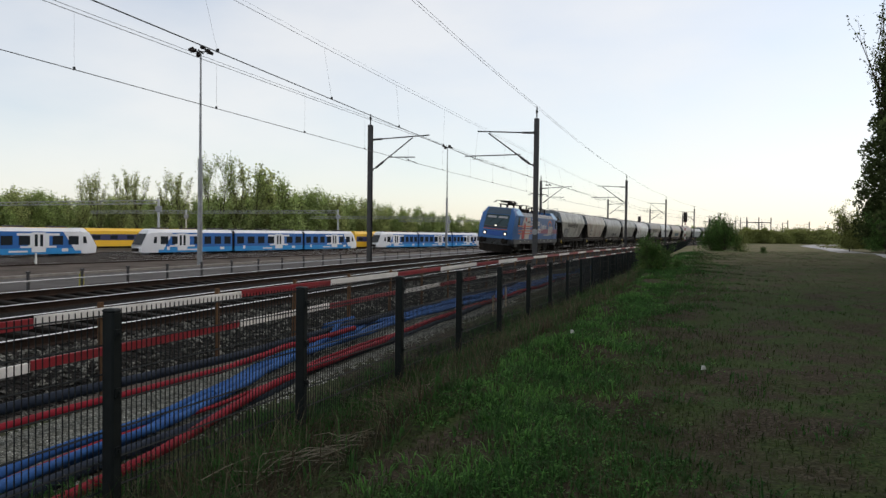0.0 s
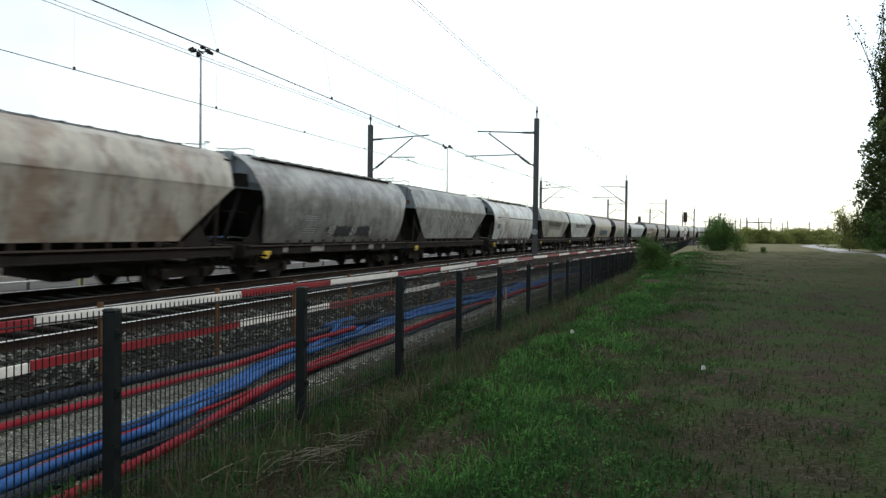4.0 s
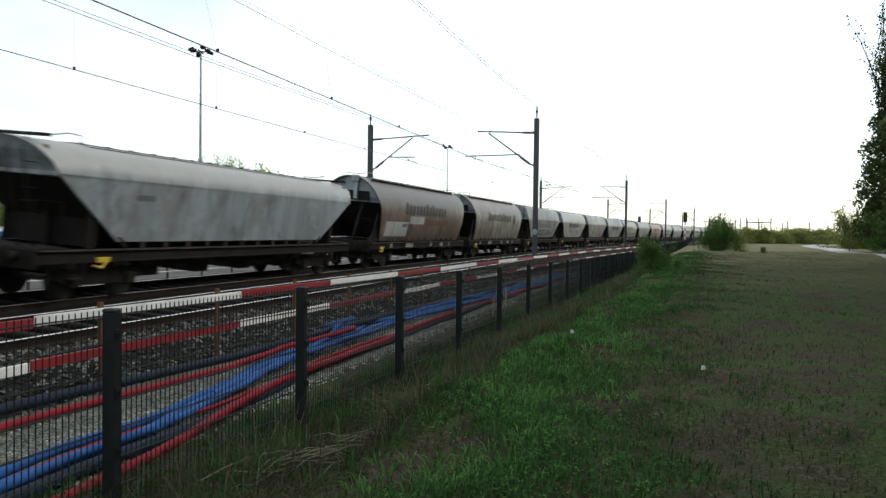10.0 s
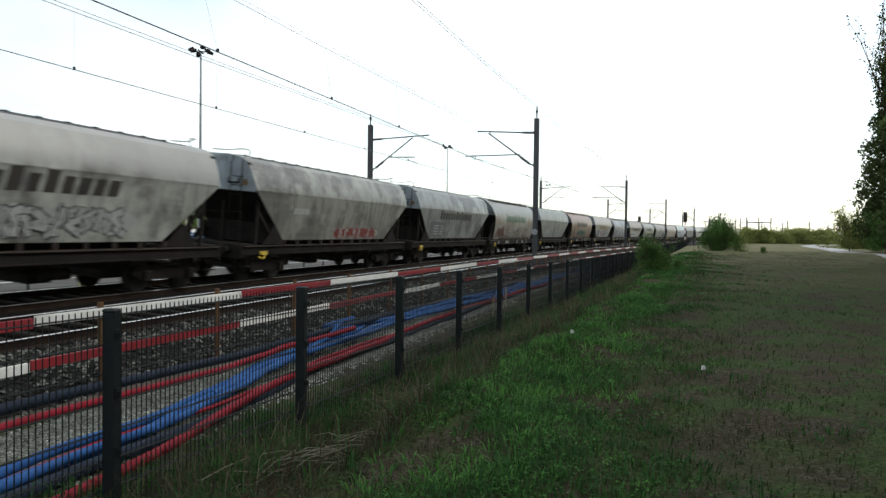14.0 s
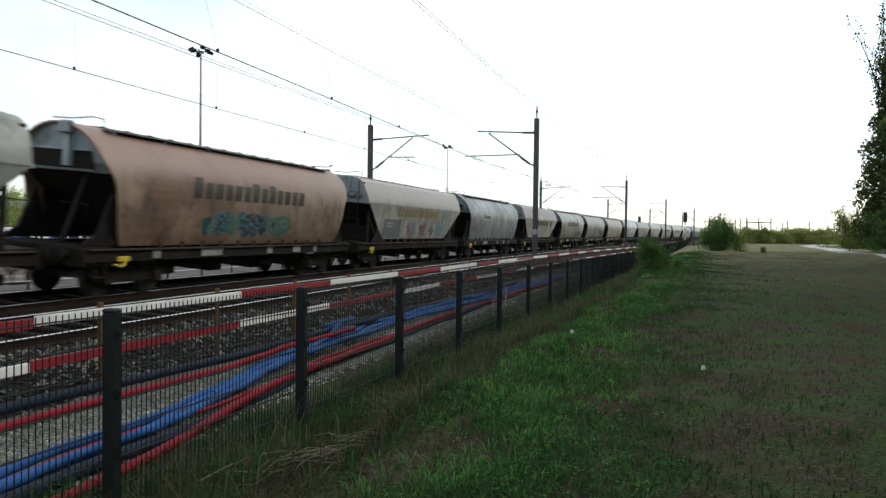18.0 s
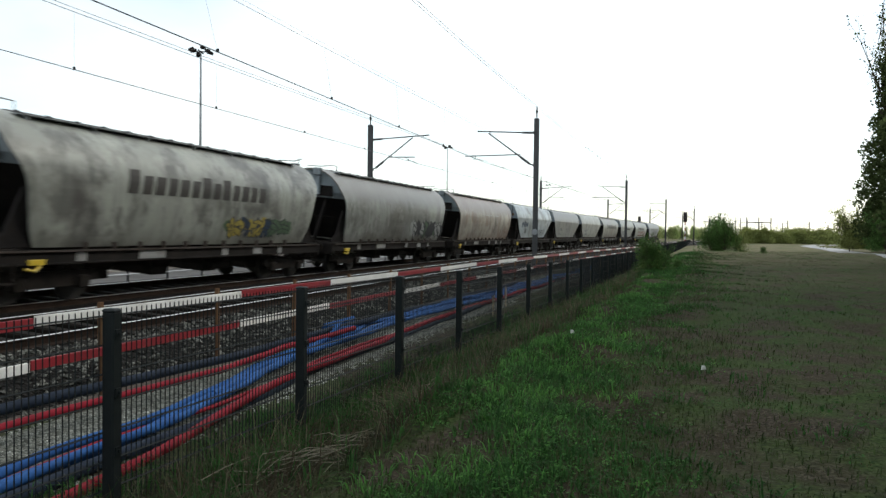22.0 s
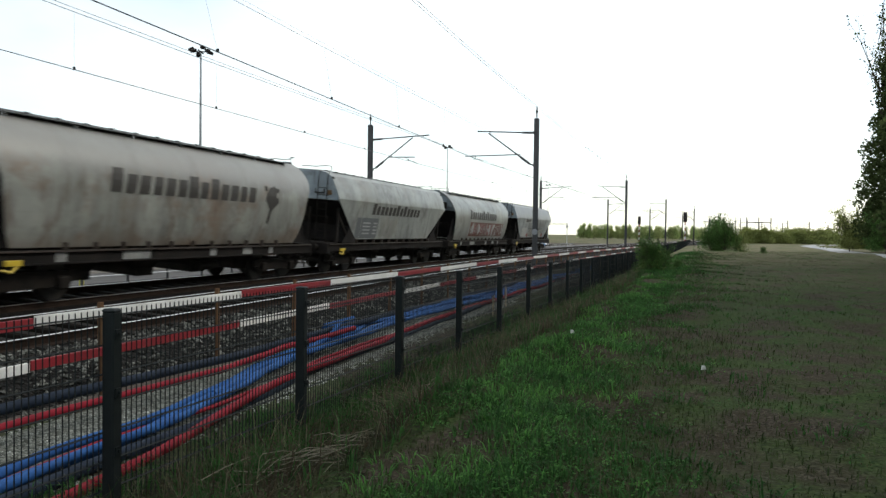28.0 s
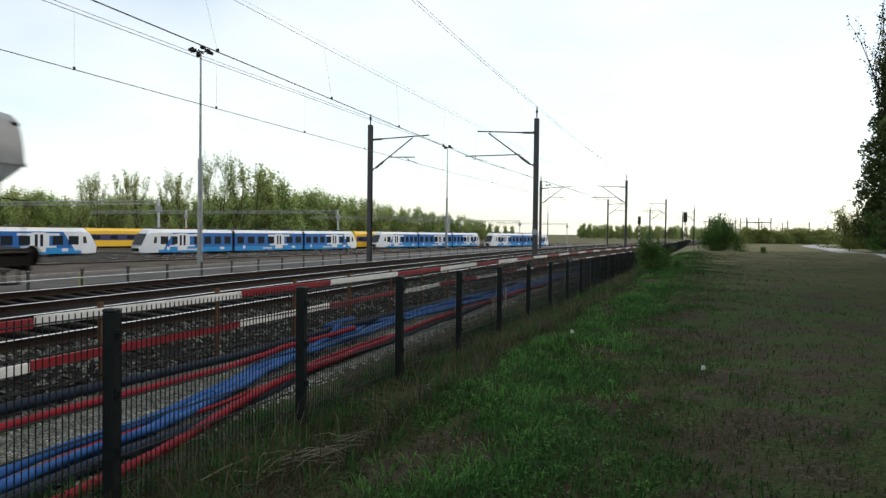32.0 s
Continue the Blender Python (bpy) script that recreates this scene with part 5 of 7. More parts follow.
def locomotive():
    t = thing("electric_locomotive", "blue electric freight locomotive with orange and white livery", "locomotive")
    body = Shape()

    def ring(x, w, sx):
        return [(sx * x, -w, 1.22), (sx * x, -w, 2.15), (sx * x, -w, 3.12), (sx * x, -w + 0.4, 3.66), (sx * x, w - 0.4, 3.66), (sx * x, w, 3.12), (sx * x, w, 2.15), (sx * x, w, 1.22)]

    def nose(sx, k):
        if k == 0:
            return [(sx * 8.86, -1.36, 1.22), (sx * 8.76, -1.38, 2.15), (sx * 8.22, -1.36, 3.12), (sx * 7.86, -1.0, 3.68), (sx * 7.86, 1.0, 3.68), (sx * 8.22, 1.36, 3.12), (sx * 8.76, 1.38, 2.15), (sx * 8.86, 1.36, 1.22)]
        return [(sx * 8.98, -1.02, 1.22), (sx * 8.9, -1.02, 2.15), (sx * 8.36, -1.0, 3.12), (sx * 7.98, -0.92, 3.64), (sx * 7.98, 0.92, 3.64), (sx * 8.36, 1.0, 3.12), (sx * 8.9, 1.02, 2.15), (sx * 8.98, 1.02, 1.22)]
    def waist(x, sx):
        return [(sx * x, -1.48, 1.22), (sx * x, -1.48, 2.15), (sx * x, -1.48, 3.12), (sx * x, -1.26, 3.38), (sx * x, 1.26, 3.38), (sx * x, 1.48, 3.12), (sx * x, 1.48, 2.15), (sx * x, 1.48, 1.22)]
    rings = [nose(-1, 1), nose(-1, 0), ring(7.8, 1.48, -1), ring(6.1, 1.48, -1), waist(6.05, -1), waist(6.05, 1), ring(6.1, 1.48, 1), ring(7.8, 1.48, 1), nose(1, 0), nose(1, 1)]
    body.loft(rings, cap=(False, False))
    for sx in (-1, 1):
        q = nose(sx, 1)
        body.add(q, [(0, 1, 6, 7), (1, 2, 5, 6), (2, 3, 4, 5)])
    part("body", body, LOCO_BLUE, t, smooth=25)
    sill = Shape()
    sill.box((0, 0, 1.06), (17.3, 2.98, 0.4), bevel=0.03)
    for sx in (-1, 1):
        sill.loft([[(sx * (8.7 + a), b, 1.26) for a, b in ((-0.6, -1.44), (0.15, -1.1), (0.15, 1.1), (-0.6, 1.44))], [(sx * (8.7 + a), b, 0.75) for a, b in ((-0.7, -1.42), (0.1, -1.1), (0.1, 1.1), (-0.7, 1.42))]])
        sill.box((sx * 7.75, 0, 0.82), (0.9, 2.9, 0.36))
    part("sill", sill, LOCO_SILL, t, "dark grey sill")
    for sx in (-1, 1):
        pl = Shape().loft([[(sx * 8.55, -1.35, 0.75), (sx * 8.95, -0.9, 0.75), (sx * 8.95, 0.9, 0.75), (sx * 8.55, 1.35, 0.75)], [(sx * 8.5, -1.25, 0.2), (sx * 8.95, -0.6, 0.15), (sx * 8.95, 0.6, 0.15), (sx * 8.5, 1.25, 0.2)]])
        part("snowplough", pl, BLACK_IRON, t, "black plough")
        ws = Shape()
        ws.add([(sx * 8.9, -0.96, 2.22), (sx * 8.9, 0.96, 2.22), (sx * 8.41, 0.94, 3.1), (sx * 8.41, -0.94, 3.1)], [(0, 1, 2, 3)])
        ws.add([(sx * 8.88, -0.96, 2.21), (sx * 8.88, 0.96, 2.21), (sx * 8.39, 0.94, 3.1), (sx * 8.39, -0.94, 3.1)], [(3, 2, 1, 0)])
        part("windscreen", ws, SCREEN, t, "grey-green windscreen")
        vz = Shape().add([(sx * 8.38, -0.98, 3.14), (sx * 8.38, 0.98, 3.14), (sx * 8.0, 0.9, 3.65), (sx * 8.0, -0.9, 3.65)], [(0, 1, 2, 3)])
        part("visor_panel", vz, mat("dark teal-grey visor paint", (0.035, 0.075, 0.12), (0.028, 0.06, 0.1), rough=0.35), t, "grey panel above the windscreen")
        for yy in (-0.45, 0.45):
            part("sun_blind", Shape().add([(sx * (8.9 - 0.557 * (z - 2.22) + 0.014), yy + k * 0.36, z) for k, z in ((-1, 2.82), (1, 2.82), (1, 2.98), (-1, 2.98))], [(0, 1, 2, 3)]), STEEL_GREY, t, "pale blind behind the windscreen")
        part("cowl", Shape().box((sx * 8.93, 0, 2.12), (0.05, 1.9, 0.16), bevel=0.02), LOCO_SILL, t, "dark band below the windscreen")
        wp = Shape().beam((sx * 8.87, 0.1, 2.32), (sx * 8.6, 0.5, 2.8), 0.02, 0.03).beam((sx * 8.87, -0.6, 2.32), (sx * 8.6, -0.25, 2.8), 0.02, 0.03)
        part("wiper", wp, BLACK_IRON, t)
        for y in (-0.82, 0.82):
            lt = Shape().tube([(sx * 8.93, y, 1.62), (sx * 8.99, y, 1.62)], 0.075, 14).tube([(sx * 8.9, y, 1.62), (sx * 8.96, y, 1.62)], 0.17, 14, mi=1)
            part("headlight", lt, [LAMP if sx > 0 else PANE, BLACK_IRON], t, "lit headlight" if sx > 0 else "unlit headlight")
        part("top_lamp", Shape().tube([(sx * 8.86, 0, 2.2), (sx * 8.95, 0, 2.2)], 0.07, 14), LAMP if sx > 0 else PANE, t)
        fp = Shape().box((sx * 8.965, 0, 1.62), (0.03, 1.2, 0.36), bevel=0.01)
        part("nose_panel", fp, mat("bright blue nose panel", (0.012, 0.1, 0.42), (0.01, 0.08, 0.34), rough=0.35), t)
        fs = Shape().box((sx * 8.95, 0, 1.95), (0.02, 1.9, 0.06))
        part("nose_stripe", fs, LOCO_ORANGE, t)
        for y in (-1, 1):
            sw = Shape().box((sx * 7.4, y * 1.48, 2.62), (0.56, 0.024, 0.8), bevel=0.009)
            part("cab_window", sw, PANE, t, "dark cab side window")
            cr = Shape().add([(sx * 7.84, y * 1.02, 3.70), (sx * 7.84, y * 1.495, 3.15), (sx * 6.1, y * 1.495, 3.15), (sx * 6.3, y * 1.09, 3.69)], [(0, 1, 2, 3)])
            cr.add([(sx * 7.84, y * 1.01, 3.68), (sx * 7.84, y * 1.485, 3.14), (sx * 6.1, y * 1.485, 3.14), (sx * 6.3, y * 1.08, 3.68)], [(3, 2, 1, 0)])
            # blue body paint lightened here for the sky it reflects
            part("cab_roof_flank", cr, mat("cab roof flank, sky sheen in the colour", (0.19, 0.42, 0.64), (0.17, 0.37, 0.58), rough=0.35, bump=0.03), t, "pale blue")
            dr = Shape().box((sx * 6.3, y * 1.482, 2.2), (0.02, 0.012, 1.9)).box((sx * 5.7, y * 1.482, 2.2), (0.02, 0.012, 1.9))
            part("door_seam", dr, LOCO_SILL, t)
            hd = Shape()
            for x in (6.4, 5.6):
                hd.tube([(sx * x, y * 1.54, 1.35), (sx * x, y * 1.54, 2.2)], 0.015, 6)
            part("handrail", hd, STEEL_GREY, t)
    fl = Shape()
    for y in (-1, 1):
        fl.add([(-6.04, y * 1.495, 3.12), (6.04, y * 1.495, 3.12), (6.04, y * 1.26, 3.42), (-6.04, y * 1.26, 3.42)], [(0, 1, 2, 3)])
        for i in range(10):
            fl.box((-5.4 + 1.2 * i, y * 1.378, 3.27), (0.03, 0.03, 0.34), Euler((y * 0.66, 0, 0)).to_matrix())
    fl.box((0, 0, 3.4), (12.08, 2.52, 0.05))
    part("roof_flank", fl, LOCO_PALE, t, "pale grey louvred roof flank")
    eq = Shape()
    for x, lx, h in ((0.0, 1.4, 0.14), (1.9, 0.25, 0.4), (2.6, 0.12, 0.45), (-1.6, 0.5, 0.2), (-2.4, 0.15, 0.42), (0.9, 0.1, 0.45)):
        eq.box((x, 0.35, 3.42 + h * 0.4), (lx * 0.8, 0.5, h * 0.8), bevel=0.03)
    for x in (3.3, 1.4, -0.6, -2.9):
        eq.tube([(x, 0.5, 3.42), (x, 0.5, 4.05)], 0.06, 8)
    eq.tube([(3.3, 0.5, 4.05), (1.4, 0.5, 4.1), (-0.6, 0.5, 4.0), (-2.9, 0.5, 4.05)], 0.03, 6)
    part("roof_equipment", eq, BLACK_IRON, t)
    part("horn", Shape().tube([(7.6, 0.5, 3.72), (7.6, 0.5, 3.82), (7.9, 0.5, 3.84)], 0.05, 8), BLACK_IRON, t)
    # front pantograph folded, rear one raised
    for x, up in ((5.0, False), (-5.0, True)):
        pb = Shape()
        for y in (-0.6, 0.6):
            pb.beam((x - 1.3, y, 3.98), (x + 1.3, y, 3.98), 0.07, 0.08)
        for e in (-1.0, 1.0):
            pb.beam((x + e, -0.6, 3.98), (x + e, 0.6, 3.98), 0.07, 0.07)
            for y in (-0.55, 0.55):
                pb.tube([(x + e, y, 3.41), (x + e, y, 3.96)], 0.07, 8)
        base = part("pantograph", pb, BLACK_IRON, t, "raised pantograph" if up else "folded pantograph")
        arm = Shape()
        if up:
            knee, head = Vector((x + 1.5, 0, 4.85)), Vector((x - 0.2, 0, 5.42))
            foot = Vector((x - 0.5, 0, 4.02))
        else:
            knee, head = Vector((x - 1.5, 0, 4.14)), Vector((x + 1.6, 0, 4.24))
            foot = Vector((x + 0.6, 0, 4.04))
        arm.tube([foot, knee], 0.06 if up else 0.11, 8)
        for y in (-0.35, 0.35):
            arm.tube([knee, head + Vector((0, y, -0.06))], 0.032 if up else 0.07, 6)
        arm.tube([foot + Vector((-0.4 if up else 0.4, 0.1, 0)), knee + Vector((0, 0.1, -0.15))], 0.02, 6)
        part("pantograph_arm", arm, BLACK_IRON, base)
        hd = Shape()
        for e in (-0.18, 0.18):
            hd.tube([head + Vector((e, -0.95, -0.18)), head + Vector((e, -0.72, 0)), head + Vector((e, 0.72, 0)), head + Vector((e, 0.95, -0.18))], 0.025, 6)
        hd.box(head + Vector((0, 0, -0.04)), (0.4, 0.8, 0.04))
        part("contact_head", hd, BLACK_IRON, base)
    # livery on both sides
    for y in (-1, 1):
        def flat(name, x0, x1, z0, z1, m, lift=0.004, lab=""):
            return part(name, Shape().box(((x0 + x1) / 2, y * (1.48 + lift), (z0 + z1) / 2), (abs(x1 - x0), 0.006, z1 - z0)), m, t, lab)
        wp = Shape()
        wy = y * 1.485
        wp.add([(6.85, wy, 1.28), (6.3, wy, 1.28), (3.75, wy, 1.28), (3.45, wy, 1.9), (3.3, wy, 2.7), (3.5, wy, 3.08), (5.7, wy, 3.08), (6.1, wy, 2.6), (6.35, wy, 1.9)], [tuple(range(9))])
        part("livery_panel", wp, LOCO_WHITE, t, "off-white panel")
        for k, (z, m) in enumerate(((2.32, LOCO_ORANGE), (2.14, LOCO_PURPLE), (1.95, LOCO_ORANGE), (1.72, LOCO_ORANGE))):
            flat("livery_stripe", 7.7 - 0.1 * k, 2.7, z - 0.045, z + 0.045, m, 0.01)
        flat("livery_stripe", 2.9, -8.2, 1.75, 2.15, mat("dusky red band", (0.3, 0.06, 0.1), (0.22, 0.06, 0.14), rough=0.4, bump=0.03), 0.006, "dusky red band")
        fig = Shape().box((5.7, y * 1.496, 1.6), (0.95, 0.006, 0.62)).box((5.1, y * 1.496, 2.86), (0.4, 0.006, 0.32))
        fig.tube([(5.45, y * 1.493, 2.25), (5.45, y * 1.5, 2.25)], 0.36, 20)
        part("livery_word", Shape().box((4.1, y * 1.496, 2.68), (0.9, 0.006, 0.13)).tube([(3.75, y * 1.496, 2.7), (3.75, y * 1.5, 2.7)], 0.12, 14, mi=1), [LOCO_SILL, LOCO_RED], t, "small grey and red logo shape")
        part("livery_figure", fig, LOCO_RED, t, "red stylised shape")
        for words, x, z, sz in (("European", 1.5, 2.66, 0.84), ("Together", -1.75, 2.36, 0.7), ("Logistics", 0.6, 2.02, 0.8)):
            part("lettering", text_mesh(words, sz, WHITE), None, t, "white lettering", at_=pose(x, y * 1.492, z, 90, 0, 180 if y > 0 else 0))
        lg = Shape()
        for k in range(3):
            c = -4.3 - 0.72 * k
            for e in (1.494, 1.502):
                lg.add([(c + dx, y * e, z) for dx, z in ((0.36, 1.62), (-0.22, 1.62), (-0.36, 2.42), (0.22, 2.42))], [(0, 1, 2, 3)])
        part("logo", lg, LOCO_WHITE, t, "white logo bars")
        ar = Shape()
        pts = [Vector((-4.5 + 0.85 * math.cos(a), y * 1.496, 2.3 + 0.6 * math.sin(a))) for a in [0.1 + 0.27 * i for i in range(11)]]
        for p0, p1 in zip(pts, pts[1:]):
            ar.beam(p0, p1, 0.006, 0.16)
        part("logo_arch", ar, LOCO_ORANGE, t, "orange arch")
        flat("web_address_bar", -2.2, -4.4, 1.56, 1.66, LOCO_WHITE, 0.012)
        ub = Shape()
        for k in range(9):
            ub.box((6.6 - 1.55 * k, y * 1.49, 1.06 + 0.1 * (k % 2)), (0.22, 0.02, 0.1))
        part("sill_plate", ub, LOCO_WHITE, t)
        bx = Shape().box((0.0, y * 1.1, 0.62), (4.2, 0.5, 0.5), bevel=0.05).box((0, y * 1.36, 0.62), (1.2, 0.03, 0.3))
        part("underfloor_box", bx, BLACK_IRON, t)
    for x in (5.2, -5.2):
        bogie(t, x, 2.6, 0.62)
    buffers(t, 9.45)
    return t


loco = locomotive()
train.insert(0, (loco, 74.3 - 8.5))


# ------------------------------------------------------------ parked trains in the yard
YARD = -2.2
TRAIN_BLUE = mat("bright blue train paint", (0.004, 0.115, 0.4), (0.004, 0.1, 0.34), scale=0.5, fine=9, rough=0.5, bump=0.03)
TRAIN_LIGHT = mat("light blue train paint", (0.015, 0.27, 0.62), (0.013, 0.24, 0.56), scale=0.5, fine=9, rough=0.5, bump=0.03)
TRAIN_WHITE = mat("white train paint", (0.75, 0.76, 0.78), (0.66, 0.67, 0.69), scale=0.5, fine=9, rough=0.35, bump=0.03)
TRAIN_YELLOW = mat("yellow train paint", (0.85, 0.5, 0.02), (0.78, 0.45, 0.02), scale=0.5, fine=9, rough=0.4, bump=0.03)
TRAIN_NAVY = mat("navy window band", (0.03, 0.035, 0.12), (0.025, 0.03, 0.1), rough=0.3, bump=0.03)


def railcar(name, m, length, cars, label, cabs=(True, True)):
    """A low-floor electric unit; local x runs from the nearest cab backwards along the train, y to its near side (-y faces the line)."""
    t = thing(name, label, "train", m, "trains parked in the yard")
    step = length / cars
    for c in range(cars):
        x0, x1 = c * step + 0.35, (c + 1) * step - 0.35
        low, up, rf = Shape(), Shape(), Shape()
        ca, cb = (2.6 if c == 0 and cabs[0] else 0.0), (2.6 if c == cars - 1 and cabs[1] else 0.0)
        y = 1.4
        for sh, za, zb, wa, wb in ((low, 0.35, 1.1, 1.36, 1.41), (up, 1.1, 3.22, 1.41, 1.41), (rf, 3.22, 3.7, 1.41, 1.0)):
            sh.loft([[(x0 + ca, -wa, za), (x1 - cb, -wa, za), (x1 - cb, wa, za), (x0 + ca, wa, za)], [(x0 + ca, -wb, zb), (x1 - cb, -wb, zb), (x1 - cb, wb, zb), (x0 + ca, wb, zb)]])
        part("lower_body", low, TRAIN_LIGHT, t, "light blue lower body")
        body = part("body", up, TRAIN_BLUE, t, "blue body side")
        part("roof", rf, TRAIN_WHITE, t, "white roof")
        eq = Shape()
        for k in range(3):
            eq.box((x0 + ca + 1.5 + k * (x1 - x0 - ca - cb - 3) / 2.2, 0, 3.84), (1.9, 1.7, 0.2), bevel=0.05)
        part("roof_equipment", eq, STEEL_DARK, t)
        part("gangway", Shape().box((x1 + 0.35, 0, 2.0), (0.75, 2.3, 3.0)), BLACK_IRON, t) if c < cars - 1 else None
        n = 7
        span = (x1 - cb) - (x0 + ca)
        door = x0 + ca + span * (0.3 if c == 0 else 0.62)
        for k in range(n):
            xw = x0 + ca + span * (k + 0.5) / n
            if abs(xw - door) < 1.2:
                continue
            part("window", Shape().box((xw, -1.412, 2.1), (span / n * 0.66, 0.02, 1.15), bevel=0.008), PANE, body, "dark window")
        dw = part("door", Shape().box((door, -1.42, 1.85), (1.9, 0.03, 2.5), bevel=0.012), TRAIN_WHITE, t, "white double door")
        for e in (-0.36, 0.36):
            part("door_glass", Shape().box((door + e, -1.438, 2.1), (0.4, 0.02, 1.5), bevel=0.008), PANE, dw)
        for e in (-1, 1):
            part("body_swoosh", Shape().box((door + e * 1.75, -1.413, 2.85), (2.2, 0.014, 0.3)).box((door + e * 1.15, -1.413, 2.1), (0.5, 0.013, 1.7)).box((door + e * 1.6, -1.413, 1.28), (1.6, 0.014, 0.24)), TRAIN_WHITE, t, "white frame beside the door")
        sk = Shape()
        for xb in (x0 + ca + 1.8, x1 - cb - 1.8):
            sk.box((xb, 0, 0.35), (2.6, 2.2, 0.5), bevel=0.1)
            for e in (-0.9, 0.9):
                for yy in (-1.05, 1.05):
                    sk.tube([(xb + e, yy, 0.42), (xb + e, yy * 0.9, 0.42)], 0.42, 14)
        part("bogie", sk, BLACK_IRON, t)
        part("side_lettering", Shape().box((x0 + ca + span * 0.45, -1.418, 0.72), (2.4, 0.012, 0.22)).box((x0 + ca + span * 0.85, -1.418, 0.85), (0.9, 0.012, 0.4)).box((x0 + ca + span * 0.12, -1.418, 0.95), (0.5, 0.012, 0.5)), TRAIN_WHITE, t)
        for has, xe, sx in ((ca, x0, -1), (cb, x1, 1)):
            if not has:
                continue
            b = xe - sx * 2.6
            nose = Shape()
            nose.loft([[(b, -1.405, 0.35), (b, -1.41, 1.3), (b, -1.41, 3.2), (b, -1.0, 3.74), (b, 1.0, 3.74), (b, 1.41, 3.2), (b, 1.41, 1.3), (b, 1.405, 0.35)],
                       [(b + sx * 1.2, -1.38, 0.35), (b + sx * 1.25, -1.38, 1.3), (b + sx * 1.0, -1.3, 3.15), (b + sx * 0.7, -0.95, 3.7), (b + sx * 0.7, 0.95, 3.7), (b + sx * 1.0, 1.3, 3.15), (b + sx * 1.25, 1.38, 1.3), (b + sx * 1.2, 1.38, 0.35)],
                       [(xe, -0.95, 0.4), (xe + sx * 0.05, -1.0, 1.35), (xe - sx * 0.95, -0.95, 3.0), (xe - sx * 1.5, -0.7, 3.55), (xe - sx * 1.5, 0.7, 3.55), (xe - sx * 0.95, 0.95, 3.0), (xe + sx * 0.05, 1.0, 1.35), (xe, 0.95, 0.4)]])
            part("cab", nose, TRAIN_WHITE, t, "white cab", smooth=30)
            part("cab_flank", Shape().add([(b + sx * 0.02, -1.42, 0.75), (b + sx * 0.02, -1.42, 3.2), (b - sx * 2.6, -1.42, 3.2), (b - sx * 0.9, -1.42, 0.75)], [(0, 1, 2, 3)]).add([(b + sx * 0.02, -1.408, 0.75), (b + sx * 0.02, -1.408, 3.2), (b - sx * 2.6, -1.408, 3.2), (b - sx * 0.9, -1.408, 0.75)], [(3, 2, 1, 0)]), TRAIN_WHITE, t, "white slanting flank panel")
            ws = Shape().add([(xe + sx * 0.02, -0.95, 1.5), (xe + sx * 0.02, 0.95, 1.5), (xe - sx * 0.92, 0.9, 3.05), (xe - sx * 0.92, -0.9, 3.05)], [(0, 1, 2, 3)])
            ws.add([(xe - sx * 0.02, -0.95, 1.5), (xe - sx * 0.02, 0.95, 1.5), (xe - sx * 0.96, 0.9, 3.05), (xe - sx * 0.96, -0.9, 3.05)], [(3, 2, 1, 0)])
            part("windscreen", ws, PANE, t, "dark windscreen")
            part("cab_window", Shape().add([(b + sx * 0.3, -1.425, 1.7), (b + sx * 0.9, -1.415, 1.7), (b + sx * 0.7, -1.395, 2.6), (b + sx * 0.3, -1.42, 2.6)], [(0, 1, 2, 3)]), PANE, t)
            part("coupler", Shape().box((xe + sx * 0.2, 0, 0.75), (0.7, 0.9, 0.5), bevel=0.08), BLACK_IRON, t)
    return t


def yellow_unit(name, m, length, label):
    t = thing(name, label, "train", m, "trains parked in the yard")
    n = max(1, int(length / 26))
    for c in range(n):
        x0, x1 = c * length / n + 0.2, (c + 1) * length / n - 0.2
        b = part("body", Shape().loft([[(x0, -1.4, 0.4), (x1, -1.4, 0.4), (x1, 1.4, 0.4), (x0, 1.4, 0.4)], [(x0, -1.4, 3.2), (x1, -1.4, 3.2), (x1, 1.4, 3.2), (x0, 1.4, 3.2)], [(x0 + 0.1, -1.0, 3.75), (x1 - 0.1, -1.0, 3.75), (x1 - 0.1, 1.0, 3.75), (x0 + 0.1, 1.0, 3.75)]]), TRAIN_YELLOW, t, "yellow body")
        part("window_band", Shape().box(((x0 + x1) / 2, -1.405, 2.1), (x1 - x0 - 1.0, 0.02, 1.1)), TRAIN_NAVY, t, "navy window band")
        for k in range(7):
            part("window", Shape().box((x0 + 2 + (x1 - x0 - 4) * k / 6, -1.42, 2.1), (1.6, 0.02, 0.7)), PANE, b)
        part("underframe", Shape().box(((x0 + x1) / 2, 0, 0.25), (x1 - x0 - 2, 2.2, 0.4)), BLACK_IRON, t)
    return t


def yard_pose(x0, y0, x1, y1):
    return Matrix.Translation((x0, y0, YARD + 0.15)) @ pose(0, 0, 0, 0, 0, math.degrees(math.atan2(y1 - y0, x1 - x0)))


U = Vector((math.sin(radians(27.5)), math.cos(radians(27.5)), 0))
railcar("blue_train", yard_pose(-48.0 - U.x * 38, 102.0 - U.y * 38, -48.0, 102.0), 38, 2, "blue and white electric train parked beside the yard road", (False, True))
railcar("blue_train", yard_pose(-43.2, 104.0, -18.4, 152.5), 54.4, 3, "blue and white three-car electric train parked in the yard")
railcar("blue_train", yard_pose(-15.0, 159.7, 9.3, 201.3), 48.0, 3, "blue and white electric train parked far down the yard")
railcar("blue_train", yard_pose(11.6, 195.5, 30.9, 224.4), 35.0, 2, "blue and white electric train at the far yard end")
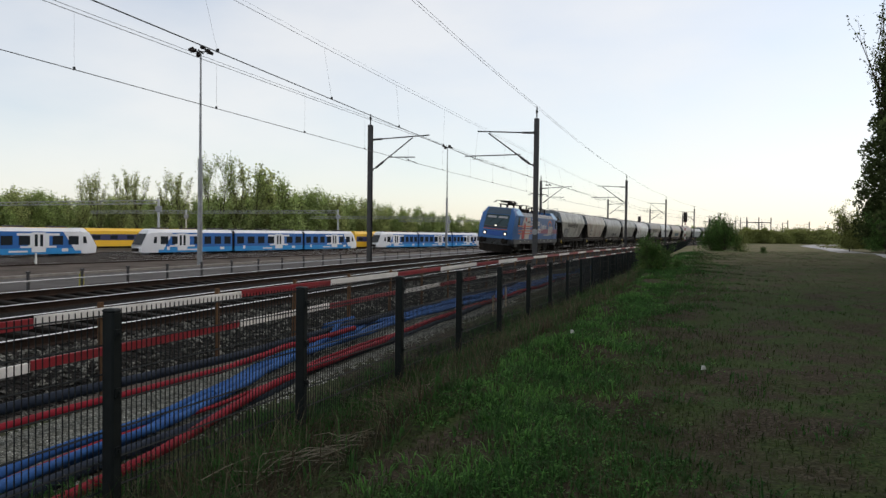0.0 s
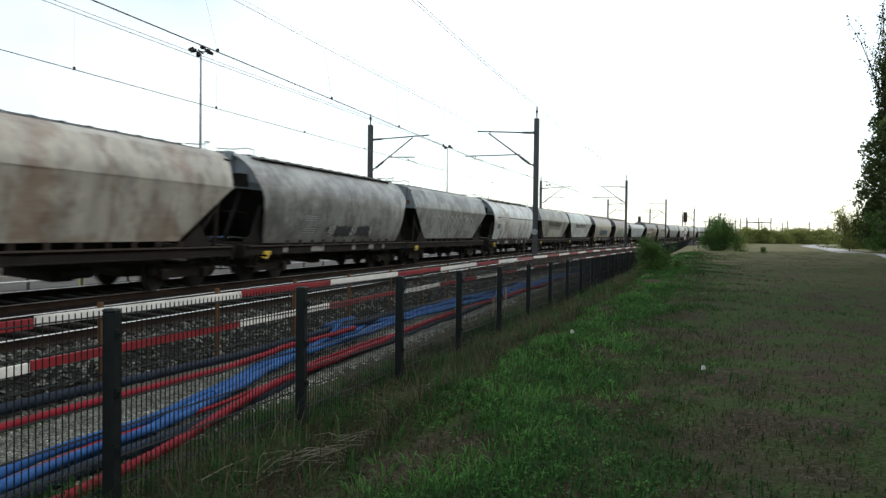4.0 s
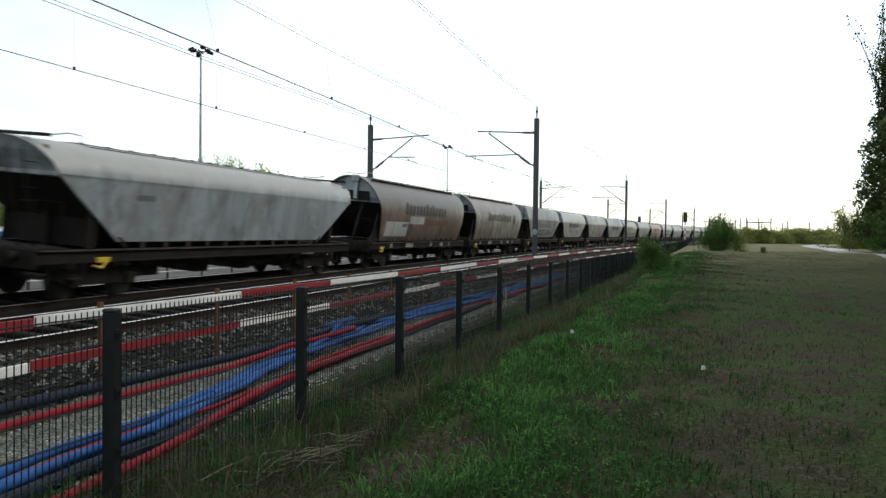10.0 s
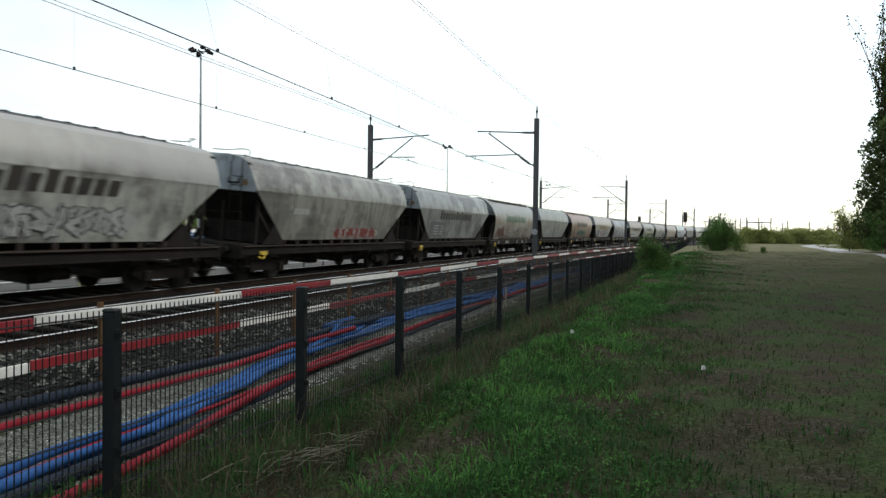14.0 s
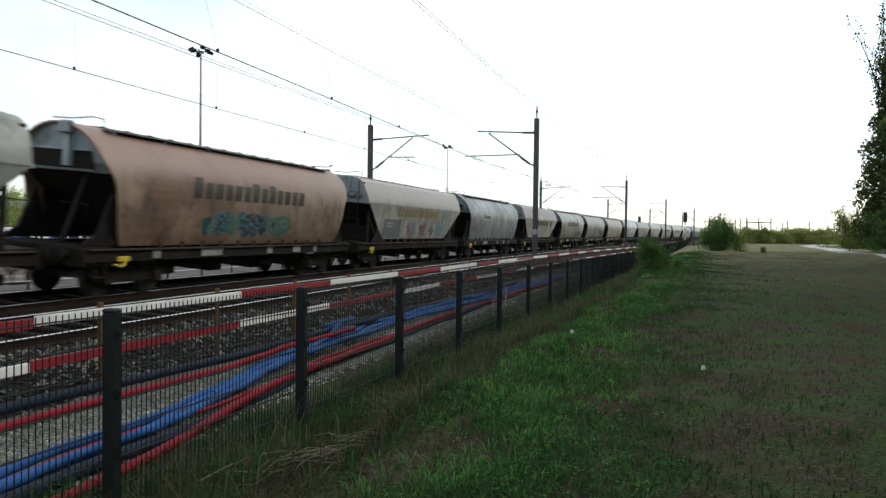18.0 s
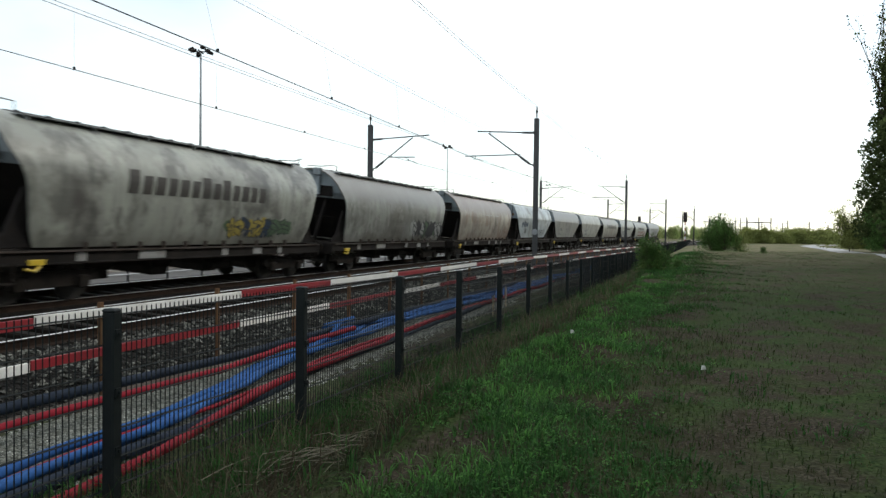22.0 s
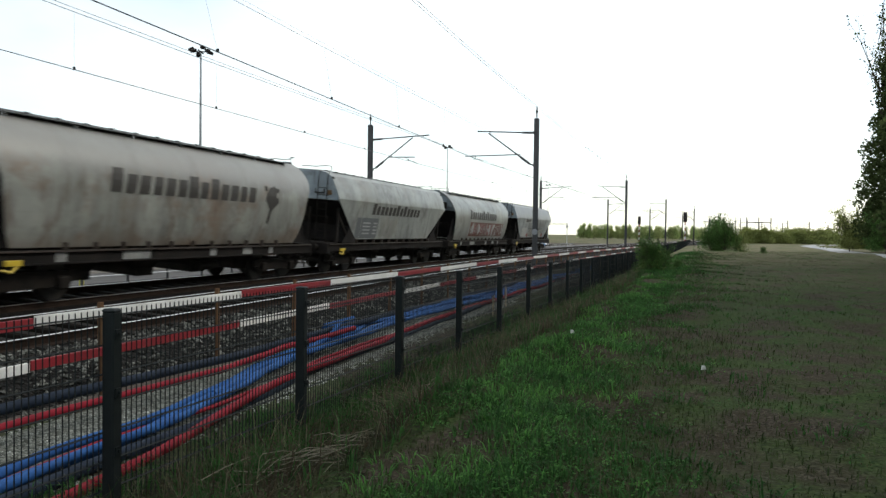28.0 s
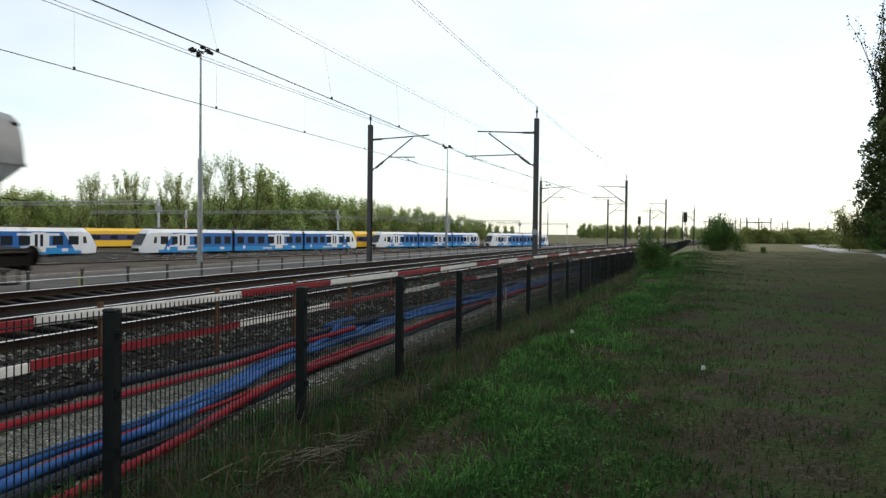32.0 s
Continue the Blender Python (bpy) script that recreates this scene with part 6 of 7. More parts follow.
yellow_unit("yellow_train", yard_pose(-90.0, 86.5, -52.8, 157.7), 80, "yellow train with navy window bands parked in the yard")
yellow_unit("yellow_train", yard_pose(-20.2, 160.0, -20.2 + U.x * 27, 160 + U.y * 27), 27, "yellow train beside the blue trains in the yard")

for k, (o, z) in enumerate(((0, 0), (-4.5, 0), (4.5, 0), (9, 0), (-9, 0), (-14, 0), (14, 0))):
    tr = thing("yard_track", "rusty rails of a yard siding", "railway track", kind="structure")
    n = Vector((-U.y, U.x, 0))
    c = Vector((-43.2, 104.0, 0)) + n * o
    for e in (-0.72, 0.72):
        top = Shape().beam(c - U * 110 + n * e + Vector((0, 0, YARD + 0.165)), c + U * 190 + n * e + Vector((0, 0, YARD + 0.165)), 0.06, 0.01)
        part("rail_head", top, RAIL_TOP, tr, "bright worn rail head")
        sh = Shape().beam(c - U * 110 + n * e + Vector((0, 0, YARD + 0.08)), c + U * 190 + n * e + Vector((0, 0, YARD + 0.08)), 0.07, 0.16)
        part("rail", sh, RAIL_SIDE, tr)
# ------------------------------------------------------------ yard lighting columns, gantries, signals
def light_column(x, y, h, base=YARD):
    t = thing("floodlight_column", "tall grey steel floodlight column with lamps on top", "light column", Matrix.Translation((x, y, base)))
    part("column", Shape().tube([(0, 0, 0), (0, 0, h * 0.5), (0, 0, h * 0.5 + 0.05), (0, 0, h)], [0.28, 0.24, 0.15, 0.09], 12), STEEL_GREY, t, smooth=40)
    part("head_ring", Shape().beam((-0.9, 0, h), (0.9, 0, h), 0.1, 0.1).beam((0, -0.9, h), (0, 0.9, h), 0.1, 0.1), STEEL_DARK, t)
    for a in range(6):
        c, s = math.cos(a * 1.047), math.sin(a * 1.047)
        part("floodlight", Shape().box((c * 1.0, s * 1.0, h - 0.1 + 0.35 * (a % 2)), (0.6, 0.5, 0.32), Euler((0, 0.4, a * 1.047)).to_matrix(), bevel=0.05), BLACK_IRON, t)
    return t


light_column(-26.2, 80.0, 22.9)
light_column(0.8, 181.0, 24.6)
light_column(49.5, 352.0, 27.0)


def white_post(x, y, h, arm=0.0):
    t = thing("yard_mast", "pale galvanised overhead line post in the yard", "mast", Matrix.Translation((x, y, YARD)))
    part("pole", Shape().box((0, 0, h / 2), (0.26, 0.26, h), bevel=0.02), mat("pale galvanised post", (0.55, 0.56, 0.56), (0.45, 0.46, 0.46), rough=0.5), t)
    part("foot", Shape().box((0, 0, 0.25), (4.6, 0.3, 0.16)).box((-2.2, 0, 0.1), (0.25, 0.3, 0.6)).box((2.2, 0, 0.1), (0.25, 0.3, 0.6)), STEEL_GREY, t)
    part("insulator_box", Shape().box((0, 0, h * 0.82), (0.9, 0.5, 0.9), bevel=0.1), STEEL_GREY, t)
    if arm:
        g = Shape()
        n = Vector((-U.y, U.x, 0))
        for z in (h - 0.2, h - 0.7):
            g.beam(n * 0.0 + Vector((0, 0, z)), n * arm + Vector((0, 0, z)), 0.12, 0.12)
        for i in range(int(arm / 1.5)):
            g.beam(n * 1.5 * i + Vector((0, 0, h - 0.2 - 0.5 * (i % 2))), n * 1.5 * (i + 1) + Vector((0, 0, h - 0.7 + 0.5 * (i % 2))), 0.06, 0.06)
        part("gantry_beam", g, STEEL_GREY, t, "lattice gantry beam")
    return t


white_post(-42.0, 109.6, 8.3, 46)
white_post(-21.6, 152.3, 8.3, 46)
white_post(-54.0, 156.0, 8.0, 30)
white_post(1.5, 198.0, 8.3, 46)
white_post(25.0, 243.0, 8.3, 46)
white_post(48.0, 288.0, 8.3, 30)
t = thing("marker_post", "short white marker post in the yard", "post", Matrix.Translation((-41.5, 75.7, -2.2)))
part("post", Shape().box((0, 0, 0.6), (0.16, 0.16, 1.3), bevel=0.02), BOARD_WHITE, t)
t = thing("hydrant_post", "yellow-green marker post beside the service road", "post", Matrix.Translation(line(25.0, 9.2, -0.74)))
part("post", Shape().tube([(0, 0, 0), (0, 0, 0.5), (0, 0, 0.52), (0, 0, 0.62)], [0.1, 0.1, 0.06, 0.05], 10), mat("yellow-green post paint", (0.42, 0.4, 0.08), (0.3, 0.28, 0.06)), t)


def signal(s, off, h, size):
    t = thing("railway_signal", "dark signal head on a red and white banded post", "signal", Matrix.Translation(line(s, off, -0.5)) @ pose(0, 0, 0, 0, 0, along(s)))
    for k in range(8):
        part("post_band", Shape().tube([(0, 0, h * k / 8), (0, 0, h * (k + 1) / 8)], 0.1, 8), BOARD_RED if k % 2 else BOARD_WHITE, t)
    part("signal_head", Shape().box((0, 0, h + size / 2), (0.25, size * 0.38, size), bevel=0.1), BLACK_IRON, t, "black signal head")
    for k in range(3):
        part("lens", Shape().tube([(-0.13, 0, h + size * (0.22 + 0.28 * k)), (-0.22, 0, h + size * (0.22 + 0.28 * k))], 0.13, 10), STEEL_DARK, t)
    part("ladder", Shape().box((0.3, 0.2, h / 2), (0.03, 0.03, h)).box((0.3, -0.2, h / 2), (0.03, 0.03, h)), STEEL_GREY, t)
    return t


signal(163.0, 2.4, 4.4, 1.7)
signal(177.0, -5.2, 5.2, 2.2)


def far_gantry(x0, x1, y, h):
    t = thing("signal_gantry", "distant dark portal over the tracks", "gantry", Matrix.Translation((0, y, -0.6)))
    for x in np.linspace(x0, x1, 3):
        part("leg", Shape().box((x, 0, h / 2), (0.4, 0.4, h)), STEEL_DARK, t)
    part("beam", Shape().beam((x0, 0, h * 0.78), (x1, 0, h * 0.78), 0.3, 0.5), STEEL_DARK, t)
    return t


far_gantry(162, 175, 397, 12.5)
for x, y, h in ((183.5, 396, 11.0), (196, 398, 10.5), (206, 398, 9.0), (129, 342, 11.0), (141, 345, 10.0), (118, 330, 10.0)):
    t = thing("distant_mast", "distant dark overhead line mast", "mast", Matrix.Translation((x, y, -0.6)))
    part("pole", Shape().box((0, 0, h / 2), (0.4, 0.4, h)).beam((0, 0, h * 0.85), (-3, 0, h * 0.88), 0.15, 0.15), STEEL_DARK, t)


# ------------------------------------------------------------ trees and shrubs
def leaf_mat(name, a, b):
    m = mat(name, a, b, scale=0.7, fine=6, rough=0.72, bump=0, vary=0.5)
    p = m.node_tree.nodes["Principled BSDF"]
    n, l = m.node_tree.nodes, m.node_tree.links
    tr, mx = n.new("ShaderNodeBsdfTranslucent"), n.new("ShaderNodeMixShader")
    l.new(p.inputs["Base Color"].links[0].from_socket, tr.inputs[0])
    mx.inputs[0].default_value = 0.55
    l.new(p.outputs[0], mx.inputs[1])
    l.new(tr.outputs[0], mx.inputs[2])
    l.new(mx.outputs[0], n["Material Output"].inputs[0])
    return m


# LEAF_OAK and LEAF_SPRING carry distance haze and backlight in their colour
LEAF_OAK = leaf_mat("spring leaves, lightened for haze", (0.36, 0.44, 0.17), (0.24, 0.31, 0.11))
LEAF_YELLOW = leaf_mat("yellow-green young leaves", (0.27, 0.3, 0.1), (0.18, 0.21, 0.07))
LEAF_SPRING = leaf_mat("yellow-green spring leaves, lightened for haze", (0.43, 0.47, 0.2), (0.29, 0.34, 0.13))
LEAF_DARK = leaf_mat("dark evergreen leaves", (0.075, 0.1, 0.036), (0.045, 0.062, 0.022))
LEAF_BUSH = leaf_mat("bush leaves", (0.1, 0.19, 0.05), (0.055, 0.1, 0.03))


def branches(rng, base, way, length, r, depth, out, tips, spread_=0.6, up=0.25, kids=4):
    n = 5
    pts, p, d = [base], Vector(base), Vector(way).normalized()
    for i in range(n):
        d = (d + Vector((rng.uniform(-1, 1), rng.uniform(-1, 1), rng.uniform(-0.6, 1))) * 0.12 + Vector((0, 0, up * 0.15))).normalized()
        p = p + d * length / n
        pts.append(p.copy())
    out.append((pts, [r * (1 - 0.6 * i / n) for i in range(n + 1)], depth))
    tips += pts[2:]
    if depth <= 0:
        return
    for k in range(kids):
        i = rng.randint(1, n)
        a = rng.uniform(0, 6.283)
        side = Vector((math.cos(a), math.sin(a), rng.uniform(0.1, 0.8)))
        w = (d * (1 - spread_) + side.normalized() * spread_ + Vector((0, 0, up))).normalized()
        branches(rng, pts[i], w, length * rng.uniform(0.5, 0.72), r * 0.5, depth - 1, out, tips, spread_, up, kids)


def tree_meshes(seed, height, crown, leaves, leaf, leafmat, depth=3, spread_=0.6, trunk=0.3, kids=4, low=0.25, stems=1, fill=0.0, wide=1.0, lumps=26, taper=0.75):
    """Wood and leaves of one plant. fill: share of the leaves that fills the crown's volume down to the ground."""
    rng = random.Random(seed)
    out, tips = [], []
    th = height * low
    for k in range(stems):
        a = 6.283 * k / stems + rng.uniform(-0.3, 0.3)
        lean = 0.1 if stems == 1 else 0.55
        branches(rng, Vector((0, 0, th)), (math.cos(a) * lean, math.sin(a) * lean, 1), height * 0.5, trunk * 0.8, depth, out, tips, spread_, 0.3, kids)
    for k in range(kids + 1):
        a = 6.283 * k / (kids + 1) + rng.uniform(-0.4, 0.4)
        branches(rng, Vector((0, 0, th * rng.uniform(0.7, 1.5))), (math.cos(a) * spread_, math.sin(a) * spread_, 0.7), crown * rng.uniform(0.7, 1.0), trunk * 0.5, depth - 1, out, tips, spread_, 0.3, kids)
    wood = Shape()
    wood.tube([(0, 0, -0.5), (0, 0, th * 0.5), (0, 0, th * 1.05)], [trunk * 1.3, trunk, trunk * 0.8], 8)
    for pts, rs, dep in out:
        wood.tube(pts, [max(0.015 if height > 6 else 0.006, q) for q in rs], 6 if dep > 1 else 3, cap=False)
    g = np.random.default_rng(seed)
    tp = np.array([list(q) for q in tips])
    c = tp[g.integers(0, len(tp), leaves)] + g.normal(0, leaf * 1.3, (leaves, 3))
    if fill:
        m = int(leaves * fill)
        la, lz = g.uniform(0, 6.283, lumps), g.uniform(0.05, 0.75, lumps) * height
        lr = crown * wide * (1 - taper * (lz / height) ** 1.2) * g.uniform(0.35, 1.0, lumps)
        lc = np.stack([np.cos(la) * lr, np.sin(la) * lr, lz], 1)
        pick = g.integers(0, lumps, m)
        d = g.normal(0, 1, (m, 3))
        d /= np.linalg.norm(d, axis=1)[:, None]
        c[:m] = lc[pick] + d * (crown * 0.36 * g.uniform(0.5, 1.0, (m, 1))) * np.array([1, 1, 0.9])
        c[:, 2] = np.abs(c[:, 2])
    u = g.normal(0, 1, (leaves, 3))
    u /= np.linalg.norm(u, axis=1)[:, None]
    w = np.cross(u, g.normal(0, 1, (leaves, 3)))
    w /= np.linalg.norm(w, axis=1)[:, None]
    sz = leaf * g.uniform(0.5, 1.1, (leaves, 1))
    v = np.stack([c - u * sz, c + w * sz * 0.6, c + u * sz, c - w * sz * 0.6], 1).reshape(-1, 3)
    k = height / float(np.percentile(c[:, 2], 99.5))
    v *= k
    wood.v = [(x * k, y * k, z * k) for x, y, z in wood.v]
    me = bpy.data.meshes.new("crown")
    me.from_pydata(v.tolist(), [], [(4 * i, 4 * i + 1, 4 * i + 2, 4 * i + 3) for i in range(leaves)])
    me.materials.append(leafmat)
    return wood.mesh("trunk", BARK), me


KINDS = {
    "leafy": tree_meshes(1, 13, 4.6, 5200, 0.3, LEAF_OAK, 3, 0.6, 0.22, 4, 0.1, fill=0.5, lumps=34),
    "leafy2": tree_meshes(2, 12, 4.4, 4600, 0.3, LEAF_SPRING, 3, 0.62, 0.22, 4, 0.1, fill=0.45, lumps=34),
    "airy": tree_meshes(3, 16, 2.9, 3000, 0.19, LEAF_SPRING, 3, 0.34, 0.16, 5, 0.16),
    "airy2": tree_meshes(4, 16, 3.4, 4200, 0.2, LEAF_OAK, 3, 0.38, 0.18, 5, 0.14, fill=0.15),
    "tall": tree_meshes(5, 25, 4.2, 40000, 0.2, LEAF_DARK, 3, 0.34, 0.4, 5, 0.08, fill=0.88, wide=1.35, lumps=90, taper=0.8),
    "bush": tree_meshes(6, 3.4, 1.6, 7000, 0.07, LEAF_BUSH, 2, 0.6, 0.04, 6, 0.04, 4, 0.55, lumps=40),
    "bush2": tree_meshes(7, 3.2, 1.8, 4200, 0.08, LEAF_YELLOW, 3, 0.6, 0.035, 4, 0.03, 5, 0.4),
    "hedge": tree_meshes(8, 4.0, 3.2, 5000, 0.2, LEAF_YELLOW, 2, 0.7, 0.06, 5, 0.04, 3, 0.7),
}
TALL = {"leafy": 13.0, "leafy2": 12.0, "airy": 16.0, "airy2": 16.0}
WORDS = {"hedge": ("bush", "broad yellow-green hedge bush in the field"), "leafy": ("tree", "leafy spring tree with fresh green crown"), "leafy2": ("tree", "yellow-green spring tree with rounded crown"), "airy": ("tree", "tall slender tree with sparse young leaves"), "airy2": ("tree", "upright tree with half-bare spring branches"), "tall": ("tree", "tall dark tree with ragged bare outer twigs"), "bush": ("bush", "dense green bush beside the railway fence"), "bush2": ("bush", "yellow-green bush with loose twigs")}


def plant(kind, x, y, z, scale=1.0, turn=0.0, group="", label=""):
    wood, crown = KINDS[kind]
    name, lab = WORDS[kind]
    t = thing(name, label or lab, name, Matrix.Translation((x, y, z)) @ pose(0, 0, 0, 0, 0, turn) @ Matrix.Diagonal((scale, scale, scale, 1)), group)
    part("trunk", wood, None, t)
    part("crown", crown, None, t)
    return t


rng = random.Random(12)


def skyline(a):
    """Slope of the wood's top edge above the eye, for a slope to the side."""
    return float(np.interp(a, [-0.64, -0.55, -0.5, -0.36, -0.25, -0.19, -0.15, -0.1, -0.03, 0.0, 0.05, 0.09], [0.05, 0.049, 0.042, 0.044, 0.048, 0.055, 0.048, 0.042, 0.03, 0.026, 0.018, 0.01]))


def yard_tree(kind, a, far, top):
    """A tree of the wood behind the yard: slope to the side, distance, slope to its top."""
    plant(kind, a * far, far, YARD, (EYE[2] - YARD + top * far) / TALL[kind], rng.uniform(0, 360), "trees behind the yard")


for i in range(62):
    u = i / 61
    a = -0.64 + 0.73 * u
    far = 168 + 212 * u ** 1.15
    for row in range(3):
        yard_tree(rng.choice(("leafy", "leafy", "leafy2", "airy2")), a + rng.uniform(-0.006, 0.006), far + row * 9 + rng.uniform(-3, 3), skyline(a) * rng.uniform(0.72, 1.06))
for a, top, kind in ((-0.485, 0.07, "airy"), (-0.462, 0.073, "airy"), (-0.433, 0.077, "airy"), (-0.412, 0.074, "airy"), (-0.376, 0.076, "airy"), (-0.352, 0.073, "airy"), (-0.314, 0.098, "airy2"), (-0.297, 0.1, "airy2"), (-0.28, 0.092, "airy"), (-0.252, 0.082, "airy2"), (-0.232, 0.081, "leafy2"), (-0.212, 0.068, "leafy")):
    yard_tree(kind, a, 172 + rng.uniform(-4, 4), top)
# far wood along the horizon
for i in range(60):
    px = 0.185 + 0.19 * i / 59
    far = 470 + 60 * (i / 59)
    plant(rng.choice(("leafy", "leafy2")), px * far, far + rng.uniform(-10, 10), -1.0, rng.uniform(0.62, 0.76), rng.uniform(0, 360), "distant wood")
# hedge line right of the tracks
for i in range(30):
    px = 0.405 + 0.125 * i / 29
    far = 235 + rng.uniform(-8, 8)
    plant("hedge", px * far, far, -0.4, rng.uniform(0.8, 1.25), rng.uniform(0, 360), "hedge")
# bushes along the fence
for s, o, sc, k in ((9.0, 32.4, 0.46, "bush"), (9.7, 33.4, 0.44, "bush"), (9.3, 33.0, 0.36, "bush2"), (10.9, 34.5, 0.16, "bush"), (28.6, 75.5, 1.0, "bush"), (29.6, 79.0, 1.15, "bush"), (28.0, 77.5, 0.9, "bush"), (30.4, 77.0, 0.8, "bush2"), (28.9, 67.0, 0.2, "bush")):
    plant(k, s, o, float(ground_z(s, o)) - 0.05, sc, rng.uniform(0, 360), "bushes along the fence")
# shrub and tall trees at the bend of the path, and unseen trees for shade
plant("bush2", 61.3, 112.0, 0.0, 2.0, 20, "", "half-bare spreading shrub with yellow-green leaves")
plant("bush2", 69.5, 116.0, 0.0, 1.6, 140, "", "half-bare spreading shrub with yellow-green leaves")
plant("hedge", 61.0, 110.5, 0.0, 0.75, 10, "", "low yellow-green undergrowth at the path")
plant("hedge", 65.5, 112.5, 0.0, 0.8, 100, "", "low yellow-green undergrowth at the path")
plant("bush", 64.5, 108.0, 0.0, 1.3, 60, "", "dense low undergrowth below the trees")
# from (57, 74) on these stand out of view, added to shade the near ground
for x, y, sc in ((58.4, 91.0, 1.0), (60.5, 96.0, 0.95), (66.5, 101.0, 0.9), (73.0, 108.0, 0.85), (57.0, 74.0, 1.1), (54.0, 60.0, 1.05), (50.5, 46.0, 1.1), (46.5, 32.0, 1.0), (43.5, 18.0, 1.1), (41.0, 4.0, 1.05), (39.0, -11.0, 1.1), (29.0, 25.0, 0.9), (25.0, 12.0, 0.9), (22.0, 0.0, 0.85), (20.0, -12.0, 0.9)):
    plant("tall", x, y, 0.0, sc, rng.uniform(0, 360), "row of tall trees")
over = tree_meshes(9, 1.9, 1.4, 1300, 0.06, LEAF_DARK, 3, 0.65, 0.05, 5, 0.2)
near_tree = plant("tall", 32.5, 41.0, 0.0, 0.95, 40, "row of tall trees", "tall dark tree with a limb hanging out to the side")
for z, x, y, turn in ((11.6, -8.6, 0.0, -85), (10.4, -8.0, 0.4, -100)):
    part("limb", Shape().tube([(0, 0, z - 2.6), (x * 0.5, y, z - 1.0), (x, y, z)], [0.16, 0.1, 0.05], 7), BARK, near_tree)
    part("limb_twigs", over[0], None, near_tree, at_=Matrix.Translation((x * 0.86, y, z - 0.3)) @ pose(0, 0, 0, 0, turn * 0.8, 0))
    part("limb_leaves", over[1], None, near_tree, at_=Matrix.Translation((x * 0.86, y, z - 0.3)) @ pose(0, 0, 0, 0, turn * 0.8, 0))
for x, y, sc in ((52.5, 88, 1.5), (55.0, 92.0, 1.6), (59.5, 99.0, 1.4), (50.5, 79.0, 1.5), (62, 103, 1.2)):
    plant("bush", x, y, 0.0, sc, rng.uniform(0, 360), "", "dark undergrowth below the tall trees")

# ------------------------------------------------------------ footpath at the bend
pt = Shape()
mid = [(30, 45), (40.5, 66), (50, 87), (59, 108), (69, 132), (79, 157), (88, 180), (101, 200), (120, 214)]
rows = []
for i, (x, y) in enumerate(mid):
    a, b = mid[max(0, i - 1)], mid[min(len(mid) - 1, i + 1)]
    d = Vector((b[0] - a[0], b[1] - a[1], 0)).normalized()
    n = Vector((d.y, -d.x, 0))
    rows.append([Vector((x, y, float(ground_z(x, y)) + 0.07)) + n * e + Vector((0, 0, -0.1 if abs(e) > 1.5 else 0)) for e in (-1.7, -1.5, 0, 1.5, 1.7)])
pt.strip(rows)
tagged(part("footpath", pt, mat("pale gravelled path", (0.42, 0.41, 0.42), (0.33, 0.32, 0.32), scale=1.2, fine=40, rough=0.9)), "pale paved footpath curving away through the grass", "path", kind="structure")


# ------------------------------------------------------------ grass
def blades(name, label, count, place, height, width, mtl, seed, lean=0.6, tuft=0.0, per=9):
    """Grass blades in two bent pieces; tuft: metres over which the blades of one clump fan out."""
    g = np.random.default_rng(seed)
    if tuft:
        x, y = place(g, count // per)
        m = len(x)
        big = np.repeat(g.uniform(0.6, 1.35, m), per)
        x, y = np.repeat(x, per), np.repeat(y, per)
        b = g.uniform(0, 6.283, m * per)
        r = tuft * np.sqrt(g.random(m * per)) * big
        x, y = x + np.cos(b) * r, y + np.sin(b) * r
    else:
        x, y = place(g, count)
        big = np.ones(len(x))
        b = g.uniform(0, 6.283, len(x))
    z = ground_z(x, y)
    n = len(x)
    h = height * g.uniform(0.45, 1.15, n) * big
    k = lean * g.uniform(0.3, 1.3, n)
    lx, ly = np.cos(b) * h * k, np.sin(b) * h * k
    up = h / np.sqrt(1 + 0.6 * k * k)
    a = b + 1.57 + g.normal(0, 0.5, n)
    dx, dy = np.cos(a), np.sin(a)
    w = width * g.uniform(0.6, 1.3, n)
    v = np.empty((n, 5, 3))
    v[:, 0] = np.stack([x - dx * w, y - dy * w, z - 0.02], 1)
    v[:, 1] = np.stack([x + dx * w, y + dy * w, z - 0.02], 1)
    v[:, 2] = np.stack([x + dx * w * 0.8 + lx * 0.35, y + dy * w * 0.8 + ly * 0.35, z + up * 0.65], 1)
    v[:, 3] = np.stack([x - dx * w * 0.8 + lx * 0.35, y - dy * w * 0.8 + ly * 0.35, z + up * 0.65], 1)
    v[:, 4] = np.stack([x + lx, y + ly, z + up * g.uniform(0.6, 1.0, n)], 1)
    q = 5 * np.arange(n)
    f = [(i, i + 1, i + 2, i + 3) for i in q.tolist()] + [(i + 3, i + 2, i + 4) for i in q.tolist()]
    return tagged(sheet(name, v.reshape(-1, 3).tolist(), f, mtl), label, "grass", kind="stuff")


def band(e0, e1, u0, u1, power=1.8, patch=0.0, scale=1.0, soft=0.0):
    """Places e0 to e1 metres right of the fence, u0 to u1 along it; patch: higher leaves more gaps; soft: frays the far edge."""
    def f(g, n):
        u = u0 + (u1 - u0) * g.random(n) ** power
        e = g.uniform(e0, e1, n) + soft * np.abs(g.normal(0, 1, n)) * g.random(n)
        c, s = math.cos(FENCE_WAY), math.sin(FENCE_WAY)
        x, y = (e - 3.80) * c + u * s, -(e - 3.80) * s + u * c
        q = lumps_at(x * scale, y * scale) + 0.6 * lumps_at(3.1 * x * scale + 9, 3.1 * y * scale) + g.normal(0, 0.3, n)
        keep = (q > patch) & (np.hypot(x, y) > 1.6)
        return x[keep], y[keep]
    return f


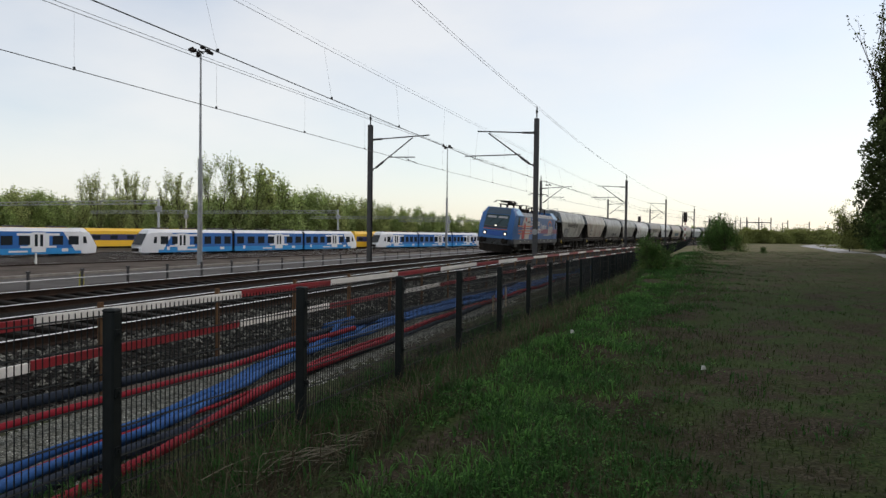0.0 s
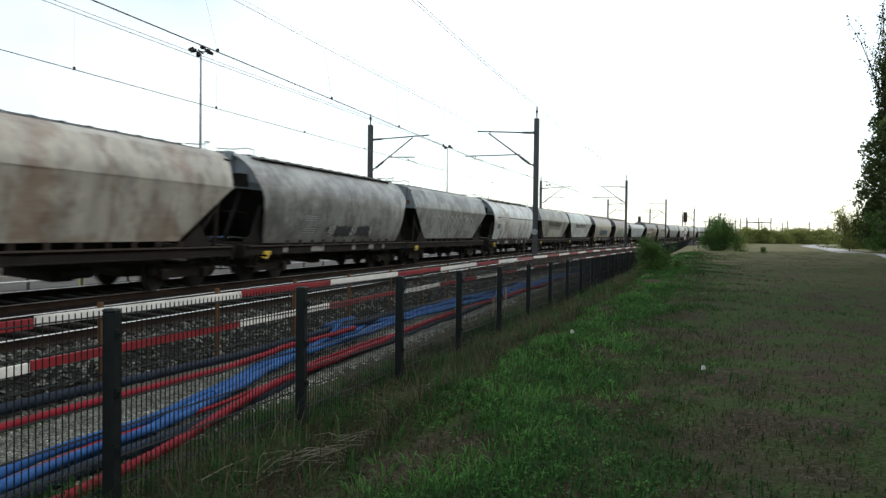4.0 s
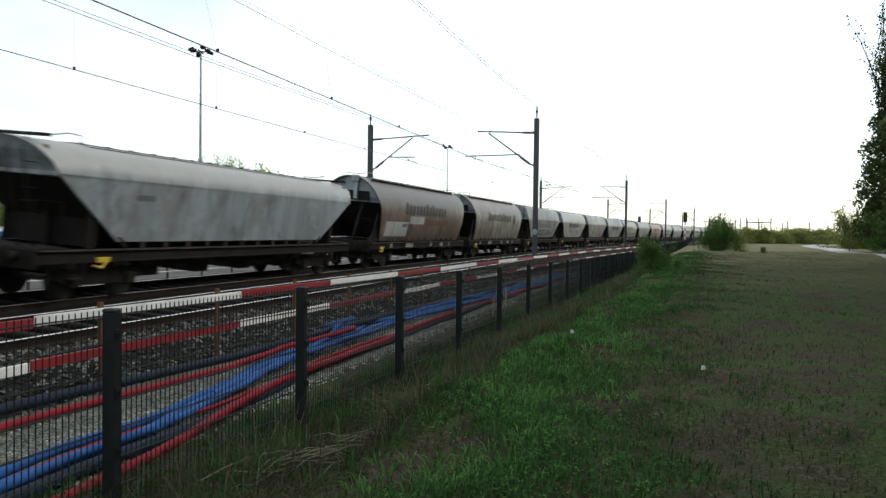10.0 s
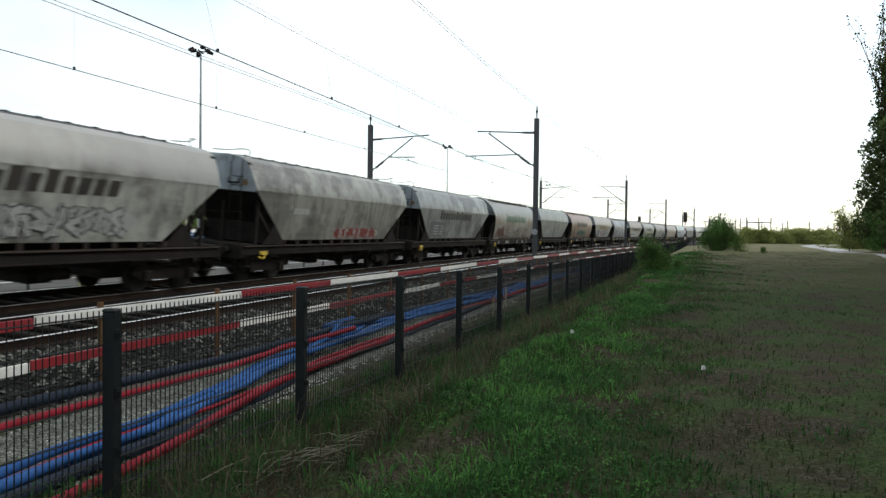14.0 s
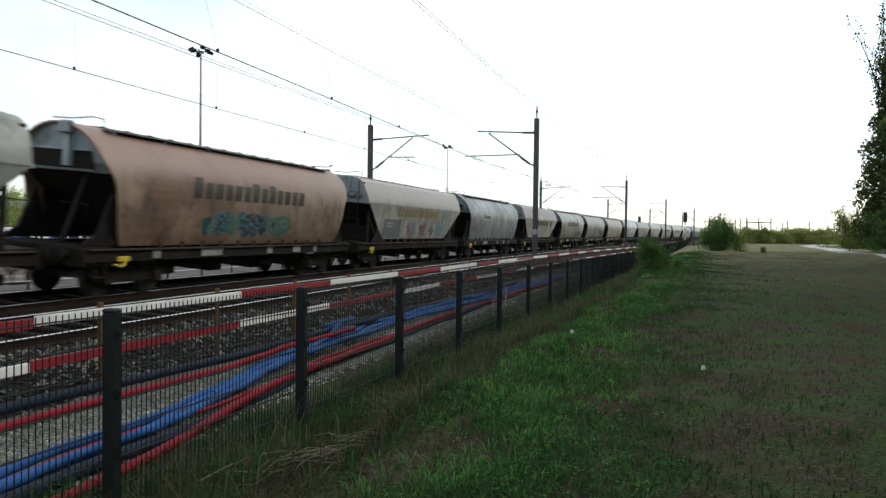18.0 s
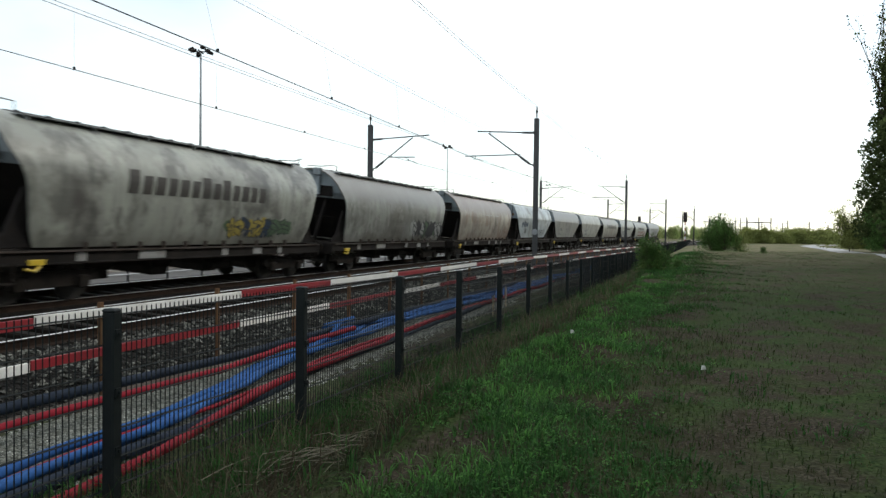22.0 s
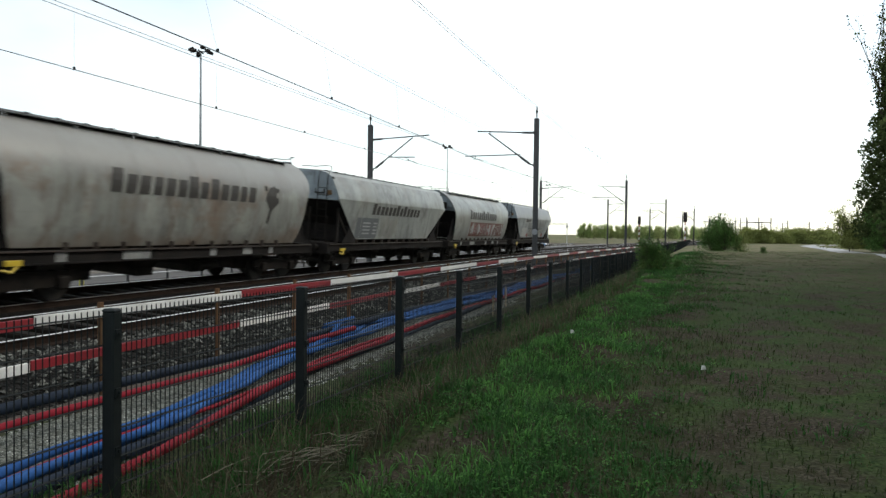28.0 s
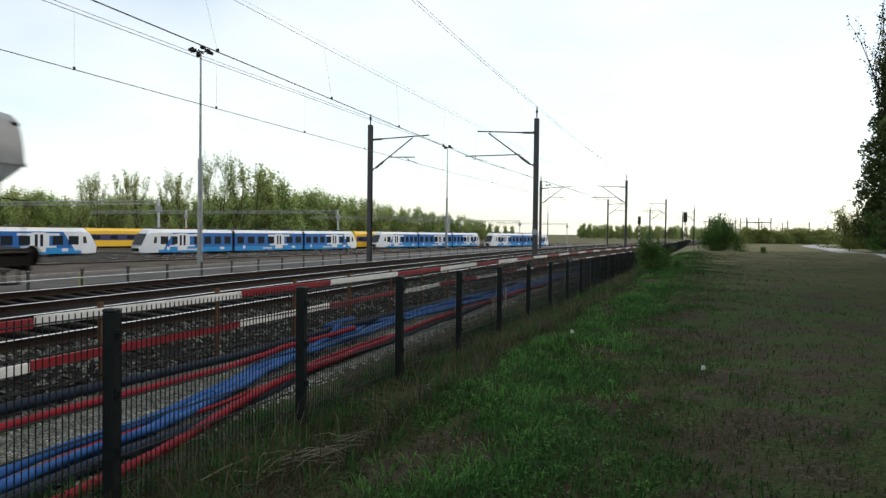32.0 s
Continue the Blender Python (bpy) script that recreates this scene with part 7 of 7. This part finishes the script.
GRASS_GREEN = leaf_mat("lush green grass", (0.055, 0.14, 0.038), (0.024, 0.066, 0.018))
# brighter green that puts the light on the bank's crest into the colour
GRASS_BRIGHT = leaf_mat("bright green grass, lit tone", (0.12, 0.29, 0.065), (0.055, 0.145, 0.036))
GRASS_DRY = leaf_mat("dry straw-coloured grass", (0.125, 0.11, 0.07), (0.055, 0.048, 0.03))
GRASS_DULL = leaf_mat("dark matted dry grass", (0.045, 0.05, 0.026), (0.018, 0.024, 0.011))
GRASS_STRAW = leaf_mat("long pale straw", (0.2, 0.185, 0.12), (0.075, 0.07, 0.042))
STALK = mat("bleached dead stalk", (0.3, 0.28, 0.21), (0.17, 0.15, 0.11), scale=6, fine=60, rough=0.85)
PEG = mat("pale timber peg", (0.5, 0.42, 0.3), (0.35, 0.28, 0.19), scale=6, fine=60, rough=0.85)
GRASS_OLIVE = leaf_mat("olive short grass", (0.058, 0.082, 0.03), (0.032, 0.05, 0.018))
def herbs(name, label, count, place, size, leaf, mtl, seed, per=26):
    """Low leafy cushions: small leaves lying over one another round a middle."""
    g = np.random.default_rng(seed)
    x, y = place(g, count // per)
    m = len(x)
    big = np.repeat(size * g.uniform(0.5, 1.4, m), per)
    x, y = np.repeat(x, per), np.repeat(y, per)
    n = len(x)
    b, q = g.uniform(0, 6.283, n), np.sqrt(g.random(n))
    dx, dy = np.cos(b) * q * big, np.sin(b) * q * big
    x, y = x + dx, y + dy
    z = ground_z(x, y) + 0.75 * big * (1 - q * q) * g.uniform(0.35, 1.0, n) + 0.006
    c = np.stack([x, y, z], 1)
    u = np.stack([np.cos(b), np.sin(b), g.uniform(-0.7, 0.5, n)], 1)
    w = np.stack([-np.sin(b), np.cos(b), g.uniform(-0.5, 0.5, n)], 1)
    k = leaf * g.uniform(0.5, 1.4, (n, 1))
    v = np.stack([c - u * k, c + w * k * 0.55, c + u * k, c - w * k * 0.55], 1).reshape(-1, 3)
    return tagged(sheet(name, v.tolist(), [(4 * i, 4 * i + 1, 4 * i + 2, 4 * i + 3) for i in range(n)], mtl), label, "weeds", kind="stuff")


GRASS_BROWN = leaf_mat("withered brown weeds", (0.1, 0.078, 0.048), (0.036, 0.03, 0.018))
blades("bank_grass", "lush green tufts along the top of the bank", 95000, band(1.25, 2.7, 1.0, 75, 1.75, 0.05, 1.3, 1.6), 0.12, 0.006, GRASS_GREEN, 1, 1.0, 0.08)
# the lit crest is painted with brighter clumps
blades("bank_grass", "green clumps in a bright, lit tone on the crest of the bank", 44000, band(1.3, 2.4, 1.0, 60, 1.7, 0.15, 1.2, 0.6), 0.12, 0.006, GRASS_BRIGHT, 31, 1.1, 0.1, 14)
blades("bank_grass", "thin dry stems among the grass of the bank", 16000, band(1.2, 4.2, 1.0, 60, 1.7, 0.0, 1.1), 0.16, 0.0025, GRASS_DRY, 32, 1.2)
blades("bank_grass", "dark green grass between the tufts on the bank", 50000, band(1.0, 3.4, 1.0, 70, 1.75, -0.6, 1.0, 3.0), 0.08, 0.005, GRASS_OLIVE, 11, 0.9)
herbs("bank_weeds", "low leafy green weeds over the crest of the bank", 110000, band(1.2, 2.9, 1.0, 45, 1.7, 0.1, 1.3, 0.8), 0.1, 0.012, GRASS_BRIGHT, 41)
herbs("bank_weeds", "dark leafy weeds spreading from the bank into the grass", 70000, band(1.3, 5.5, 1.0, 40, 1.6, 0.45, 0.9, 1.0), 0.1, 0.013, GRASS_GREEN, 42)
blades("lawn_grass", "short patchy grass on bare soil", 100000, band(2.8, 26, 0.3, 95, 1.4, -0.1, 0.6), 0.024, 0.004, GRASS_OLIVE, 3, 2.2)
blades("lawn_grass", "green tufts in the short grass", 80000, band(2.8, 24, 0.3, 80, 1.4, 0.45, 0.45), 0.04, 0.0045, GRASS_GREEN, 7, 1.6, 0.12, 18)
herbs("lawn_weeds", "flat green rosettes in the short grass", 60000, band(2.8, 16, 0.3, 45, 1.4, 0.35, 0.7), 0.07, 0.012, GRASS_GREEN, 43)
blades("lawn_grass", "dead straw lying in the short grass", 120000, band(2.8, 24, 0.3, 75, 1.4, -0.2, 0.6), 0.055, 0.003, GRASS_DRY, 4, 3.5)
blades("lawn_grass", "sparse tufts over the far part of the grass", 30000, band(4.0, 60, 8, 115, 1.1, 0.3, 0.2, 3.0), 0.03, 0.012, GRASS_BRIGHT, 21, 1.8, 0.25)
blades("lawn_grass", "dry yellowed tufts over the far part of the grass", 40000, band(4.5, 60, 14, 115, 1.15, 0.0, 0.3), 0.035, 0.01, GRASS_DRY, 22, 1.8, 0.2)
blades("dry_grass", "tangled dry grass along the foot of the fence", 24000, band(-0.3, 1.35, 2.0, 60, 1.55, -0.4), 0.22, 0.0035, GRASS_DULL, 5, 1.6)
blades("dry_grass", "withered brown weeds on the slope below the bank", 26000, band(-0.3, 1.5, 2.0, 60, 1.6, -0.1, 1.3), 0.36, 0.0045, GRASS_BROWN, 15, 1.7, 0.14, 8)
# the dark green here carries the shade below the crest
herbs("slope_weeds", "matted weeds coloured dark for the shaded slope of the bank", 80000, band(-0.9, 1.5, 2.0, 50, 1.6, -0.6, 1.2), 0.14, 0.017, GRASS_DULL, 44)
herbs("slope_weeds", "green leafy weeds on the slope of the bank", 36000, band(-0.6, 1.5, 2.0, 50, 1.6, 0.3, 1.2), 0.14, 0.014, GRASS_GREEN, 45)
blades("dry_grass", "long pale straw stems along the fence", 5000, band(-0.4, 1.4, 2.0, 45, 1.5, -0.2), 0.55, 0.0025, GRASS_STRAW, 12, 0.8)
blades("dry_grass", "matted dead stems lying below the fence", 9000, band(-0.1, 1.3, 2.0, 30, 1.5, 0.0, 1.4), 0.28, 0.004, GRASS_STRAW, 13, 4.0)
blades("slope_weeds", "green weeds climbing the slope below the crest", 18000, band(-0.3, 1.5, 2.5, 60, 1.7, 0.1, 1.4), 0.34, 0.005, GRASS_GREEN, 2, 0.7, 0.07)
blades("fence_weeds", "green weeds below the wire fence", 60000, band(-1.0, 0.6, 2.0, 60, 1.4, -0.15, 1.6), 0.2, 0.006, GRASS_GREEN, 6, 0.9, 0.09)


# ------------------------------------------------------------ dead stalks and litter on the bank
rng = random.Random(41)
for x, y, n, size, turn in ((-1.0, 6.0, 16, 0.5, 0.3), (-0.75, 6.6, 9, 0.4, -0.2), (-0.05, 8.9, 8, 0.4, 0.9), (-1.35, 5.6, 8, 0.45, 0.5)):
    z = float(ground_z(x, y)) + 0.05
    t = thing("dead_stalks", "bundle of pale dead stalks lying on the bank", "dead stalks", Matrix.Translation((x, y, z)))
    for k in range(n):
        a, l = turn + rng.gauss(0, 0.55), size * rng.uniform(0.4, 1.1)
        c = Vector((rng.gauss(0, 0.12), rng.gauss(0, 0.14), rng.uniform(0, 0.08)))
        d = Vector((math.cos(a), math.sin(a), rng.uniform(-0.15, 0.3))) * l / 2
        part("stalk", Shape().tube([c - d, c + Vector((0, 0, rng.uniform(-0.02, 0.05))), c + d], [0.005, 0.004, 0.002], 5), STALK, t)
for x, y, w in ((1.72, 9.8, 0.03), (2.9, 8.2, 0.03)):
    t = thing("litter", "small crumpled scrap of pale paper in the grass", "litter", Matrix.Translation((x, y, float(ground_z(x, y)) + 0.07)))
    part("scrap", Shape().loft([[(-w, -w * 0.5, 0), (w, -w * 0.4, 0.01), (w * 0.9, w * 0.5, 0), (-w * 0.7, w * 0.4, 0.02)], [(-w * 0.6, -w * 0.3, 0.03), (w * 0.5, -w * 0.4, 0.05), (w * 0.6, w * 0.2, 0.02), (-w * 0.5, w * 0.3, 0.05)]]), PALE, t)
for s_, o_, h in ((16.2, -9.6, 0.5), (18.9, -9.75, 0.55), (21.5, -9.5, 0.6), (24.6, -9.6, 0.55)):
    t = thing("marker_peg", "short pale timber peg beside the fence", "peg", Matrix.Translation(line(s_, o_, -0.5)))
    part("peg", Shape().box((0, 0, h / 2), (0.05, 0.05, h), bevel=0.008), PEG, t)


# ------------------------------------------------------------ how the train runs
def run(t):
    """Metres that the train has gone at t seconds."""
    u = t / 32.0
    return 709.73 * u - 221.485 * u ** 2 + 51.785 * u ** 3 + 44.358 * u ** 4 - 27.244 * u ** 5


def on_track(s):
    q = line(s, 0.0, CANT / 2)
    return Matrix.Translation(q) @ pose(0, 0, 0, -TILT, 0, along(s) + 180)


def motions():
    for ob, c in train:
        walk(ob, [(float(t), on_track(c - run(t))) for t in range(33)])


motions()
